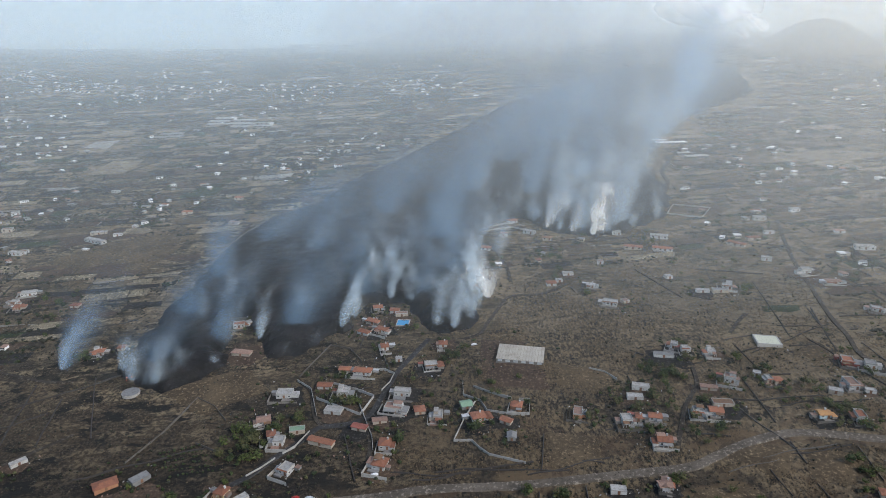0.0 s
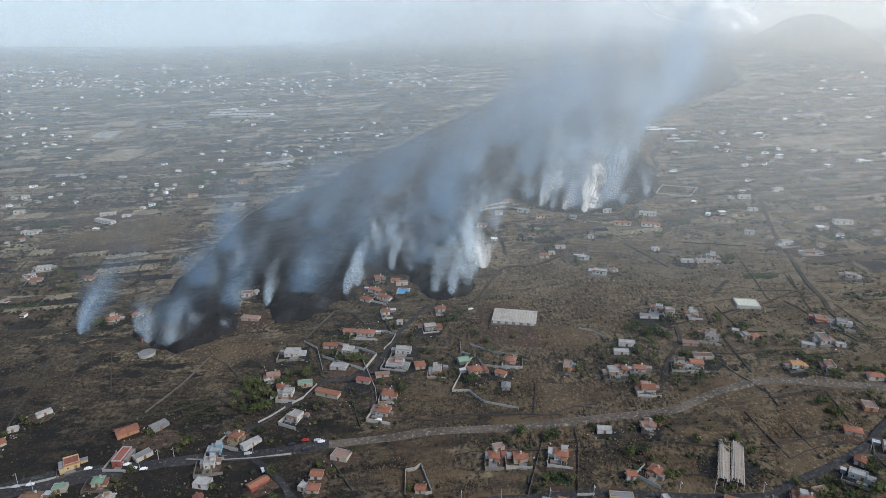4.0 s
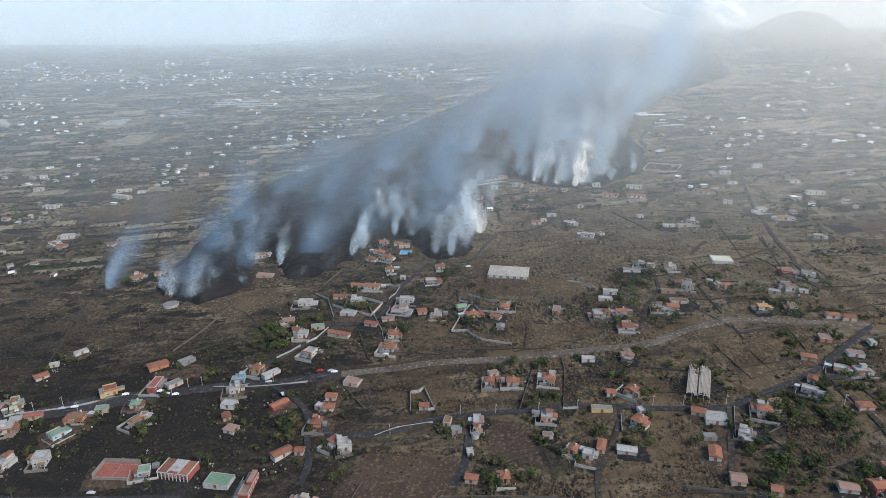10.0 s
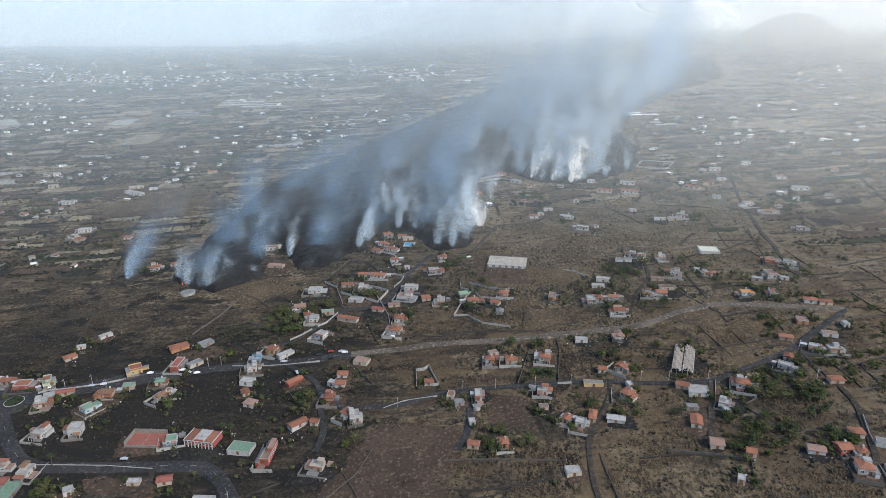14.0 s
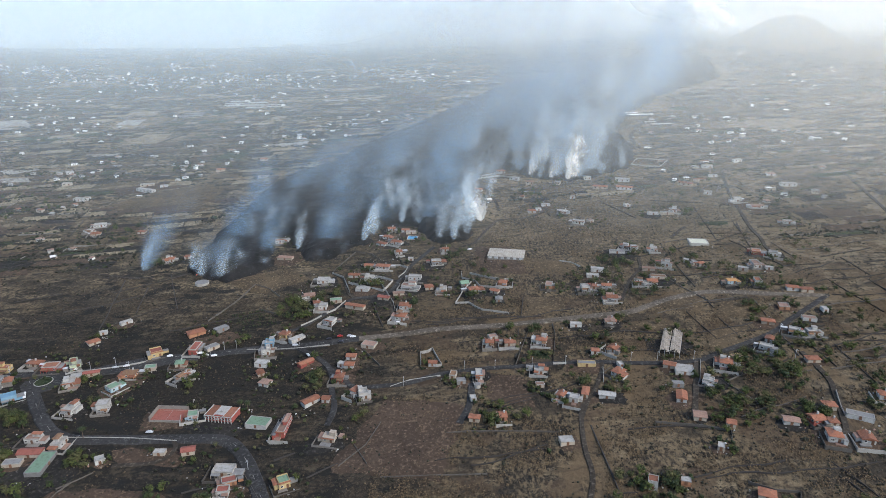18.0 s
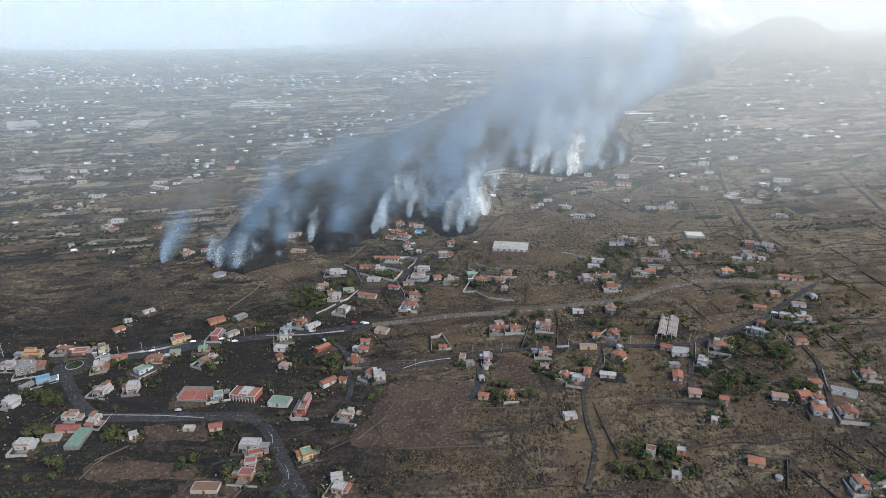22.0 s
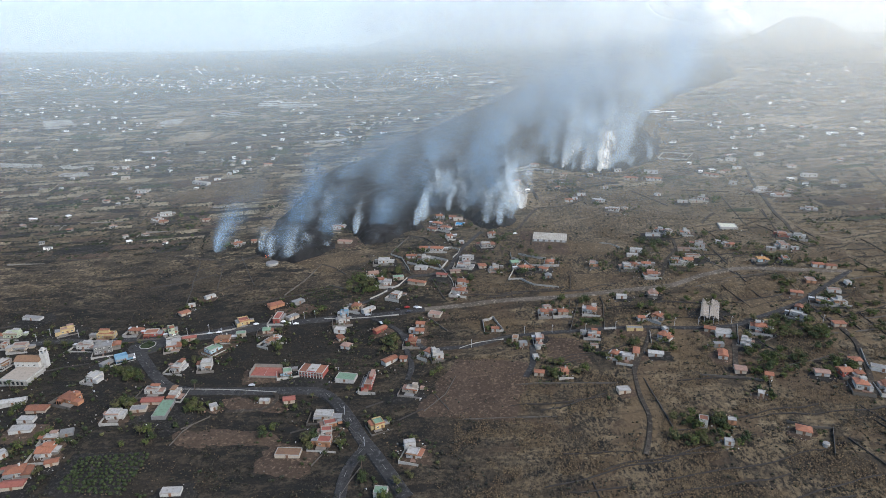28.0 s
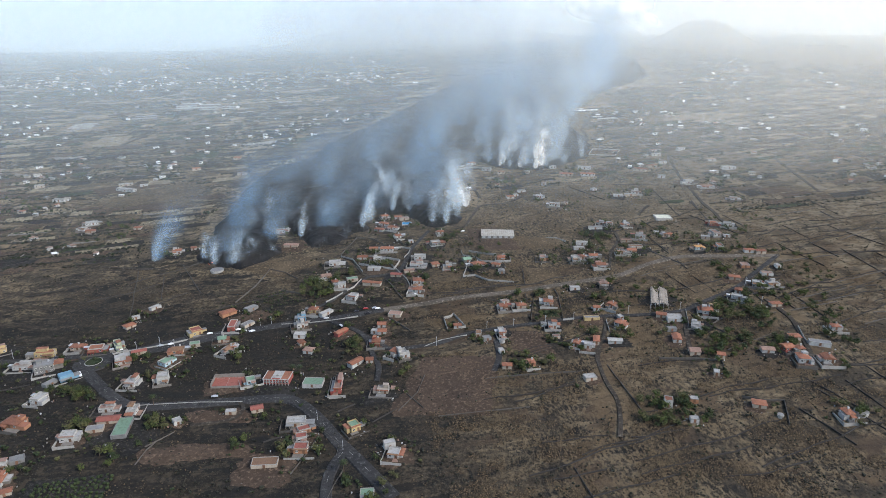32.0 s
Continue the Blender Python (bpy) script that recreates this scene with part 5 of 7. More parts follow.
def church(x, y, turn):
    z = gz(x, y)
    wm = WALLS["W"][0]
    root = tagged(new("church"), "small white church with bell tower on a terrace", "church")
    root.matrix_basis = pose(x, y, z, 0, 0, turn)
    part("wall", boxes("wall", [(-9, 9, -5, 5, -4, 6.5)], wm), root)
    part("roof", sloped("gable", 18, 10, 6.5, 2.6, ROOFS["b"][0]), root)
    tower = part("tower", boxes("tower", [(9, 13, -2.2, 2.2, -4, 11), (8.8, 13.2, -2.4, 2.4, 11, 11.4), (9.2, 9.9, -2, -1.3, 11.4, 14), (12.1, 12.8, -2, -1.3, 11.4, 14), (9.2, 9.9, 1.3, 2, 11.4, 14), (12.1, 12.8, 1.3, 2, 11.4, 14), (9, 13, -2.2, 2.2, 14, 14.4)], wm), root)
    bm = bmesh.new()
    bmesh.ops.create_uvsphere(bm, u_segments=12, v_segments=8, radius=1.7, matrix=Matrix.Translation((11, 0, 14.4)))
    dome = bpy.data.meshes.new("cupola")
    bm.to_mesh(dome)
    bm.free()
    dome.materials.append(ROOFS["w"][0])
    part("cupola", dome, tower)
    part("bell", boxes("bell", [(10.6, 11.4, -0.4, 0.4, 12.2, 13.2)], PIPE), tower, "dark bronze bell")
    for i in range(4):
        win = part("window", WINDOW, root, at=pose(-6.5 + i * 4, -5.03, 3.0, 0, 0, 180))
        part("pane", PANE, win)
    part("door", DOOR, root, "dark wooden door", pose(-9.03, 0, 0, 0, 0, 90))
    HOUSE_SPOTS.append((x, y, 13))


def terrace(x, y, turn, w, d, h):
    root = tagged(new("church_terrace"), "paved plaza raised on a white arcaded wall", "terrace")
    root.matrix_basis = pose(x, y, gz(x, y), 0, 0, turn)
    part("base", boxes("base", [(-w / 2, w / 2, -d / 2, d / 2, -4, h)], COPING), root)
    part("paving", boxes("paving", [(-w / 2 + 0.4, w / 2 - 0.4, -d / 2 + 0.4, d / 2 - 0.4, h, h + 0.08)], ROOFS["C"][0]), root)
    part("parapet", boxes("parapet", [(-w / 2, w / 2, -d / 2, -d / 2 + 0.3, h, h + 1.1), (w / 2 - 0.3, w / 2, -d / 2 + 0.3, d / 2, h, h + 1.1)], WALLS["W"][0]), root)
    arch = boxes("arch", [(-0.8, 0.8, -0.06, 0.1, 0.2, h - 0.6)], GLASS)
    for i in range(int(w / 3.2)):
        part("arch", arch, root, "dark arched opening", pose(-w / 2 + 1.6 + i * 3.2, -d / 2 - 0.02, 0, 0, 0, 180))
    HOUSE_SPOTS.append((x, y, max(w, d) * 0.5))


def pool(x, y, turn, w, d, label, water, rimmed=0.6, up=0.7):
    root = tagged(new("pool"), label, "pool")
    root.matrix_basis = pose(x, y, gz(x, y), 0, 0, turn)
    t = rimmed
    part("basin", boxes("basin", [(-w / 2 - t, w / 2 + t, -d / 2 - t, -d / 2, -3, up), (-w / 2 - t, w / 2 + t, d / 2, d / 2 + t, -3, up), (-w / 2 - t, -w / 2, -d / 2, d / 2, -3, up), (w / 2, w / 2 + t, -d / 2, d / 2, -3, up)], COPING), root)
    part("water", boxes("water", [(-w / 2, w / 2, -d / 2, d / 2, -2, up - 0.25)], water), root)
    HOUSE_SPOTS.append((x, y, max(w, d) * 0.5))


def court(x, y, turn, w, d):
    root = tagged(new("sports_court"), "dull red sports court inside grey walls", "sports court")
    root.matrix_basis = pose(x, y, gz(x, y), 0, 0, turn)
    part("floor", boxes("floor", [(-w / 2, w / 2, -d / 2, d / 2, -3, 0.5)], ROOFS["r"][0]), root)
    for q in ((-w / 2 - 0.3, w / 2 + 0.3, d / 2, d / 2 + 0.3, -3, 3.2), (-w / 2 - 0.3, -w / 2, -d / 2, d / 2, -3, 3.2), (-w / 2 - 0.3, w / 2 + 0.3, -d / 2 - 0.3, -d / 2, -3, 1.2)):
        part("wall", boxes("wall", [q], RENDER), root)
    line = [(-w / 2 + 1, w / 2 - 1, -d / 2 + 1, -d / 2 + 1.15, 0.5, 0.52), (-w / 2 + 1, w / 2 - 1, d / 2 - 1.15, d / 2 - 1, 0.5, 0.52), (-0.08, 0.08, -d / 2 + 1.15, d / 2 - 1.15, 0.5, 0.52)]
    part("marking", boxes("marking", line, COPING), root, "white court lines")
    HOUSE_SPOTS.append((x, y, w * 0.5))


def school(x, y, turn, w, d, h):
    """A hall with two tiled wings either side of a white middle, and a row of columns in front."""
    wm, white = WALLS["R"][0], WALLS["W"][0]
    root = tagged(new("hall"), "dark red hall with white trim and tiled side roofs", "hall")
    root.matrix_basis = pose(x, y, gz(x, y), 0, 0, turn)
    part("wall", boxes("wall", [(-w / 2, w / 2, -d / 2 + 1.6, d / 2, -4, h)], wm), root)
    for s in (-1, 1):
        part("roof", boxes("roof", [(s * w * 0.34 - w * 0.15, s * w * 0.34 + w * 0.15, -d / 2 + 0.2, d / 2, h, h + 0.2)], ROOFS["T"][0]), root, "terracotta tiled roof wing")
        part("trim", boxes("trim", [(s * w * 0.5 - 0.2, s * w * 0.5 + 0.2, -d / 2, d / 2 + 0.2, h, h + 0.5)], white), root, "white edge trim")
        part("trim", boxes("trim", [(s * w * 0.18 - 0.2, s * w * 0.18 + 0.2, -d / 2, d / 2 + 0.2, h, h + 0.5)], white), root, "white edge trim")
    part("skylight", boxes("skylight", [(-w * 0.17, w * 0.17, -d * 0.3, d / 2, h, h + 0.35), (-w * 0.06, w * 0.06, -d * 0.1, d * 0.2, h + 0.35, h + 1.0)], ROOFS["w"][0]), root, "white raised roof middle")
    part("eaves", boxes("eaves", [(-w / 2, w / 2, -d / 2, -d / 2 + 0.2, h, h + 0.5)], white), root)
    for i in range(9):
        part("column", boxes("column", [(-0.2, 0.2, -0.2, 0.2, -4, h)], white), root, "white column", pose((i / 8 - 0.5) * (w - 0.6), -d / 2 + 0.3, 0))
        if i < 8:
            win = part("window", WINDOW, root, at=pose((i / 8 + 0.0625 - 0.5) * (w - 0.6), -d / 2 + 1.58, 0.9, 0, 0, 180))
            part("pane", PANE, win)
    HOUSE_SPOTS.append((x, y, w * 0.6))


def roundabout(x, y, r):
    bm = bmesh.new()
    z = gz(x, y)
    root = tagged(new("roundabout"), "small round grass island with a pale kerb", "roundabout")
    root.matrix_basis = pose(x, y, z)
    for name, ra, za, m in (("carriageway", r * 2.3, 0.45, ASPHALT), ("kerb", r, 0.65, COPING), ("grass", r - 0.5, 0.8, SOILS["green"][0])):
        bm = bmesh.new()
        bmesh.ops.create_cone(bm, cap_ends=True, segments=40, radius1=ra + 0.3, radius2=ra, depth=2, matrix=Matrix.Translation((0, 0, za - 1)))
        for v in bm.verts:
            v.co.z += gz(x + v.co.x, y + v.co.y) - z
        me = bpy.data.meshes.new(name)
        bm.to_mesh(me)
        bm.free()
        me.materials.append(m)
        part(name, me, root)


def tank(x, y, r, h, label):
    root = tagged(new("water_tank"), label, "water tank")
    root.matrix_basis = pose(x, y, gz(x, y))
    bm = bmesh.new()
    bmesh.ops.create_cone(bm, cap_ends=True, segments=24, radius1=r, radius2=r, depth=h + 2, matrix=Matrix.Translation((0, 0, h / 2 - 1)))
    me = bpy.data.meshes.new("wall")
    bm.to_mesh(me)
    bm.free()
    me.materials.append(COPING)
    part("wall", me, root)
    bm = bmesh.new()
    bmesh.ops.create_cone(bm, cap_ends=True, segments=24, radius1=r - 0.3, radius2=r - 0.3, depth=0.1, matrix=Matrix.Translation((0, 0, h + 0.04)))
    me = bpy.data.meshes.new("lid")
    bm.to_mesh(me)
    bm.free()
    me.materials.append(ROOFS["g"][0])
    part("lid", me, root, "grey tank lid")


def car_parts():
    body = bmesh.new()
    for q in ((-2.1, 2.1, -0.85, 0.85, 0.35, 0.95), (-1.2, 1.3, -0.75, 0.75, 0.95, 1.45)):
        out = bmesh.ops.create_cube(body, size=1, matrix=Matrix.Translation(((q[0] + q[1]) / 2, (q[2] + q[3]) / 2, (q[4] + q[5]) / 2)) @ Matrix.Diagonal((q[1] - q[0], q[3] - q[2], q[5] - q[4], 1)))
    for v in body.verts:
        if v.co.z > 1.2:
            v.co.x *= 0.78
            v.co.y *= 0.9
    bmesh.ops.bevel(body, geom=list(body.edges), offset=0.08, segments=1, affect="EDGES")
    me = bpy.data.meshes.new("body")
    body.to_mesh(me)
    body.free()
    wheel = bmesh.new()
    bmesh.ops.create_cone(wheel, cap_ends=True, segments=12, radius1=0.34, radius2=0.34, depth=0.24, matrix=pose(0, 0, 0, 90))
    wm = bpy.data.meshes.new("wheel")
    wheel.to_mesh(wm)
    wheel.free()
    wm.materials.append(ASPHALT)
    glass = boxes("windscreen", [(-0.98, -0.9, -0.66, 0.66, 1.0, 1.36), (0.95, 1.03, -0.66, 0.66, 1.0, 1.36)], GLASS)
    return me, wm, glass


CAR, WHEEL, SCREEN = car_parts()
PAINT = {"white": surface("white_car_paint", (0.75, 0.75, 0.75), 0.3, amount=0.1, bump=0), "red": surface("red_car_paint", (0.35, 0.03, 0.025), 0.3, amount=0.1, bump=0),
         "dark": surface("dark_car_paint", (0.03, 0.03, 0.04), 0.3, amount=0.1, bump=0), "silver": surface("silver_car_paint", (0.4, 0.42, 0.44), 0.3, amount=0.1, bump=0)}
CAR_MESH = {}
for _k, _m in PAINT.items():
    CAR_MESH[_k] = CAR.copy()
    CAR_MESH[_k].materials.append(_m)


def car(x, y, turn, paint):
    root = tagged(new("car"), f"{paint} car standing by the road", "car", "parked cars")
    root.matrix_basis = pose(x, y, gz(x, y) + 0.4, 0, 0, turn)
    part("body", CAR_MESH[paint], root)
    part("windscreen", SCREEN, root)
    for sx in (-1.3, 1.3):
        for sy in (-0.78, 0.78):
            part("wheel", WHEEL, root, at=pose(sx, sy, 0.34))


LAMP_POLE = boxes("pole", [(-0.09, 0.09, -0.09, 0.09, -1, 7.0), (-0.05, 0.05, -1.5, 0.09, 6.9, 7.0)], PIPE)
LAMP_HEAD = boxes("lamp_head", [(-0.15, 0.15, -2.1, -1.4, 6.85, 7.0)], PIPE)


def street_lamp(x, y, turn=0):
    root = tagged(new("street_lamp"), "thin grey roadside street lamp", "street lamp", "street lamps")
    root.matrix_basis = pose(x, y, gz(x, y), 0, 0, turn)
    part("pole", LAMP_POLE, root)
    part("lamp_head", LAMP_HEAD, root)


PALE_SHEET = surface("pale_roof_sheet", (0.42, 0.385, 0.32), 0.7, scale=0.15, amount=0.6, vary=0.06)
POOL_WATER, _nt, _b = mat("pool_water")
_b.inputs["Base Color"].default_value, _b.inputs["Roughness"].default_value = (0.06, 0.28, 0.50, 1), 0.12
RESERVOIR, _nt, _b = mat("reservoir_water")
_b.inputs["Base Color"].default_value, _b.inputs["Roughness"].default_value = (0.50, 0.50, 0.38, 1), 0.35


# ---------------------------------------------------------------- roads, fields, walls
road("main", 6.5, "asphalt", (-253, 255), (-235, 259), (-209, 269), (-193, 272), (-159, 276), (-125, 281), (-97, 282), (-75, 285), (-54, 288))
road("main", 5.5, "cinder", (-54, 288), (-25, 290), (4, 294), (55, 294), (110, 298), (147, 301), (164, 308), (181, 316), (198, 322), (215, 325), (233, 323), (253, 319), (274, 315), (301, 311))
road("main", 6.5, "asphalt", (-270, 256), (-252, 254), (-231, 255), (-202, 263), (-168, 271))
road("main", 6, "asphalt", (-270, 256), (-291, 255), (-306, 253), (-326, 257), (-345, 258), (-387, 253))
road("main", 7.5, "asphalt", (-276, 246), (-251, 213), (-234, 194), (-221, 185), (-204, 182), (-177, 183), (-147, 184), (-123, 183), (-110, 173), (-98, 155), (-86, 132), (-75, 114), (-66, 98), (-55, 79))
road("main", 6, "asphalt", (-83, 121), (-88, 111), (-91, 97), (-91, 81))
road("lane", 3.6, "asphalt", (-100, 282), (-86, 270), (-74, 258), (-68, 246), (-64, 225), (-60, 208), (-62, 191))
road("lane", 3.6, "asphalt", (-69, 251), (-58, 238), (-50, 229), (-32, 228), (-14, 229), (5, 236), (34, 239), (60, 239), (82, 240), (101, 239), (113, 238), (143, 233), (174, 232), (192, 240), (217, 251), (239, 263), (257, 278), (282, 297), (302, 313))
road("lane", 2.6, "cinder", (89, 179), (95, 194), (103, 208), (111, 225), (114, 237))
road("lane", 2.6, "cinder", (103, 205), (93, 193), (89, 176), (87, 155), (87, 136), (81, 115), (76, 103))
road("lane", 3.2, "cinder", (174, 231), (167, 212), (158, 188), (153, 173))
road("lane", 3.2, "cinder", (244, 236), (245, 207), (240, 188), (234, 171), (226, 150), (223, 141))
road("lane", 3.6, "asphalt", (-109, 303), (-100, 310), (-88, 325), (-74, 340), (-67, 350), (-51, 352), (-37, 359), (-31, 376), (-23, 405), (-12, 429), (-1, 451))
road("lane", 2.6, "cinder", (-92, 403), (-80, 389), (-75, 372), (-70, 357), (-63, 350))
road("lane", 2.6, "cinder", (-41, 357), (-35, 347), (-32, 331), (-32, 319))
road("lane", 2.6, "cinder", (-323, 426), (-301, 419), (-280, 412), (-260, 411))
road("lane", 2.6, "cinder", (25, 448), (38, 455), (46, 474), (54, 492), (66, 514), (94, 517), (121, 536))
road("lane", 2.6, "cinder", (69, 541), (68, 571), (61, 611), (54, 634))
road("lane", 2.6, "cinder", (147, 318), (155, 337), (164, 356), (177, 376), (181, 396))
road("lane", 3.2, "cinder", (357, 662), (339, 603), (328, 564), (315, 502), (306, 458), (303, 429), (298, 406), (302, 388))
road("lane", 2.6, "cinder", (-255, 324), (-242, 336), (-225, 351))
road("lane", 3.2, "cinder", (-230, 570), (-223, 621), (-220, 698), (-218, 724))
road("lane", 2.6, "cinder", (222, 438), (238, 459), (246, 467))
road("lane", 2.6, "cinder", (-155, 185), (-149, 178), (-149, 169), (-156, 163), (-178, 160))
road("lane", 4, "asphalt", (27, 223), (26, 208), (24, 198), (18, 184))
plot("tilled", (-29, 215), (27, 204), (8, 136), (-58, 152))
plot("tilled", (38, 235), (63, 231), (67, 194), (33, 200))
plot("tilled", (36, 449), (72, 444), (86, 378), (36, 382))
plot("dry", (89, 412), (130, 400), (124, 375), (86, 378))
plot("dry", (72, 339), (105, 331), (104, 305), (69, 303))
plot("dry", (143, 289), (181, 285), (179, 270), (139, 274))
plot("green", (69, 261), (85, 257), (83, 244), (67, 244))
plot("green", (262, 480), (296, 482), (291, 467), (256, 465))
plot("dark", (-256, 121), (-208, 123), (-210, 84), (-258, 85))
plot("dry", (193, 272), (231, 274), (212, 248), (184, 242))
plot("dry", (-348, 619), (-320, 660), (-274, 671), (-298, 553))
plot("tilled", (-286, 639), (-245, 642), (-243, 620), (-283, 624))
plot("pale", (-660, 817), (-618, 844), (-600, 816), (-634, 790))
plot("dry", (266, 396), (285, 410), (277, 426), (249, 408))
plot("pale", (-778, 851), (-698, 835), (-680, 813), (-757, 818))
plot("dry", (-417, 625), (-365, 688), (-306, 644), (-350, 568))
plot("tilled", (-438, 703), (-351, 730), (-332, 701), (-412, 668))
plot("dry", (-360, 679), (-295, 724), (-261, 686), (-322, 638))
plot("dry", (218, 315), (247, 306), (228, 281), (204, 289))
plot("dry", (-194, 398), (-133, 422), (-108, 392), (-146, 364))
plot("dry", (158, 312), (177, 321), (215, 313), (195, 284))
plot("tilled", (-226, 246), (-214, 248), (-198, 233), (-205, 226))
plot("tilled", (-188, 176), (-146, 178), (-135, 160), (-179, 160))
plot("tilled", (-203, 143), (-140, 143), (-133, 125), (-202, 124))
plot("tilled", (-186, 298), (-152, 311), (-140, 292), (-176, 286))
plot("pale", (-924, 1216), (-872, 1229), (-818, 1162), (-848, 1096))
plot("pale", (-639, 1140), (-640, 1187), (-597, 1191), (-590, 1126))
plot("green", (-775, 1030), (-755, 1058), (-680, 1030), (-680, 985))
plot("pale", (-630, 753), (-631, 775), (-593, 776), (-576, 752))
plot("far_tan", (-539, 958), (-535, 1036), (-483, 1036), (-481, 961))
plot("dark", (-486, 582), (-481, 601), (-418, 579), (-419, 563))
plot("tilled", (250, 707), (272, 732), (324, 714), (305, 678))
plot("far_tan", (438, 874), (496, 949), (601, 898), (557, 814))
road("lane", 5, "cinder", (-480, 960), (-459, 1022), (-442, 1077), (-423, 1137), (-379, 1180))
road("main", 4, "cinder", (-232, 560), (-225, 583), (-224, 624), (-220, 673), (-206, 716))
road("lane", 4.5, "cinder", (262, 770), (285, 800), (292, 849), (318, 902), (372, 1002))
road("lane", 3.2, "cinder", (489, 628), (467, 532), (452, 470))
stone_wall(1.8, "W", (-91.6, 400.6), (-80.0, 390.5), (-70.7, 361.4))
stone_wall(1.8, "W", (-74.4, 380.0), (-57.3, 369.3), (-42.3, 360.8), (-35.3, 379.3), (-44.5, 385.6), (-65.7, 396.1))
stone_wall(1.5, "W", (18.2, 332.1), (29.0, 331.3), (33.8, 324.0), (38.9, 318.4), (59.0, 310.1))
stone_wall(1.5, "W", (18.2, 332.1), (24.2, 350.6), (33.0, 371.3))
stone_wall(1.5, "W", (31.5, 385.8), (39.6, 380.0), (55.8, 370.7))
stone_wall(1.5, "W", (60.5, 369.1), (67.4, 368.5), (65.8, 354.1), (54.5, 354.4), (39.4, 359.0), (35.5, 369.9), (24.5, 376.9), (24.3, 389.6))
stone_wall(1.5, "W", (-101.5, 309.1), (-94.4, 315.5), (-87.9, 323.0))
stone_wall(1.5, "W", (-84.4, 326.6), (-78.2, 332.6), (-72.0, 346.1))
stone_wall(1.2, "C", (-36.5, 439.0), (-31.4, 421.7), (-27.5, 410.6))
stone_wall(1.5, "W", (-39.8, 411.5), (-31.6, 410.9), (-23.8, 405.4), (-26.1, 394.7), (-31.0, 386.0))
stone_wall(1.2, "C", (-85.9, 422.0), (-76.5, 446.8), (-60.4, 440.8), (-49.4, 423.1))
stone_wall(1.2, "C", (-85.9, 422.0), (-91.6, 406.0))
stone_wall(1.5, "W", (-47.9, 382.1), (-32.0, 338.5), (-29.9, 325.9))
stone_wall(1.8, "W", (-6.5, 244.9), (-7.4, 262.6), (-2.4, 263.2), (0.9, 266.7), (4.7, 254.5), (7.6, 245.5), (4.0, 244.8))
stone_wall(0.6, "W", (6.8, 234.3), (-13.7, 231.7), (-25.8, 226.1))
stone_wall(0.8, "W", (-135.4, 279.6), (-113.5, 278.4), (-95.7, 278.9), (-74.7, 281.3))
stone_wall(1.2, "W", (-253.5, 255.1), (-234.7, 258.1), (-219.3, 261.4), (-203.3, 267.5))
stone_wall(1.2, "C", (-35.1, 250.8), (-50.2, 273.5))
stone_wall(0.9, "C", (89.3, 290.7), (89.1, 276.6), (82.3, 239.3))
stone_wall(0.9, "C", (72.0, 287.6), (63.8, 262.0), (57.2, 240.6))
stone_wall(1.5, "W", (81.8, 238.3), (90.6, 238.0))
stone_wall(1.5, "W", (113.1, 230.6), (110.3, 215.7))
stone_wall(1.2, "W", (176.4, 231.2), (167.5, 207.2))
stone_wall(0.6, "C", (10.6, 176.1), (21.0, 176.5), (50.1, 173.9), (75.2, 170.8))
stone_wall(1.0, "C", (-49.0, 154.2), (-35.7, 170.9), (-28.7, 190.6))
stone_wall(1.0, "C", (-33.1, 153.9), (-42.7, 171.7))
stone_wall(0.4, "C", (-25.0, 143.8), (32.4, 140.7))
stone_wall(1.2, "C", (130.0, 173.7), (154.7, 167.4), (168.3, 161.3), (166.6, 155.4))
stone_wall(1.5, "W", (241.5, 191.1), (236.0, 176.2), (233.9, 167.3))
stone_wall(1.2, "C", (161.7, 123.6), (172.2, 117.1), (183.3, 114.8), (174.3, 95.1))
# Pale pavement strip beside the road, built as a low wall.
stone_wall(0.7, "W", (-223.6, 183.2), (-204.4, 183.6), (-177.4, 183.8), (-149.9, 181.7))
stone_wall(2.5, "W", (-351.6, 199.7), (-330.5, 197.5), (-330.9, 206.1), (-331.4, 218.2))
stone_wall(0.5, "C", (-97.5, 140.8), (-105.9, 119.8), (-111.7, 107.7))
stone_wall(0.5, "C", (-103.4, 155.7), (-85.4, 129.1), (-86.7, 118.7))
stone_wall(0.5, "C", (-199.5, 141.2), (-191.5, 148.2), (-185.7, 154.2))
stone_wall(0.6, "C", (-91.2, 81.1), (-87.1, 94.7), (-82.4, 106.1))
stone_wall(1.5, "W", (251.8, 692.8), (284.3, 676.7), (303.2, 704.6), (267.5, 720.2), (251.8, 692.8))
stone_wall(1.5, "W", (47.9, 662.3), (58.4, 667.5), (80.0, 673.0), (94.2, 663.1))
stone_wall(1.5, "W", (53.9, 674.6), (78.0, 686.7), (87.6, 690.6))
stone_wall(1.2, "W", (111.6, 400.2), (121.3, 395.1), (127.6, 385.8))
stone_wall(1.0, "C", (-178.6, 323.5), (-166.6, 351.0), (-157.4, 385.7))
stone_wall(1.0, "C", (-157.4, 385.7), (-142.2, 375.5), (-129.6, 360.2))
stone_wall(1.0, "C", (-141.9, 339.3), (-123.0, 329.5))
stone_wall(0.6, "C", (-200.4, 125.8), (-197.3, 139.1), (-193.7, 146.1))
stone_wall(1.0, "C", (144.2, 409.9), (147.9, 417.0), (152.8, 412.8))
build_lava()

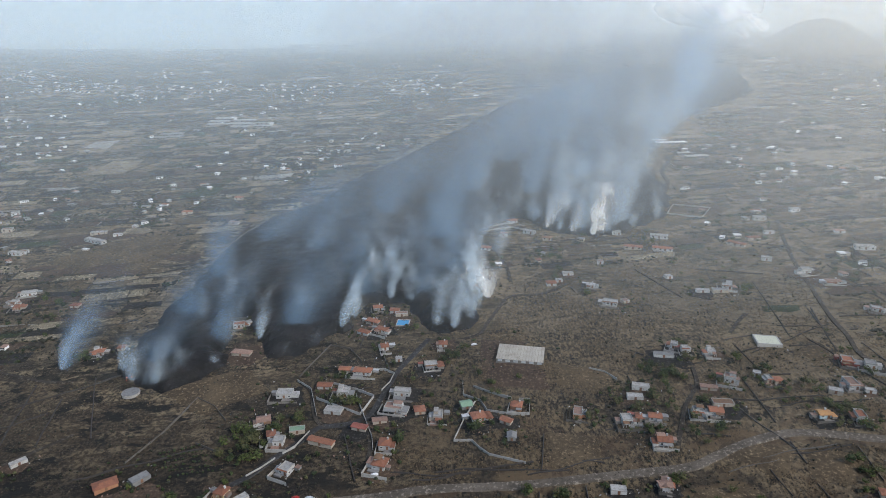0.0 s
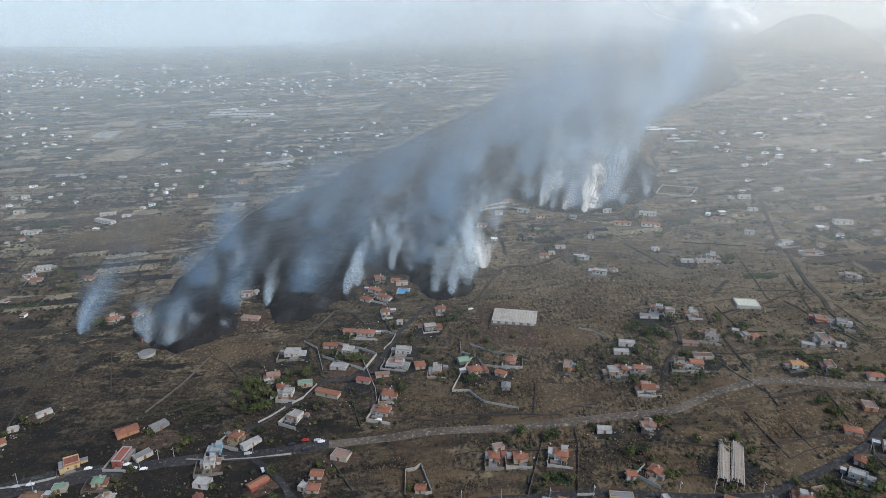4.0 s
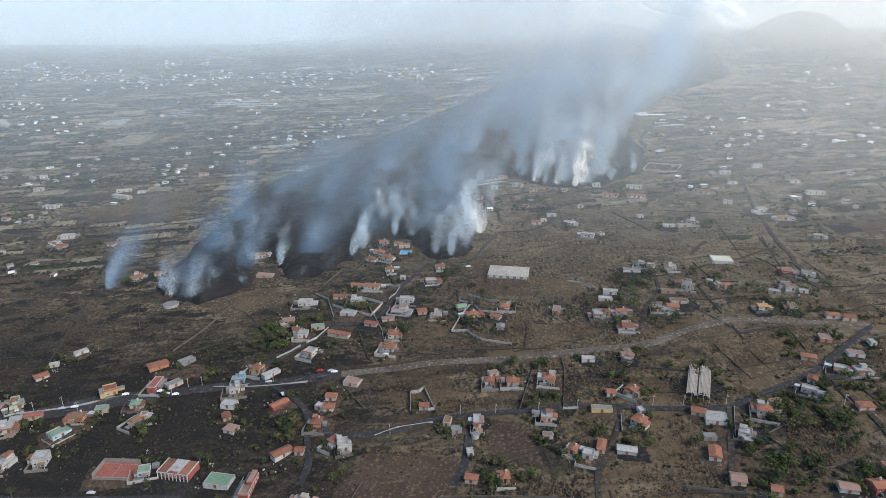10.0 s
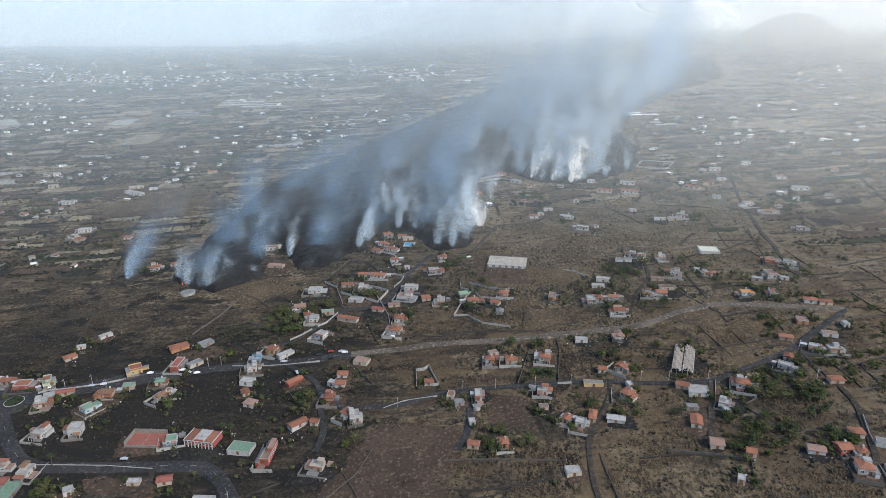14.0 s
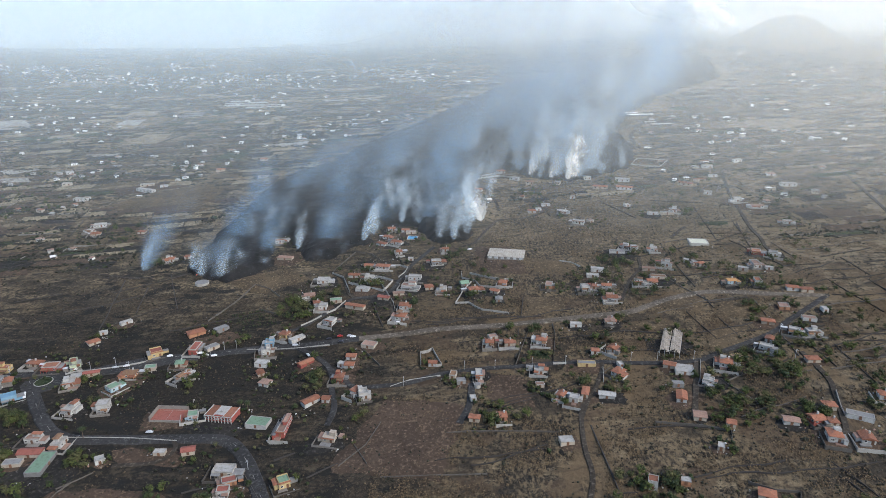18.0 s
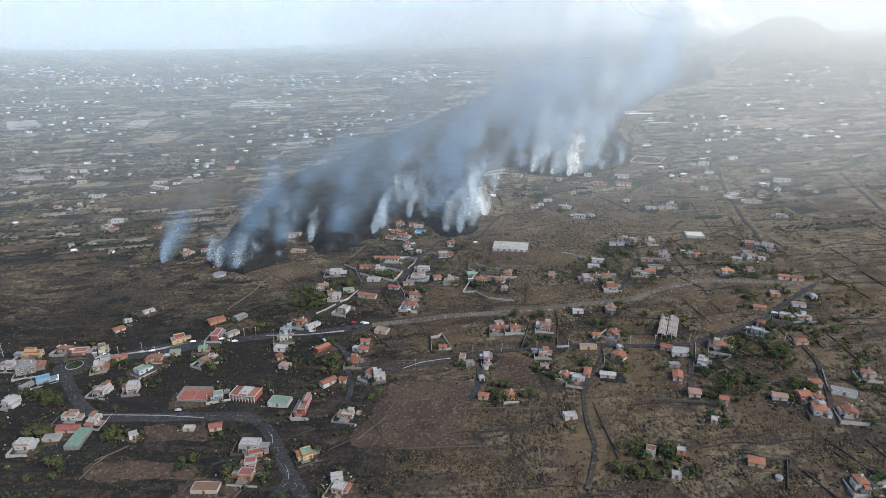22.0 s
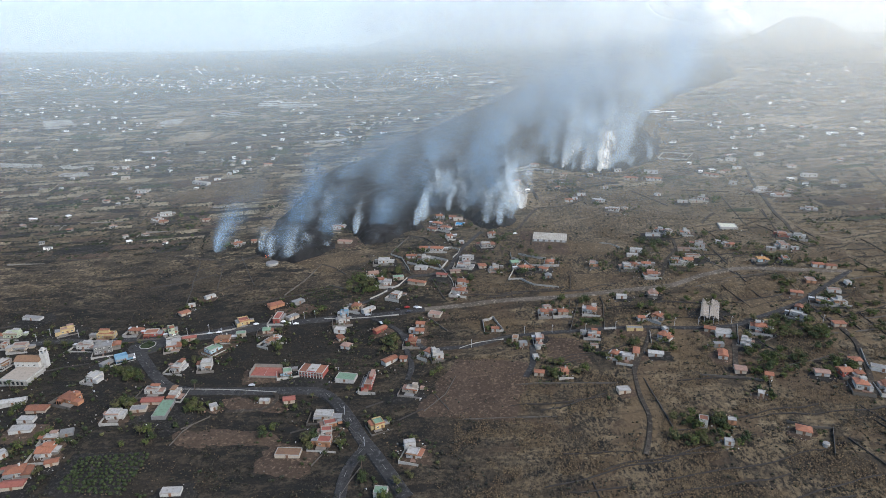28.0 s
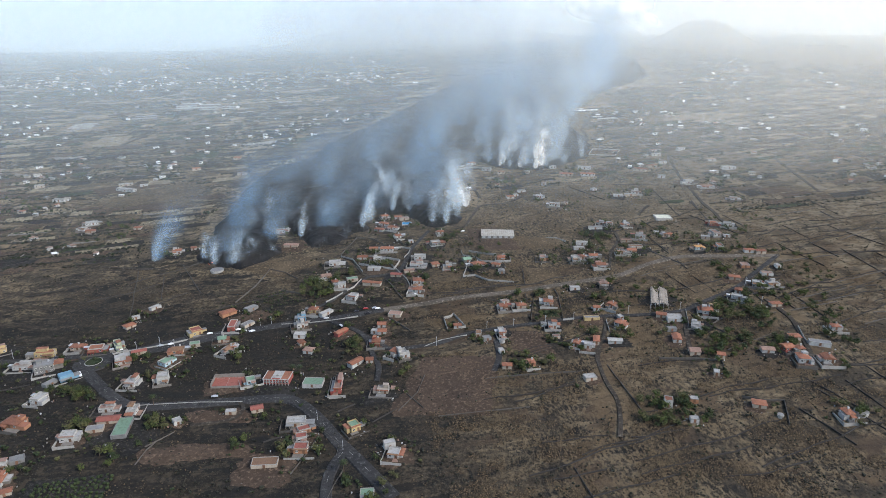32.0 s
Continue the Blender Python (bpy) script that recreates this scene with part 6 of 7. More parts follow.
# ---------------------------------------------------------------- houses on the hillside
house(-257.5, 447.9, 8, 11.7, 6.6, 3, "hip", "W", "T")
house(-242.5, 453.6, 5, 5.2, 5.3, 2.3, "hip", "C", "T")
house(-245.0, 325.2, 49, 9.3, 4, 2.3, "flat", "W", "w")
house(-181.3, 304.6, 35, 12.5, 7.3, 2.3, "hip", "O", "T")
house(-255.7, 309.7, 22, 6.1, 4, 2.3, "flat", "W", "w")
house(-256.4, 295.6, 47, 8.1, 5.9, 2.3, "hip", "C", "T")
house(-200.7, 276.7, 31, 11.6, 7.9, 3.9, "flat", "Y", "r")
house(-173.3, 281.0, -2, 8.0, 13.2, 3.9, "flat", "R", "r")
house(-162.2, 283.0, 51, 10.1, 5.3, 2.3, "flat", "C", "g")
house(-163.4, 309.2, 49, 10.6, 5.9, 2.3, "flat", "G", "g")
house(-178.0, 262.4, 9, 8.4, 5.9, 2.5, "hip", "C", "n")
house(-170.2, 248.1, -26, 5.7, 9.9, 2.5, "gable", "W", "b")
house(-167.6, 250.4, 9, 5.7, 5.3, 2.8, "flat", "W", "w")
house(-207.5, 250.1, 4, 11.6, 6.6, 3, "gable", "O", "b")
house(-197.3, 258.3, 11, 7.3, 5.3, 2.3, "flat", "C", "n")
house(-212.2, 234.5, 57, 11.4, 7.3, 2.8, "flat", "L", "n")
house(-207.9, 212.3, 8, 10.5, 7.3, 5, "flat", "W", "w")
house(-255.6, 265.8, 25, 7.2, 7.9, 3.9, "flat", "V", "g")
house(-244.8, 248.7, 25, 6.9, 6.6, 2.3, "flat", "W", "w")
house(-235.9, 252.3, 20, 10.1, 4, 2.3, "gable", "C", "r")
house(-148.0, 204.5, 16, 8.8, 6.6, 2.8, "flat", "L", "n")
house(-104.8, 196.4, -10, 13.6, 9.2, 2.3, "flat", "W", "n")
house(-87.6, 191.1, -4, 7.2, 17.2, 3.3, "flat", "R", "t")
house(-111.0, 296.5, -19, 9.1, 6.6, 3, "hip", "Y", "T")
house(-100.7, 290.6, 46, 12.2, 4.6, 2.3, "flat", "W", "w")
house(-119.8, 285.8, 7, 9.5, 7.9, 2.8, "flat", "B", "w")
house(-119.9, 274.8, 11, 8.8, 6.6, 3.3, "flat", "W", "w")
house(-119.2, 260.6, -9, 8.8, 6.6, 2.3, "flat", "W", "w")
house(-110.8, 237.2, -21, 7.1, 5.9, 2.3, "hip", "W", "t")
house(-117.1, 248.3, 30, 4.5, 5.3, 2.3, "gable", "C", "T")
house(-87.7, 258.2, 47, 11.1, 4.6, 2.3, "gable", "R", "T")
house(-76.4, 215.5, 44, 11.1, 5.3, 2.3, "gable", "W", "T")
house(-66.3, 216.1, -5, 4.7, 4.6, 2.3, "gable", "W", "T")
house(-61.0, 239.0, -5, 8.6, 7.3, 3, "hip", "R", "T")
house(-42.8, 218.3, 14, 8.8, 7.3, 3.9, "flat", "W", "w")
house(-47.8, 222.5, -33, 6.6, 6.6, 3, "hip", "W", "T")
house(-56.2, 262.7, -5, 6.3, 5.3, 2.3, "gable", "W", "T")
house(-61.5, 254.3, -20, 5.8, 4.6, 2.3, "flat", "W", "w")
house(-56.1, 252.5, -5, 6.1, 5.3, 2.3, "gable", "W", "T")
house(-45.0, 276.9, -18, 10.1, 7.9, 2.3, "flat", "C", "t")
house(-78.7, 312.8, -24, 9.7, 7.3, 3.3, "flat", "W", "w")
house(1.5, 247.6, -6, 5.3, 4, 2.3, "gable", "W", "T")
house(-24.3, 313.8, -15, 11.4, 7.9, 3, "hip", "W", "T")
house(15.3, 232.3, -12, 4.2, 6.6, 2.8, "flat", "C", "b")
house(32.1, 230.3, -1, 6.5, 8.6, 3.3, "flat", "W", "w")
house(27.4, 206.1, 8, 3.6, 5, 2.3, "flat", "W", "w")
house(20.2, 225.0, 8, 5.9, 5, 2.3, "flat", "G", "g")
house(41.5, 268.6, -2, 8.2, 5.9, 2.5, "hip", "W", "T")
house(44.2, 276.3, 16, 6.3, 4.6, 2.3, "flat", "C", "t")
house(54.8, 266.7, -2, 8.5, 5.9, 2.5, "hip", "C", "T")
house(78.0, 267.0, -12, 10.4, 7.3, 3, "hip", "W", "T")
house(71.5, 230.8, -11, 9.5, 5.3, 2.8, "flat", "W", "w")
house(69.9, 215.2, -0, 5.4, 4, 2.3, "flat", "C", "t")
house(81.6, 203.1, -31, 6.4, 5.9, 2.5, "gable", "W", "T")
house(88.7, 199.0, -21, 8.5, 5.9, 2.8, "flat", "W", "w")
house(96.6, 204.4, -17, 3.9, 9.2, 2.5, "hip", "C", "T")
house(108.9, 200.3, -14, 9.6, 4.6, 2.3, "gable", "W", "w")
house(103.3, 235.2, -5, 11.7, 4.6, 2.3, "flat", "Y", "g")
house(105.6, 285.8, -6, 8.3, 5, 2.3, "flat", "W", "w")
house(130.2, 287.0, 4, 6.8, 5.3, 2.3, "gable", "C", "t")
house(111.8, 249.4, -6, 4.8, 4.6, 2.3, "gable", "W", "T")
house(124.4, 250.9, -43, 8.6, 5.9, 2.5, "gable", "W", "T")
house(121.4, 223.3, -45, 9.1, 7.9, 2.5, "hip", "W", "T")
house(124.7, 231.9, 11, 3.5, 5, 2.3, "flat", "W", "w")
house(27.5, 186.5, -12, 6.2, 4, 2.3, "hip", "C", "T")
house(44.2, 186.4, 2, 6.4, 5.9, 2.5, "hip", "Y", "T")
house(155.2, 227.4, -25, 7.2, 5.3, 2.3, "gable", "C", "T")
house(162.5, 221.3, -12, 11.4, 9.9, 2.3, "flat", "W", "w")
house(190.3, 225.4, -20, 10.9, 8.6, 3, "hip", "W", "T")
house(199.7, 231.3, 15, 7.2, 5.3, 2.3, "flat", "Y", "t")
house(172.6, 207.3, -27, 9.5, 5.9, 2.8, "flat", "W", "w")
house(171.6, 201.6, -6, 4.3, 4, 2.3, "flat", "W", "w")
house(153.8, 206.7, -6, 6.7, 4, 2.3, "flat", "G", "g")
house(151.8, 193.8, -17, 5.6, 9.2, 2.3, "gable", "W", "T")
house(155.8, 175.2, -12, 6.7, 6.6, 2.3, "gable", "C", "t")
house(223.0, 241.1, -35, 12.0, 5.3, 2.8, "flat", "W", "w")
house(229.7, 250.8, -37, 4.9, 5.3, 2.3, "gable", "W", "T")
house(239.0, 274.0, -20, 8.5, 5.3, 2.3, "hip", "C", "T")
house(260.1, 295.2, -14, 7.0, 7.9, 2.3, "flat", "O", "t")
house(251.2, 260.4, -29, 10.6, 5.3, 2.8, "flat", "W", "w")
house(261.5, 257.6, -3, 11.0, 5.9, 2.8, "flat", "W", "w")
house(269.1, 276.2, -14, 9.4, 5.3, 2.3, "flat", "W", "t")
house(245.0, 224.7, -3, 8.1, 5.3, 2.3, "hip", "C", "T")
house(280.3, 323.4, -13, 8.5, 5.3, 2.3, "hip", "W", "T")
house(289.1, 319.6, -8, 8.7, 5.3, 2.3, "hip", "C", "T")
house(286.1, 288.0, -3, 3.7, 5.3, 2.8, "flat", "W", "w")
house(170.4, 166.5, -21, 4.6, 4.6, 2.3, "gable", "C", "T")
house(158.1, 149.0, -24, 3.5, 5, 2.3, "flat", "C", "w")
house(166.7, 114.0, -23, 7.6, 5.9, 2.3, "hip", "C", "T")
house(202.4, 165.1, -14, 8.1, 5.3, 2.3, "gable", "W", "t")
house(216.3, 165.3, 7, 9.8, 6.6, 2.5, "gable", "R", "T")
house(223.6, 162.0, -4, 6.9, 5.3, 2.5, "hip", "C", "T")
house(218.2, 150.6, -15, 10.2, 7.9, 3.5, "hip", "W", "T")
house(241.4, 166.7, -26, 13.5, 5.3, 2.3, "flat", "W", "g")
house(234.0, 148.1, -11, 10.0, 7.3, 2.5, "gable", "W", "T")
house(265.8, 185.3, -14, 8.0, 5.9, 2.5, "hip", "W", "T")
house(229.5, 176.7, -9, 6.9, 5.3, 2.3, "hip", "C", "T")
house(131.8, 126.4, -16, 4.8, 4, 2.3, "flat", "O", "w")
house(114.9, 125.4, -20, 4.9, 5.3, 5, "flat", "W", "T")
house(123.5, 108.8, -14, 4.9, 4, 2.3, "flat", "W", "w")
house(210.2, 96.1, -4, 7.1, 6.6, 3, "hip", "W", "T")
house(77.7, 161.7, 6, 7.7, 5.9, 2.3, "flat", "C", "w")
house(-57.8, 178.0, -12, 11.0, 5.9, 2.8, "flat", "C", "C")
house(-76.9, 142.6, 27, 8.8, 6.6, 3.9, "flat", "Y", "n")
house(-53.5, 113.4, -16, 9.6, 6.6, 2.8, "flat", "W", "w")
house(-56.0, 121.2, 13, 6.7, 4, 3.9, "flat", "W", "w")
house(-112.7, 154.4, -2, 17.0, 7.3, 2.8, "flat", "C", "w")
house(-107.2, 145.5, 21, 11.3, 5.3, 2.8, "flat", "O", "r")
house(-108.0, 137.6, 7, 9.5, 5.3, 3.3, "flat", "W", "r")
house(-107.4, 127.6, -5, 11.7, 6.6, 3.3, "flat", "O", "r")
house(-126.9, 118.2, -2, 14.6, 7.3, 2.3, "flat", "C", "b")
house(-139.1, 171.7, 14, 7.3, 5, 2.3, "gable", "C", "r")
house(-186.3, 162.9, 31, 5.0, 5, 2.8, "flat", "W", "w")
house(-155.1, 170.3, 1, 6.7, 4, 2.3, "flat", "C", "w")
house(-367.1, 225.2, 76, 10.9, 6.6, 3.9, "flat", "W", "w")
house(-368.3, 249.5, 8, 15.0, 6.6, 3.9, "flat", "C", "t")
house(-387.3, 269.5, -2, 18.0, 6.6, 3.9, "flat", "V", "w")
house(-383.4, 253.9, 3, 6.1, 5.3, 2.8, "flat", "C", "T")
house(-344.5, 273.6, 29, 14.7, 6.6, 3.3, "flat", "Y", "t")
house(-306.0, 262.1, 0, 19.6, 6.6, 3.3, "flat", "Y", "T")
house(-269.5, 261.9, 6, 14.8, 7.9, 3.3, "flat", "R", "T")
house(-286.2, 268.2, -5, 10.5, 5.9, 2.5, "hip", "C", "T")
house(-253.4, 260.9, 31, 6.3, 6.6, 3.9, "flat", "V", "g")
house(-297.0, 239.4, 19, 18.0, 9.2, 5.7, "flat", "G", "g")
house(-315.2, 245.8, -5, 16.4, 5.3, 3.3, "flat", "W", "t")
house(-276.2, 224.1, 35, 12.7, 6.6, 3.9, "flat", "B", "B")
house(-284.6, 218.8, 61, 9.5, 4.6, 2.3, "flat", "G", "g")
house(-283.2, 199.5, -18, 9.7, 9.2, 3.3, "flat", "W", "w")
house(-286.5, 174.1, -19, 16.5, 8.6, 3, "hip", "O", "T")
house(-302.5, 163.4, 2, 12.6, 6.6, 2.3, "gable", "C", "T")
house(-325.8, 174.0, 18, 15.2, 5.3, 2.3, "gable", "W", "w")
house(-303.2, 152.7, 0, 10.3, 5.3, 2.3, "flat", "W", "w")
house(-300.3, 142.8, 6, 13.6, 6.6, 2.3, "flat", "W", "w")
house(-275.2, 132.1, 7, 10.9, 5.3, 2.8, "flat", "W", "w")
house(-268.2, 136.9, 21, 7.5, 5.9, 2.3, "flat", "G", "g")
house(-246.5, 153.2, 2, 12.2, 6.6, 3.9, "flat", "W", "w")
house(-271.6, 120.1, 5, 12.6, 7.9, 3, "gable", "W", "T")
house(-262.7, 110.7, 21, 6.7, 4, 2.3, "gable", "C", "T")
house(-280.2, 104.4, 15, 13.9, 7.9, 3, "hip", "W", "T")
house(-275.0, 94.0, 9, 11.7, 5.9, 2.3, "gable", "C", "r")
house(-298.4, 120.2, 51, 4.6, 5.9, 2.8, "flat", "W", "w")
house(-183.5, 87.3, 4, 10.8, 5.3, 2.3, "flat", "W", "w")
house(-217.0, 177.2, 88, 12.3, 5.9, 2.8, "flat", "W", "w")
house(-228.5, 168.2, 3, 12.7, 5.9, 2.3, "gable", "C", "r")
house(-217.5, 159.4, 93, 19.3, 8.6, 2.3, "flat", "G", "n")
house(-233.7, 159.7, 7, 9.8, 5.3, 2.3, "flat", "C", "g")
house(-233.6, 180.5, -0, 13.8, 5.3, 2.8, "flat", "W", "t")
house(-227.7, 210.6, -9, 9.7, 9.2, 3.3, "flat", "W", "w")
house(-245.6, 241.3, 20, 10.8, 8.6, 2.8, "flat", "W", "w")
house(-388.0, 298.2, -11, 17.0, 5.3, 2.3, "flat", "W", "g")
house(-69.2, 83.6, -4, 7.3, 5.9, 2.3, "flat", "W", "n")
house(-96.9, 385.4, 1, 15.8, 7.9, 2.8, "flat", "W", "w")
house(-104.0, 357.5, 18, 12.3, 6.6, 2.5, "gable", "W", "t")
house(-88.9, 337.0, -3, 9.5, 6.6, 3.3, "flat", "W", "w")
house(-95.2, 342.6, 17, 7.5, 5.9, 3, "hip", "W", "T")
house(-62.6, 335.2, -19, 16.1, 4.6, 2.3, "gable", "C", "T")
house(-80.1, 347.3, 12, 9.7, 5.3, 2.3, "flat", "C", "n")
house(-23.0, 330.5, -4, 10.2, 7.3, 3, "hip", "W", "T")
house(-40.6, 347.0, -17, 9.2, 4.6, 2.3, "gable", "C", "r")
house(-28.7, 352.9, 10, 8.9, 4, 2.3, "gable", "C", "t")
house(-56.5, 384.1, -4, 11.6, 7.9, 3.3, "flat", "W", "w")
house(-70.7, 392.6, -4, 9.5, 5.3, 2.3, "gable", "W", "T")
house(-59.7, 411.4, -4, 7.8, 5.3, 2.3, "gable", "C", "T")
house(-46.6, 408.3, -8, 18.2, 6.6, 2.5, "hip", "W", "T")
house(-60.1, 365.4, -12, 11.4, 6.6, 2.3, "flat", "W", "w")
house(-16.3, 381.3, -6, 16.1, 5.9, 3.3, "flat", "W", "w")
house(-20.7, 365.3, -12, 17.1, 7.3, 2.8, "flat", "W", "t")
house(-3.8, 361.7, 11, 6.6, 6.6, 2.3, "hip", "C", "T")
house(8.2, 355.5, -4, 8.6, 8.6, 2.8, "flat", "C", "w")
house(1.8, 412.6, 11, 13.0, 6.6, 2.8, "flat", "W", "w")
house(10.0, 440.1, 1, 8.5, 5.9, 2.5, "hip", "W", "T")
house(-34.1, 439.9, 13, 7.7, 6.6, 2.5, "hip", "W", "T")
house(-48.7, 479.6, -19, 11.1, 5.9, 2.5, "hip", "W", "T")
house(-38.7, 465.4, -24, 13.3, 5.9, 2.5, "hip", "W", "T")
house(-52.6, 462.7, -30, 10.0, 5.3, 2.3, "hip", "W", "T")
house(-45.9, 501.9, 10, 10.9, 5.9, 2.5, "hip", "W", "T")
house(-31.1, 496.0, -5, 7.6, 5.3, 2.3, "hip", "W", "T")
house(-24.9, 489.4, 6, 10.2, 4.6, 2.8, "flat", "C", "t")
house(-142.9, 439.5, -10, 14.4, 5.9, 2.3, "hip", "C", "t")
house(-158.3, 482.8, 11, 13.5, 6.6, 2.8, "flat", "W", "T")
house(-150.3, 485.4, 42, 5.0, 5.3, 2.8, "flat", "W", "w")
house(-21.9, 422.4, 4, 4.9, 5, 2.3, "flat", "W", "w")
house(58.9, 361.3, -13, 8.3, 6.6, 2.5, "hip", "O", "T")
house(33.4, 352.3, 16, 12.6, 7.3, 2.5, "hip", "W", "T")
house(50.8, 346.9, -32, 7.0, 4.6, 2.3, "gable", "C", "T")
house(52.9, 332.2, -4, 5.0, 5.3, 2.3, "gable", "G", "g")
house(26.0, 364.9, 16, 6.8, 6.6, 2.3, "gable", "G", "n")
house(95.4, 351.2, -13, 7.9, 9.2, 2.8, "flat", "O", "t")
house(123.2, 342.2, 2, 9.2, 6.6, 3.3, "flat", "W", "w")
house(131.1, 343.5, -17, 5.3, 5.3, 2.5, "hip", "C", "T")
house(140.6, 343.1, -8, 10.9, 5.3, 2.5, "gable", "W", "T")
house(140.0, 374.1, -12, 10.9, 4.6, 3.3, "flat", "W", "w")
house(134.0, 364.6, -5, 10.1, 5, 2.3, "flat", "W", "w")
house(139.8, 321.3, -4, 11.9, 6.6, 3, "gable", "W", "T")
house(131.2, 287.9, -15, 6.2, 7.9, 2.5, "gable", "W", "t")
house(176.3, 422.5, -25, 6.9, 5.3, 3.3, "flat", "W", "w")
house(181.7, 415.7, -5, 7.3, 5.3, 3.9, "flat", "W", "w")
house(165.8, 410.8, -12, 13.6, 4.6, 2.3, "flat", "W", "g")
house(198.5, 411.9, -5, 8.7, 5.3, 2.8, "flat", "W", "w")
house(198.9, 378.0, -23, 10.2, 5.9, 3.9, "flat", "W", "t")
house(218.5, 383.3, -20, 4.7, 4.6, 2.3, "flat", "W", "w")
house(222.8, 376.3, 3, 5.5, 5.9, 2.8, "flat", "C", "w")
house(228.0, 374.4, 3, 5.2, 5.3, 2.3, "hip", "C", "T")
house(182.4, 370.0, -12, 9.9, 4, 2.3, "gable", "C", "t")
house(167.3, 346.2, -12, 9.1, 5.9, 2.8, "flat", "W", "w")
house(178.0, 345.7, -7, 11.7, 5.9, 2.5, "gable", "W", "T")
house(185.2, 353.7, -5, 12.7, 5.9, 2.3, "flat", "C", "b")
house(238.7, 338.7, 3, 10.2, 5.9, 2.5, "gable", "L", "O")
house(258.0, 334.9, -10, 7.5, 8.6, 3.9, "flat", "W", "T")
house(271.0, 368.2, -2, 9.6, 10.6, 3.3, "flat", "W", "t")
house(282.7, 393.9, -18, 10.6, 7.9, 3.3, "flat", "R", "T")
house(295.3, 389.0, -22, 10.0, 6.6, 3.3, "flat", "W", "g")
house(279.0, 360.6, -18, 6.4, 4, 2.3, "flat", "W", "w")
house(258.2, 361.4, -25, 8.0, 5, 2.3, "flat", "C", "w")
house(344.6, 465.7, -17, 11.4, 5.3, 2.8, "flat", "W", "w")
house(146.5, 493.1, -19, 17.1, 6.6, 2.8, "flat", "W", "w")
house(158.6, 494.4, 25, 5.7, 5.3, 2.3, "flat", "C", "t")
house(136.8, 525.7, -18, 10.1, 5.3, 2.5, "gable", "W", "w")
house(103.8, 533.3, 2, 8.4, 5.9, 2.3, "hip", "W", "T")
house(111.5, 538.6, 6, 5.6, 4.6, 2.3, "flat", "W", "w")
house(121.4, 551.6, 1, 9.2, 5, 2.3, "flat", "W", "w")
house(192.8, 604.2, -16, 16.9, 6.6, 2.5, "hip", "C", "T")
house(219.3, 597.2, -15, 18.1, 6.6, 2.5, "hip", "W", "T")
house(224.7, 627.9, -16, 17.3, 6.6, 2.8, "flat", "W", "w")
house(185.3, 642.3, -7, 9.0, 5.3, 2.8, "flat", "W", "w")
house(248.7, 513.2, -16, 11.4, 6.6, 2.8, "flat", "W", "w")
house(226.0, 506.9, -5, 10.9, 4.6, 2.3, "flat", "W", "w")
house(240.2, 506.3, -1, 13.4, 5, 2.3, "flat", "C", "g")
house(291.4, 602.3, -42, 16.6, 6.6, 2.5, "hip", "C", "T")
house(304.5, 565.8, -22, 8.9, 5.3, 2.8, "flat", "W", "w")
house(324.7, 536.9, 10, 14.0, 5.3, 3.9, "flat", "W", "w")
house(337.3, 514.8, -8, 18.0, 5.3, 2.5, "hip", "W", "t")
house(402.4, 583.0, -9, 17.3, 6.6, 2.8, "flat", "W", "w")
house(401.0, 623.9, -5, 9.5, 5.3, 2.3, "hip", "W", "t")
house(333.8, 628.2, 3, 9.7, 5.3, 2.3, "flat", "W", "w")
house(312.8, 614.9, 7, 12.8, 5.3, 2.3, "hip", "C", "T")
house(340.7, 666.5, -6, 12.4, 5.9, 2.8, "flat", "W", "w")
house(386.4, 686.7, 12, 11.0, 5.3, 2.8, "flat", "W", "w")
house(206.6, 536.4, 16, 6.1, 5.3, 2.3, "flat", "W", "w")
house(154.7, 573.3, -6, 5.7, 5.3, 2.3, "flat", "W", "t")
house(19.0, 631.9, -23, 10.0, 5.9, 3.9, "flat", "W", "w")
house(50.2, 617.7, -15, 9.2, 5.9, 2.5, "hip", "W", "T")
house(36.6, 566.6, -16, 14.0, 6.6, 2.8, "flat", "C", "t")
house(41.3, 537.3, -6, 17.0, 6.6, 3.3, "flat", "C", "w")
house(82.2, 689.3, 12, 10.3, 6.6, 2.5, "hip", "W", "T")
house(70.2, 651.6, -7, 8.2, 5.9, 2.8, "flat", "W", "T")
house(97.2, 655.1, -29, 12.2, 5.9, 2.8, "flat", "W", "w")
house(-380.0, 557.0, 17, 19.0, 7.9, 2.8, "flat", "W", "w")
house(-373.0, 529.7, 14, 10.1, 7.3, 2.5, "hip", "C", "T")
house(-382.8, 539.3, -10, 9.7, 5.9, 2.8, "flat", "W", "w")
house(-381.7, 683.1, -25, 28.1, 6.6, 3.3, "flat", "W", "w")
house(-390.3, 708.0, 17, 17.9, 5.3, 2.8, "flat", "C", "w")
house(-364.9, 700.8, 15, 9.6, 5.9, 2.3, "flat", "W", "w")
house(-455.1, 656.5, -10, 15.6, 6.6, 2.8, "flat", "W", "w")
house(-447.4, 659.2, -5, 6.6, 5.9, 2.8, "flat", "W", "t")
house(-320.4, 529.0, -4, 7.5, 5.9, 2.3, "hip", "C", "T")
house(-238.3, 724.6, -15, 12.7, 5.9, 2.3, "flat", "C", "t")
house(-310.5, 768.3, 13, 11.9, 6.6, 2.3, "hip", "C", "T")
house(-356.2, 725.8, -6, 5.0, 5.3, 2.8, "flat", "W", "w")
house(-260.4, 815.2, 4, 10.9, 5.9, 2.5, "hip", "C", "T")
house(113.4, 636.2, -7, 9.1, 6.6, 2.5, "hip", "C", "b")
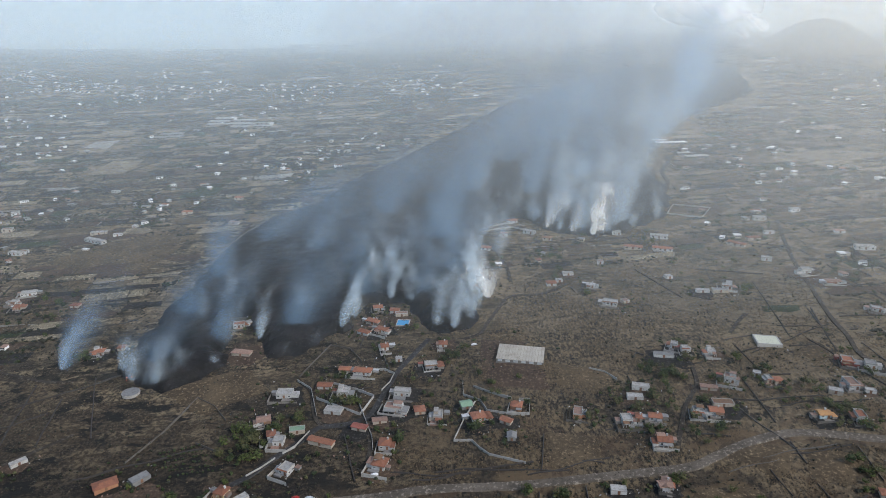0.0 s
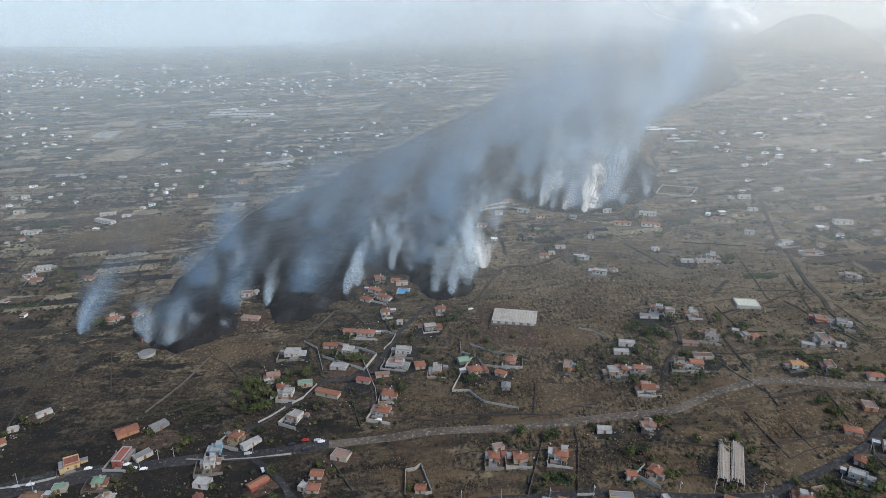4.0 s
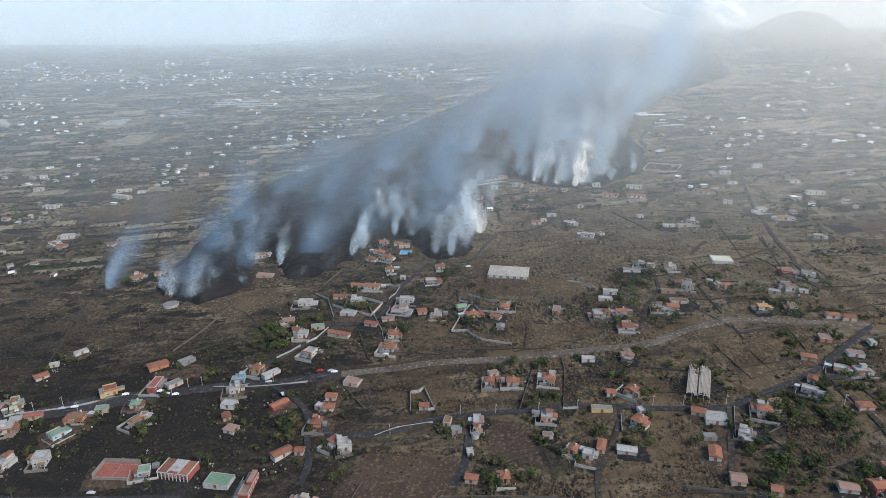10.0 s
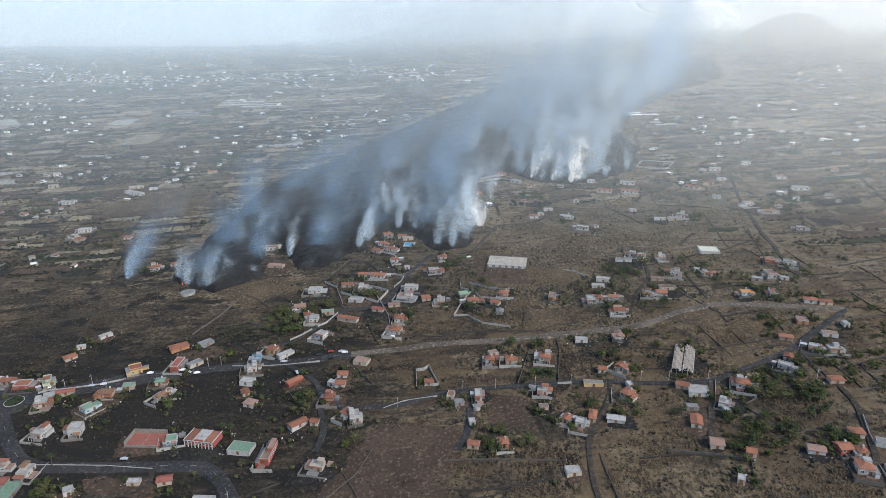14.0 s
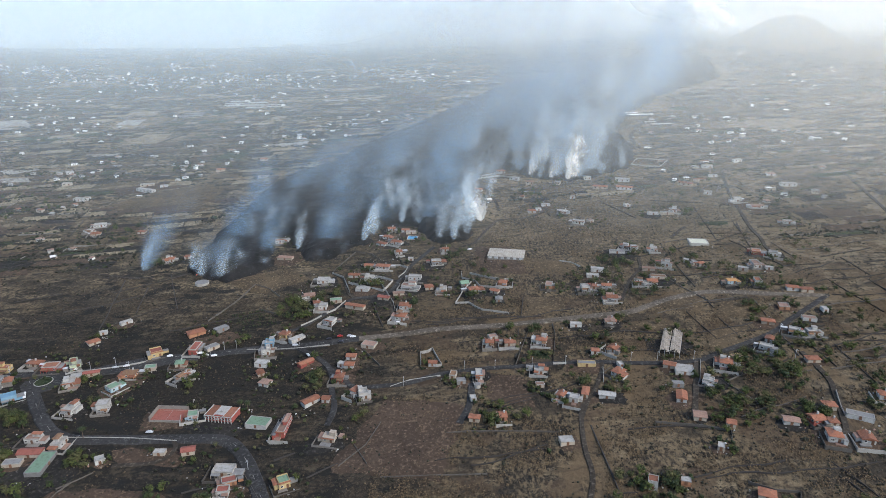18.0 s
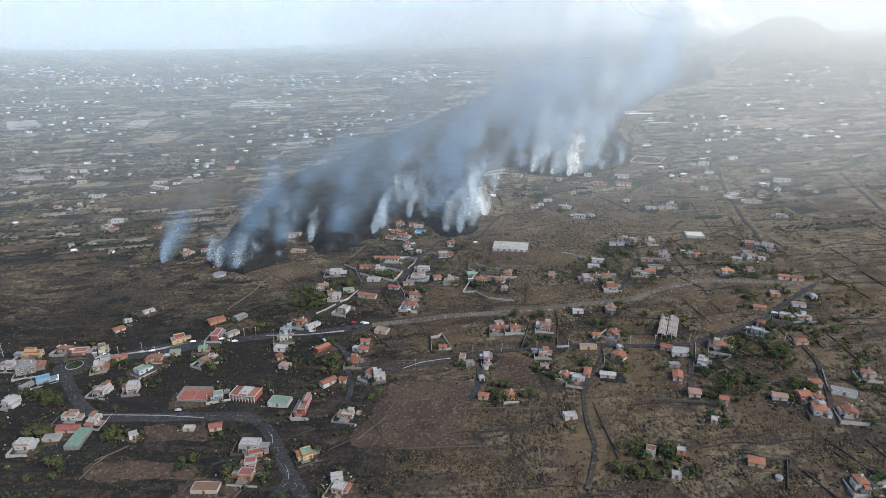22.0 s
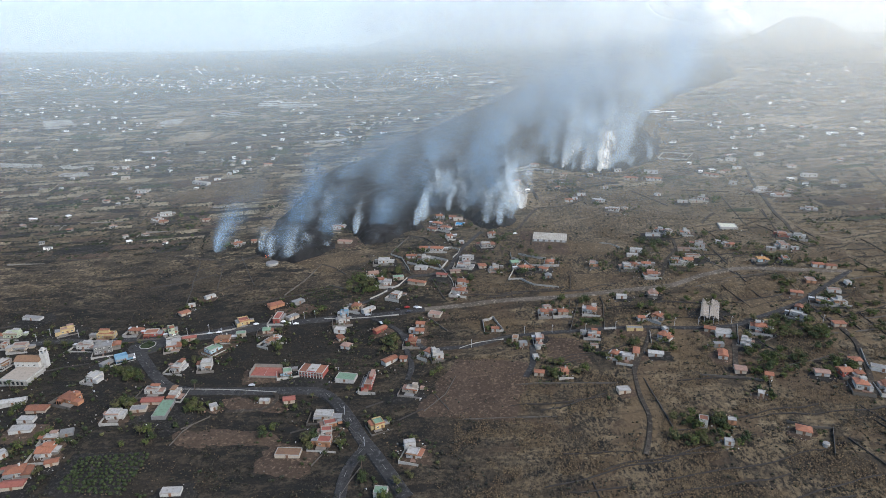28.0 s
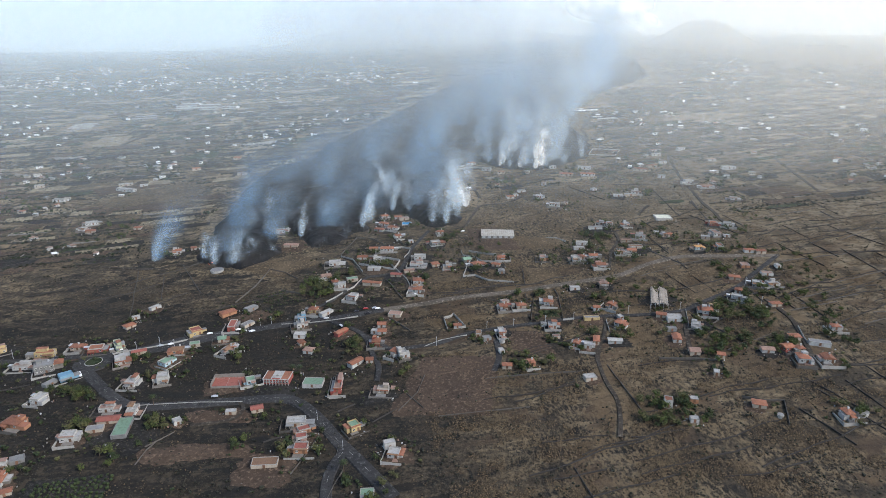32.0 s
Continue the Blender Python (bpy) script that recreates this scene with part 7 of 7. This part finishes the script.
house(-537.8, 786.3, 33, 9.9, 6.6, 2.8, "flat", "W", "w")
house(-510.5, 728.4, 13, 11.6, 6.6, 2.8, "flat", "C", "t")
warehouse(66.6, 421.5, -10, 33.5, 22, 2.3)
greenhouse(164.8, 254.0, -22, 12.7, 34, 3)
church(-342.8, 221.9, -1)
terrace(-339.9, 206.4, -4, 21.5, 20, 3.2)
pool(-22.8, 476.8, -5, 9.2, 10, "blue swimming pool with a pale rim", POOL_WATER)
pool(243.4, 424.5, -9, 15, 13, "pale irrigation reservoir with a concrete rim", RESERVOIR, 0.9, 1.6)
court(-163.5, 205.7, -2, 19.5, 13)
school(-129.3, 204.0, -10, 17.7, 12, 4)
roundabout(-265.6, 244.9, 6)
tank(30.7, 219.5, 2.2, 2, "round concrete water tank in a yard")
tank(173.3, 102.5, 1.8, 1.6, "round white water tank beside scrub")
# Pale umbrella-like disc, stood in for by a low tank shape.
tank(219.8, 96.8, 4, 1.2, "round pale umbrella-like disc beside a house")
tank(-207.6, 393.7, 6, 1.5, "round grey cistern on dry ground")
car(-189.4, 273.2, 15, "white")
car(-168.1, 275.9, 15, "white")
car(-163.3, 272.9, 12, "white")
car(-157.0, 272.1, 12, "white")
car(-87.9, 268.5, 120, "white")
car(-58.7, 289.3, 10, "white")
car(-61.2, 290.7, 10, "silver")
car(-66.8, 283.5, 10, "dark")
car(-68.6, 291.3, 10, "red")
car(-76.1, 288.4, 12, "dark")
car(-100.1, 282.1, 12, "silver")
car(-269.7, 229.9, 120, "white")
car(-267.7, 226.5, 120, "white")
car(-215.7, 261.3, 15, "white")
car(-295.8, 255.3, 5, "dark")
car(33.3, 438.0, 20, "white")
car(-222.9, 259.9, 15, "silver")
car(-26.6, 305.9, 10, "white")
car(-251.8, 258.8, 15, "white")
car(-168.9, 188.8, 0, "silver")
street_lamp(-224.1, 263.2)
street_lamp(-211.9, 257.4)
street_lamp(-239.7, 258.3)
street_lamp(-160.2, 273.9)
street_lamp(-151.9, 280.3)
street_lamp(-143.3, 281.7)
street_lamp(-97.4, 283.0)
street_lamp(-17.1, 226.1)
street_lamp(67.7, 237.2)
street_lamp(89.9, 237.6)
street_lamp(22.8, 239.0)
street_lamp(43.2, 238.0)
street_lamp(132.9, 237.0)
street_lamp(149.6, 235.3)
street_lamp(172.6, 233.1)
street_lamp(241.2, 260.8)
street_lamp(235.7, 227.9)
street_lamp(-329.3, 262.7)
street_lamp(-354.6, 266.7)
street_lamp(-361.8, 259.4)
street_lamp(-297.2, 258.0)
street_lamp(-83.0, 123.6)
street_lamp(-99.7, 155.4)

# ---------------------------------------------------------------- trees and scrub
grove(-110, 346, 18, 14, 1)
grove(-112, 328, 16, 12, 2)
grove(-94, 351, 7, 4, 3)
grove(-82, 356, 7, 4, 4)
grove(-58, 373, 11, 9, 5)
grove(-17, 338, 7, 4, 6)
grove(13, 418, 10, 6, 7)
grove(43, 375, 13, 7, 8)
grove(31, 342, 5, 4, 9)
grove(103, 347, 3, 2, 10)
grove(165, 389, 20, 13, 11)
grove(151, 365, 8, 4, 12)
grove(164, 330, 12, 8, 13)
grove(178, 399, 7, 4, 14)
grove(219, 391, 13, 6, 15)
grove(245, 370, 5, 3, 16)
grove(254, 346, 7, 4, 17)
grove(258, 321, 9, 5, 18)
grove(242, 296, 10, 6, 19)
grove(-335, 489, 25, 11, 20)
grove(-342, 543, 19, 9, 21)
grove(-264, 438, 7, 3, 22)
grove(-14, 460, 9, 3, 23)
grove(112, 560, 14, 5, 24)
grove(109, 592, 16, 8, 25)
grove(214, 623, 19, 8, 26)
grove(255, 512, 14, 6, 27)
grove(129, 508, 7, 3, 28)
grove(59, 578, 10, 4, 29)
grove(-69, 346, 5, 3, 30)
grove(21, 433, 8, 4, 31)
grove(-76, 240, 8, 7, 32)
grove(-77, 231, 7, 4, 33)
grove(-85, 266, 4, 2, 34)
grove(-42, 197, 3, 3, 35)
grove(137, 292, 4, 2, 36)
grove(40, 188, 7, 5, 37)
grove(55, 187, 4, 3, 38)
grove(100, 213, 5, 4, 39)
grove(76, 203, 3, 2, 40)
grove(118, 262, 8, 4, 41)
grove(130, 247, 3, 2, 42)
grove(213, 226, 15, 12, 43)
grove(220, 206, 15, 10, 44)
grove(192, 188, 12, 9, 45)
grove(189, 238, 4, 2, 46)
grove(198, 218, 10, 6, 47)
grove(251, 244, 11, 6, 48)
grove(172, 176, 7, 4, 49)
grove(173, 211, 4, 2, 50)
grove(149, 232, 3, 2, 51)
grove(-145, 286, 10, 4, 52)
grove(77, 284, 6, 4, 53)
grove(54, 289, 4, 2, 54)
grove(-168, 230, 8, 3, 55)
grove(-123, 207, 3, 2, 56)
grove(-261, 204, 11, 8, 57)
grove(-247, 163, 7, 4, 58)
grove(-211, 142, 8, 4, 59)
grove(-219, 217, 5, 3, 60)
grove(-196, 163, 9, 6, 61)
grove(-114, 127, 7, 4, 62)
grove(105, 129, 11, 8, 63)
grove(101, 113, 7, 5, 64)
grove(180, 181, 8, 5, 65)
grove(124, 123, 8, 5, 66)
grove(130, 110, 6, 3, 67)
grove(213, 107, 4, 2, 68)
grove(264, 168, 6, 3, 69)
grove(255, 175, 5, 3, 70)
grove(-95, 129, 7, 4, 71)
grove(-47, 192, 3, 1, 72)
grove(-335, 247, 13, 6, 73)
grove(-322, 172, 9, 5, 74)
grove(-253, 200, 9, 7, 75)
grove(-243, 163, 5, 3, 76)
grove(-288, 134, 10, 5, 77)
grove(-64, 84, 8, 5, 78)
grove(-56, 94, 4, 2, 79)
grove(-222, 129, 10, 4, 80)
grove(-143, 140, 8, 3, 81)
grove(-81, 94, 4, 3, 82)
grove(238, 226, 22, 22, 83, 0.75, True)
grove(276, 239, 19, 18, 84, 0.75, True)
grove(176, 178, 20, 18, 85, 0.75, True)
grove(219, 227, 17, 16, 86, 0.75, True)
grove(165, 205, 14, 12, 87, 0.75, True)
grove(222, 166, 16, 16, 88, 0.75, True)
grove(274, 209, 15, 12, 89, 0.75, True)
grove(110, 119, 15, 22, 90, 0.75, True)
grove(111, 212, 15, 8, 91, 0.75, True)
grove(165, 267, 16, 8, 92, 0.75, True)
grove(150, 380, 30, 22, 93, 0.75, True)
grove(126, 365, 15, 10, 94, 0.75, True)
grove(244, 347, 23, 16, 95, 0.75, True)
grove(296, 309, 31, 16, 96, 0.75, True)
grove(303, 266, 20, 12, 97, 0.75, True)
grove(275, 332, 18, 8, 98, 0.75, True)
grove(-102, 340, 15, 12, 99, 0.75, True)
grove(-69, 394, 22, 8, 100, 0.75, True)
grove(-254, 201, 10, 14, 101, 0.75, True)
grove(-206, 164, 10, 10, 102, 0.75, True)
grove(-235, 252, 9, 6, 103, 0.75, True)
grove(221, 97, 8, 8, 104, 0.75, True)
grove(-520, 638, 48, 26, 105, 0.75, True)
grove(-574, 692, 34, 14, 106, 0.75, True)
grove(40, 188, 11, 10, 107, 0.75, True)
grove(74, 246, 8, 8, 108, 0.75, True)
grove(21, 382, 26, 8, 109, 0.75, True)
grove(238, 562, 38, 14, 110, 0.75, True)
grove(333, 641, 41, 12, 111, 0.75, True)
grove(325, 406, 46, 16, 112, 0.75, True)
palm(-206, 183, 8)
palm(-82, 104, 8)
palm(-115, 210, 7)
palm(-340, 192, 7)
palm(-120, 211, 7)
orchard((-249, 89), (-210, 85), (-208, 120), (-249, 115), 15, 11, 2.2, 3)
orchard((-146, 309), (-116, 314), (-140, 339), (-163, 333), 10, 6, 1.6, 5)
house_trees(3)
far_garden_trees()
yards(5)
garden_bushes(12)
clutter(8)
scrub(SCRUB[0], "dry tan grass tufts on dark soil", 130000, 3, 0.85, 0.02, 9, 0.92, True)
scrub(SCRUB[1], "grey brown shrubs on dark soil", 70000, 5, 0.85, -0.1, 9, 0.35, True)
scrub(SCRUB[2], "low dark bushes on volcanic soil", 20000, 8, 1.15, 0.0, 9, -0.45)
terraces("terrace_walls", 90, 2, ((-60, 520), (120, 900)), 3, 17, STONE, "old dark dry-stone terrace walls")
terraces("terrace_walls", 40, 6, ((-620, -60), (120, 900)), 18, 19, STONE, "old dark dry-stone terrace walls")
terraces("terrace_walls", 45, 26, ((30, 340), (50, 320)), 9, 13, STONE, "low dark field walls among dry grass", 0.22)
terraces("terrace_walls", 34, 36, ((190, 420), (170, 430)), 12, 11, STONE, "dark dry-stone walls between garden terraces", 0.2)
terraces("terrace_walls", 26, 37, ((170, 420), (180, 440)), 12, 12, WORN, "pale cement walls along garden terraces", 0.18)
countryside(14)
sheds(6)
hill(1290, 2400, 310, 110, 1)
hill(1330, 1760, 330, 42, 2)
hill(300, 4300, 1300, 210, 3)


# ---------------------------------------------------------------- embers, haze and drifting smoke
embers(-226, 428, 5, 1)
embers(-217, 413, 5, 2)
for _y, _h, _k in ((300, 70, 0.008), (400, 70, 0.018), (460, 65, 0.022), (520, 60, 0.026), (585, 62, 0.031), (650, 65, 0.036), (725, 70, 0.041), (800, 75, 0.045),
                   (890, 82, 0.049), (990, 90, 0.058), (1110, 99, 0.066), (1250, 110, 0.075), (1420, 124, 0.088), (1600, 140, 0.095), (1820, 154, 0.11), (2050, 170, 0.11)):
    haze(_y, 40 + _y * 0.08, _h, _k, _y)
for _y, _h, _k, _f in ((2320, 189, 0.10, 0.2), (2600, 215, 0.12, 0.4), (2900, 240, 0.15, 0.6), (3200, 265, 0.20, 0.8), (3500, 290, 0.26, 1.0),
                       (3800, 320, 0.32, 1.0), (4200, 350, 0.55, 1.0), (4500, 380, 0.95, 1.0)):
    haze(_y, 200, _h, _k, _y, _f)
cloud("bright white cloud over the upper slope", 565, 1480, 284, 140, 60, 5, 1.35, 1, -0.12)
cloud("bright white cloud behind the volcanic cone", 1650, 2850, 360, 800, 110, 4, 1.9, 2)
cloud("white smoke bank trailing down to the slope", 650, 1460, 246, 80, 46, 4, 1.0, 3, -0.45)
cloud("grey ash veil hanging behind the lava", 60, 1900, 250, 520, 130, 4, 1.2, 4, 0.04, "ash")

# ---------------------------------------------------------------- smoke
WIND = (0.45, 0.8)
plume(-273, 423, 62, 2.0, 14, (0.36, 0.6), "grey", 6, 2.1, 1)
plume(-270, 424, 95, 5, 30, (0.55, 0.9), "blue", 4, 1.2, 33)
for _i, (_x, _y, _h, _r, _k) in enumerate((
        (-226, 420, 60, 20, 1.3), (-212, 406, 50, 16, 1.15), (-194, 402, 66, 22, 1.25), (-174, 404, 60, 18, 1.1), (-159, 425, 60, 18, 1.2), (-164, 468, 66, 20, 1.1),
        (-135, 460, 56, 10, 1.6), (-110, 436, 44, 14, 0.95), (-90, 448, 50, 16, 1.0), (-72, 470, 74, 14, 1.75), (-64, 486, 84, 20, 1.4), (-36, 516, 74, 11, 1.6),
        (-18, 512, 62, 18, 1.15), (4, 466, 80, 17, 1.65), (18, 461, 72, 15, 1.55), (30, 474, 64, 16, 1.45), (32, 528, 74, 20, 1.25),
        (28, 580, 80, 22, 1.2), (46, 648, 84, 24, 1.25), (-190, 490, 80, 30, 1.1), (-110, 500, 90, 32, 1.15), (-50, 560, 90, 34, 1.15), (0, 570, 90, 34, 1.2))):
    plume(_x, _y, _h * 0.95, 2.0, _r * 1.45, (0.30 + 0.05 * (_i % 5), 0.6), "grey", 5, _k * 1.25, 100 + _i)
for _i, (_x, _y, _h, _r) in enumerate(((-205, 430, 85, 34), (-165, 455, 95, 36), (-110, 470, 100, 40), (-60, 520, 110, 42), (-10, 520, 115, 42), (20, 560, 120, 44),
                                       (-120, 620, 110, 55), (-60, 720, 120, 62), (0, 640, 130, 56), (40, 780, 140, 70), (110, 760, 150, 70), (90, 900, 160, 80),
                                       (180, 820, 170, 70), (180, 1000, 190, 90), (250, 1150, 210, 100), (300, 950, 200, 80), (-205, 500, 80, 34), (-200, 570, 85, 40), (-180, 650, 90, 44))):
    plume(_x, _y, _h, 12, _r, WIND, "blue", 3, 1.2 if _i < 6 else 1.45, 200 + _i)
for _i, (_x, _y, _h, _r, _k) in enumerate(((106, 688, 60, 20, 1.5), (116, 662, 54, 17, 1.6), (128, 655, 62, 18, 1.5), (142, 647, 60, 17, 1.55),
                                           (176, 645, 64, 20, 1.4), (204, 655, 60, 20, 1.2), (236, 678, 56, 20, 1.15))):
    plume(_x, _y, _h, 2.5, _r * 1.3, (0.0 + 0.12 * (_i % 3), 0.35), "white" if _i in (1, 3) else "grey", 5, _k * 1.2, 300 + _i)
plume(160, 639, 58, 3, 13, (0.12, 0.2), "white", 7, 2.5, 23)
plume(166, 641, 95, 6, 26, (0.2, 0.35), "white", 4, 1.6, 24)
plume(46, 512, 44, 3, 13, (-0.3, 0.3), "white", 6, 2.3, 18)
plume(38, 505, 70, 5, 20, (-0.1, 0.5), "pale", 4, 1.5, 25)
for _i, (_x, _y, _h, _r, _k) in enumerate(((150, 650, 150, 40, 1.6), (120, 670, 160, 42, 1.4), (190, 660, 190, 55, 1.4), (60, 600, 120, 36, 1.0), (240, 800, 220, 70, 1.2), (330, 980, 260, 85, 1.2))):
    plume(_x, _y, _h, 8, _r, (0.35, 0.5), "pale", 4, _k * 1.25, 400 + _i)
# Far columns in shadow: their shade is put in as the blue smoke colour.
plume(420, 1150, 230, 30, 85, (0.35, 0.6), "blue", 5, 1.6, 31)
plume(470, 1300, 240, 30, 90, (0.3, 0.5), "blue", 5, 1.6, 32)
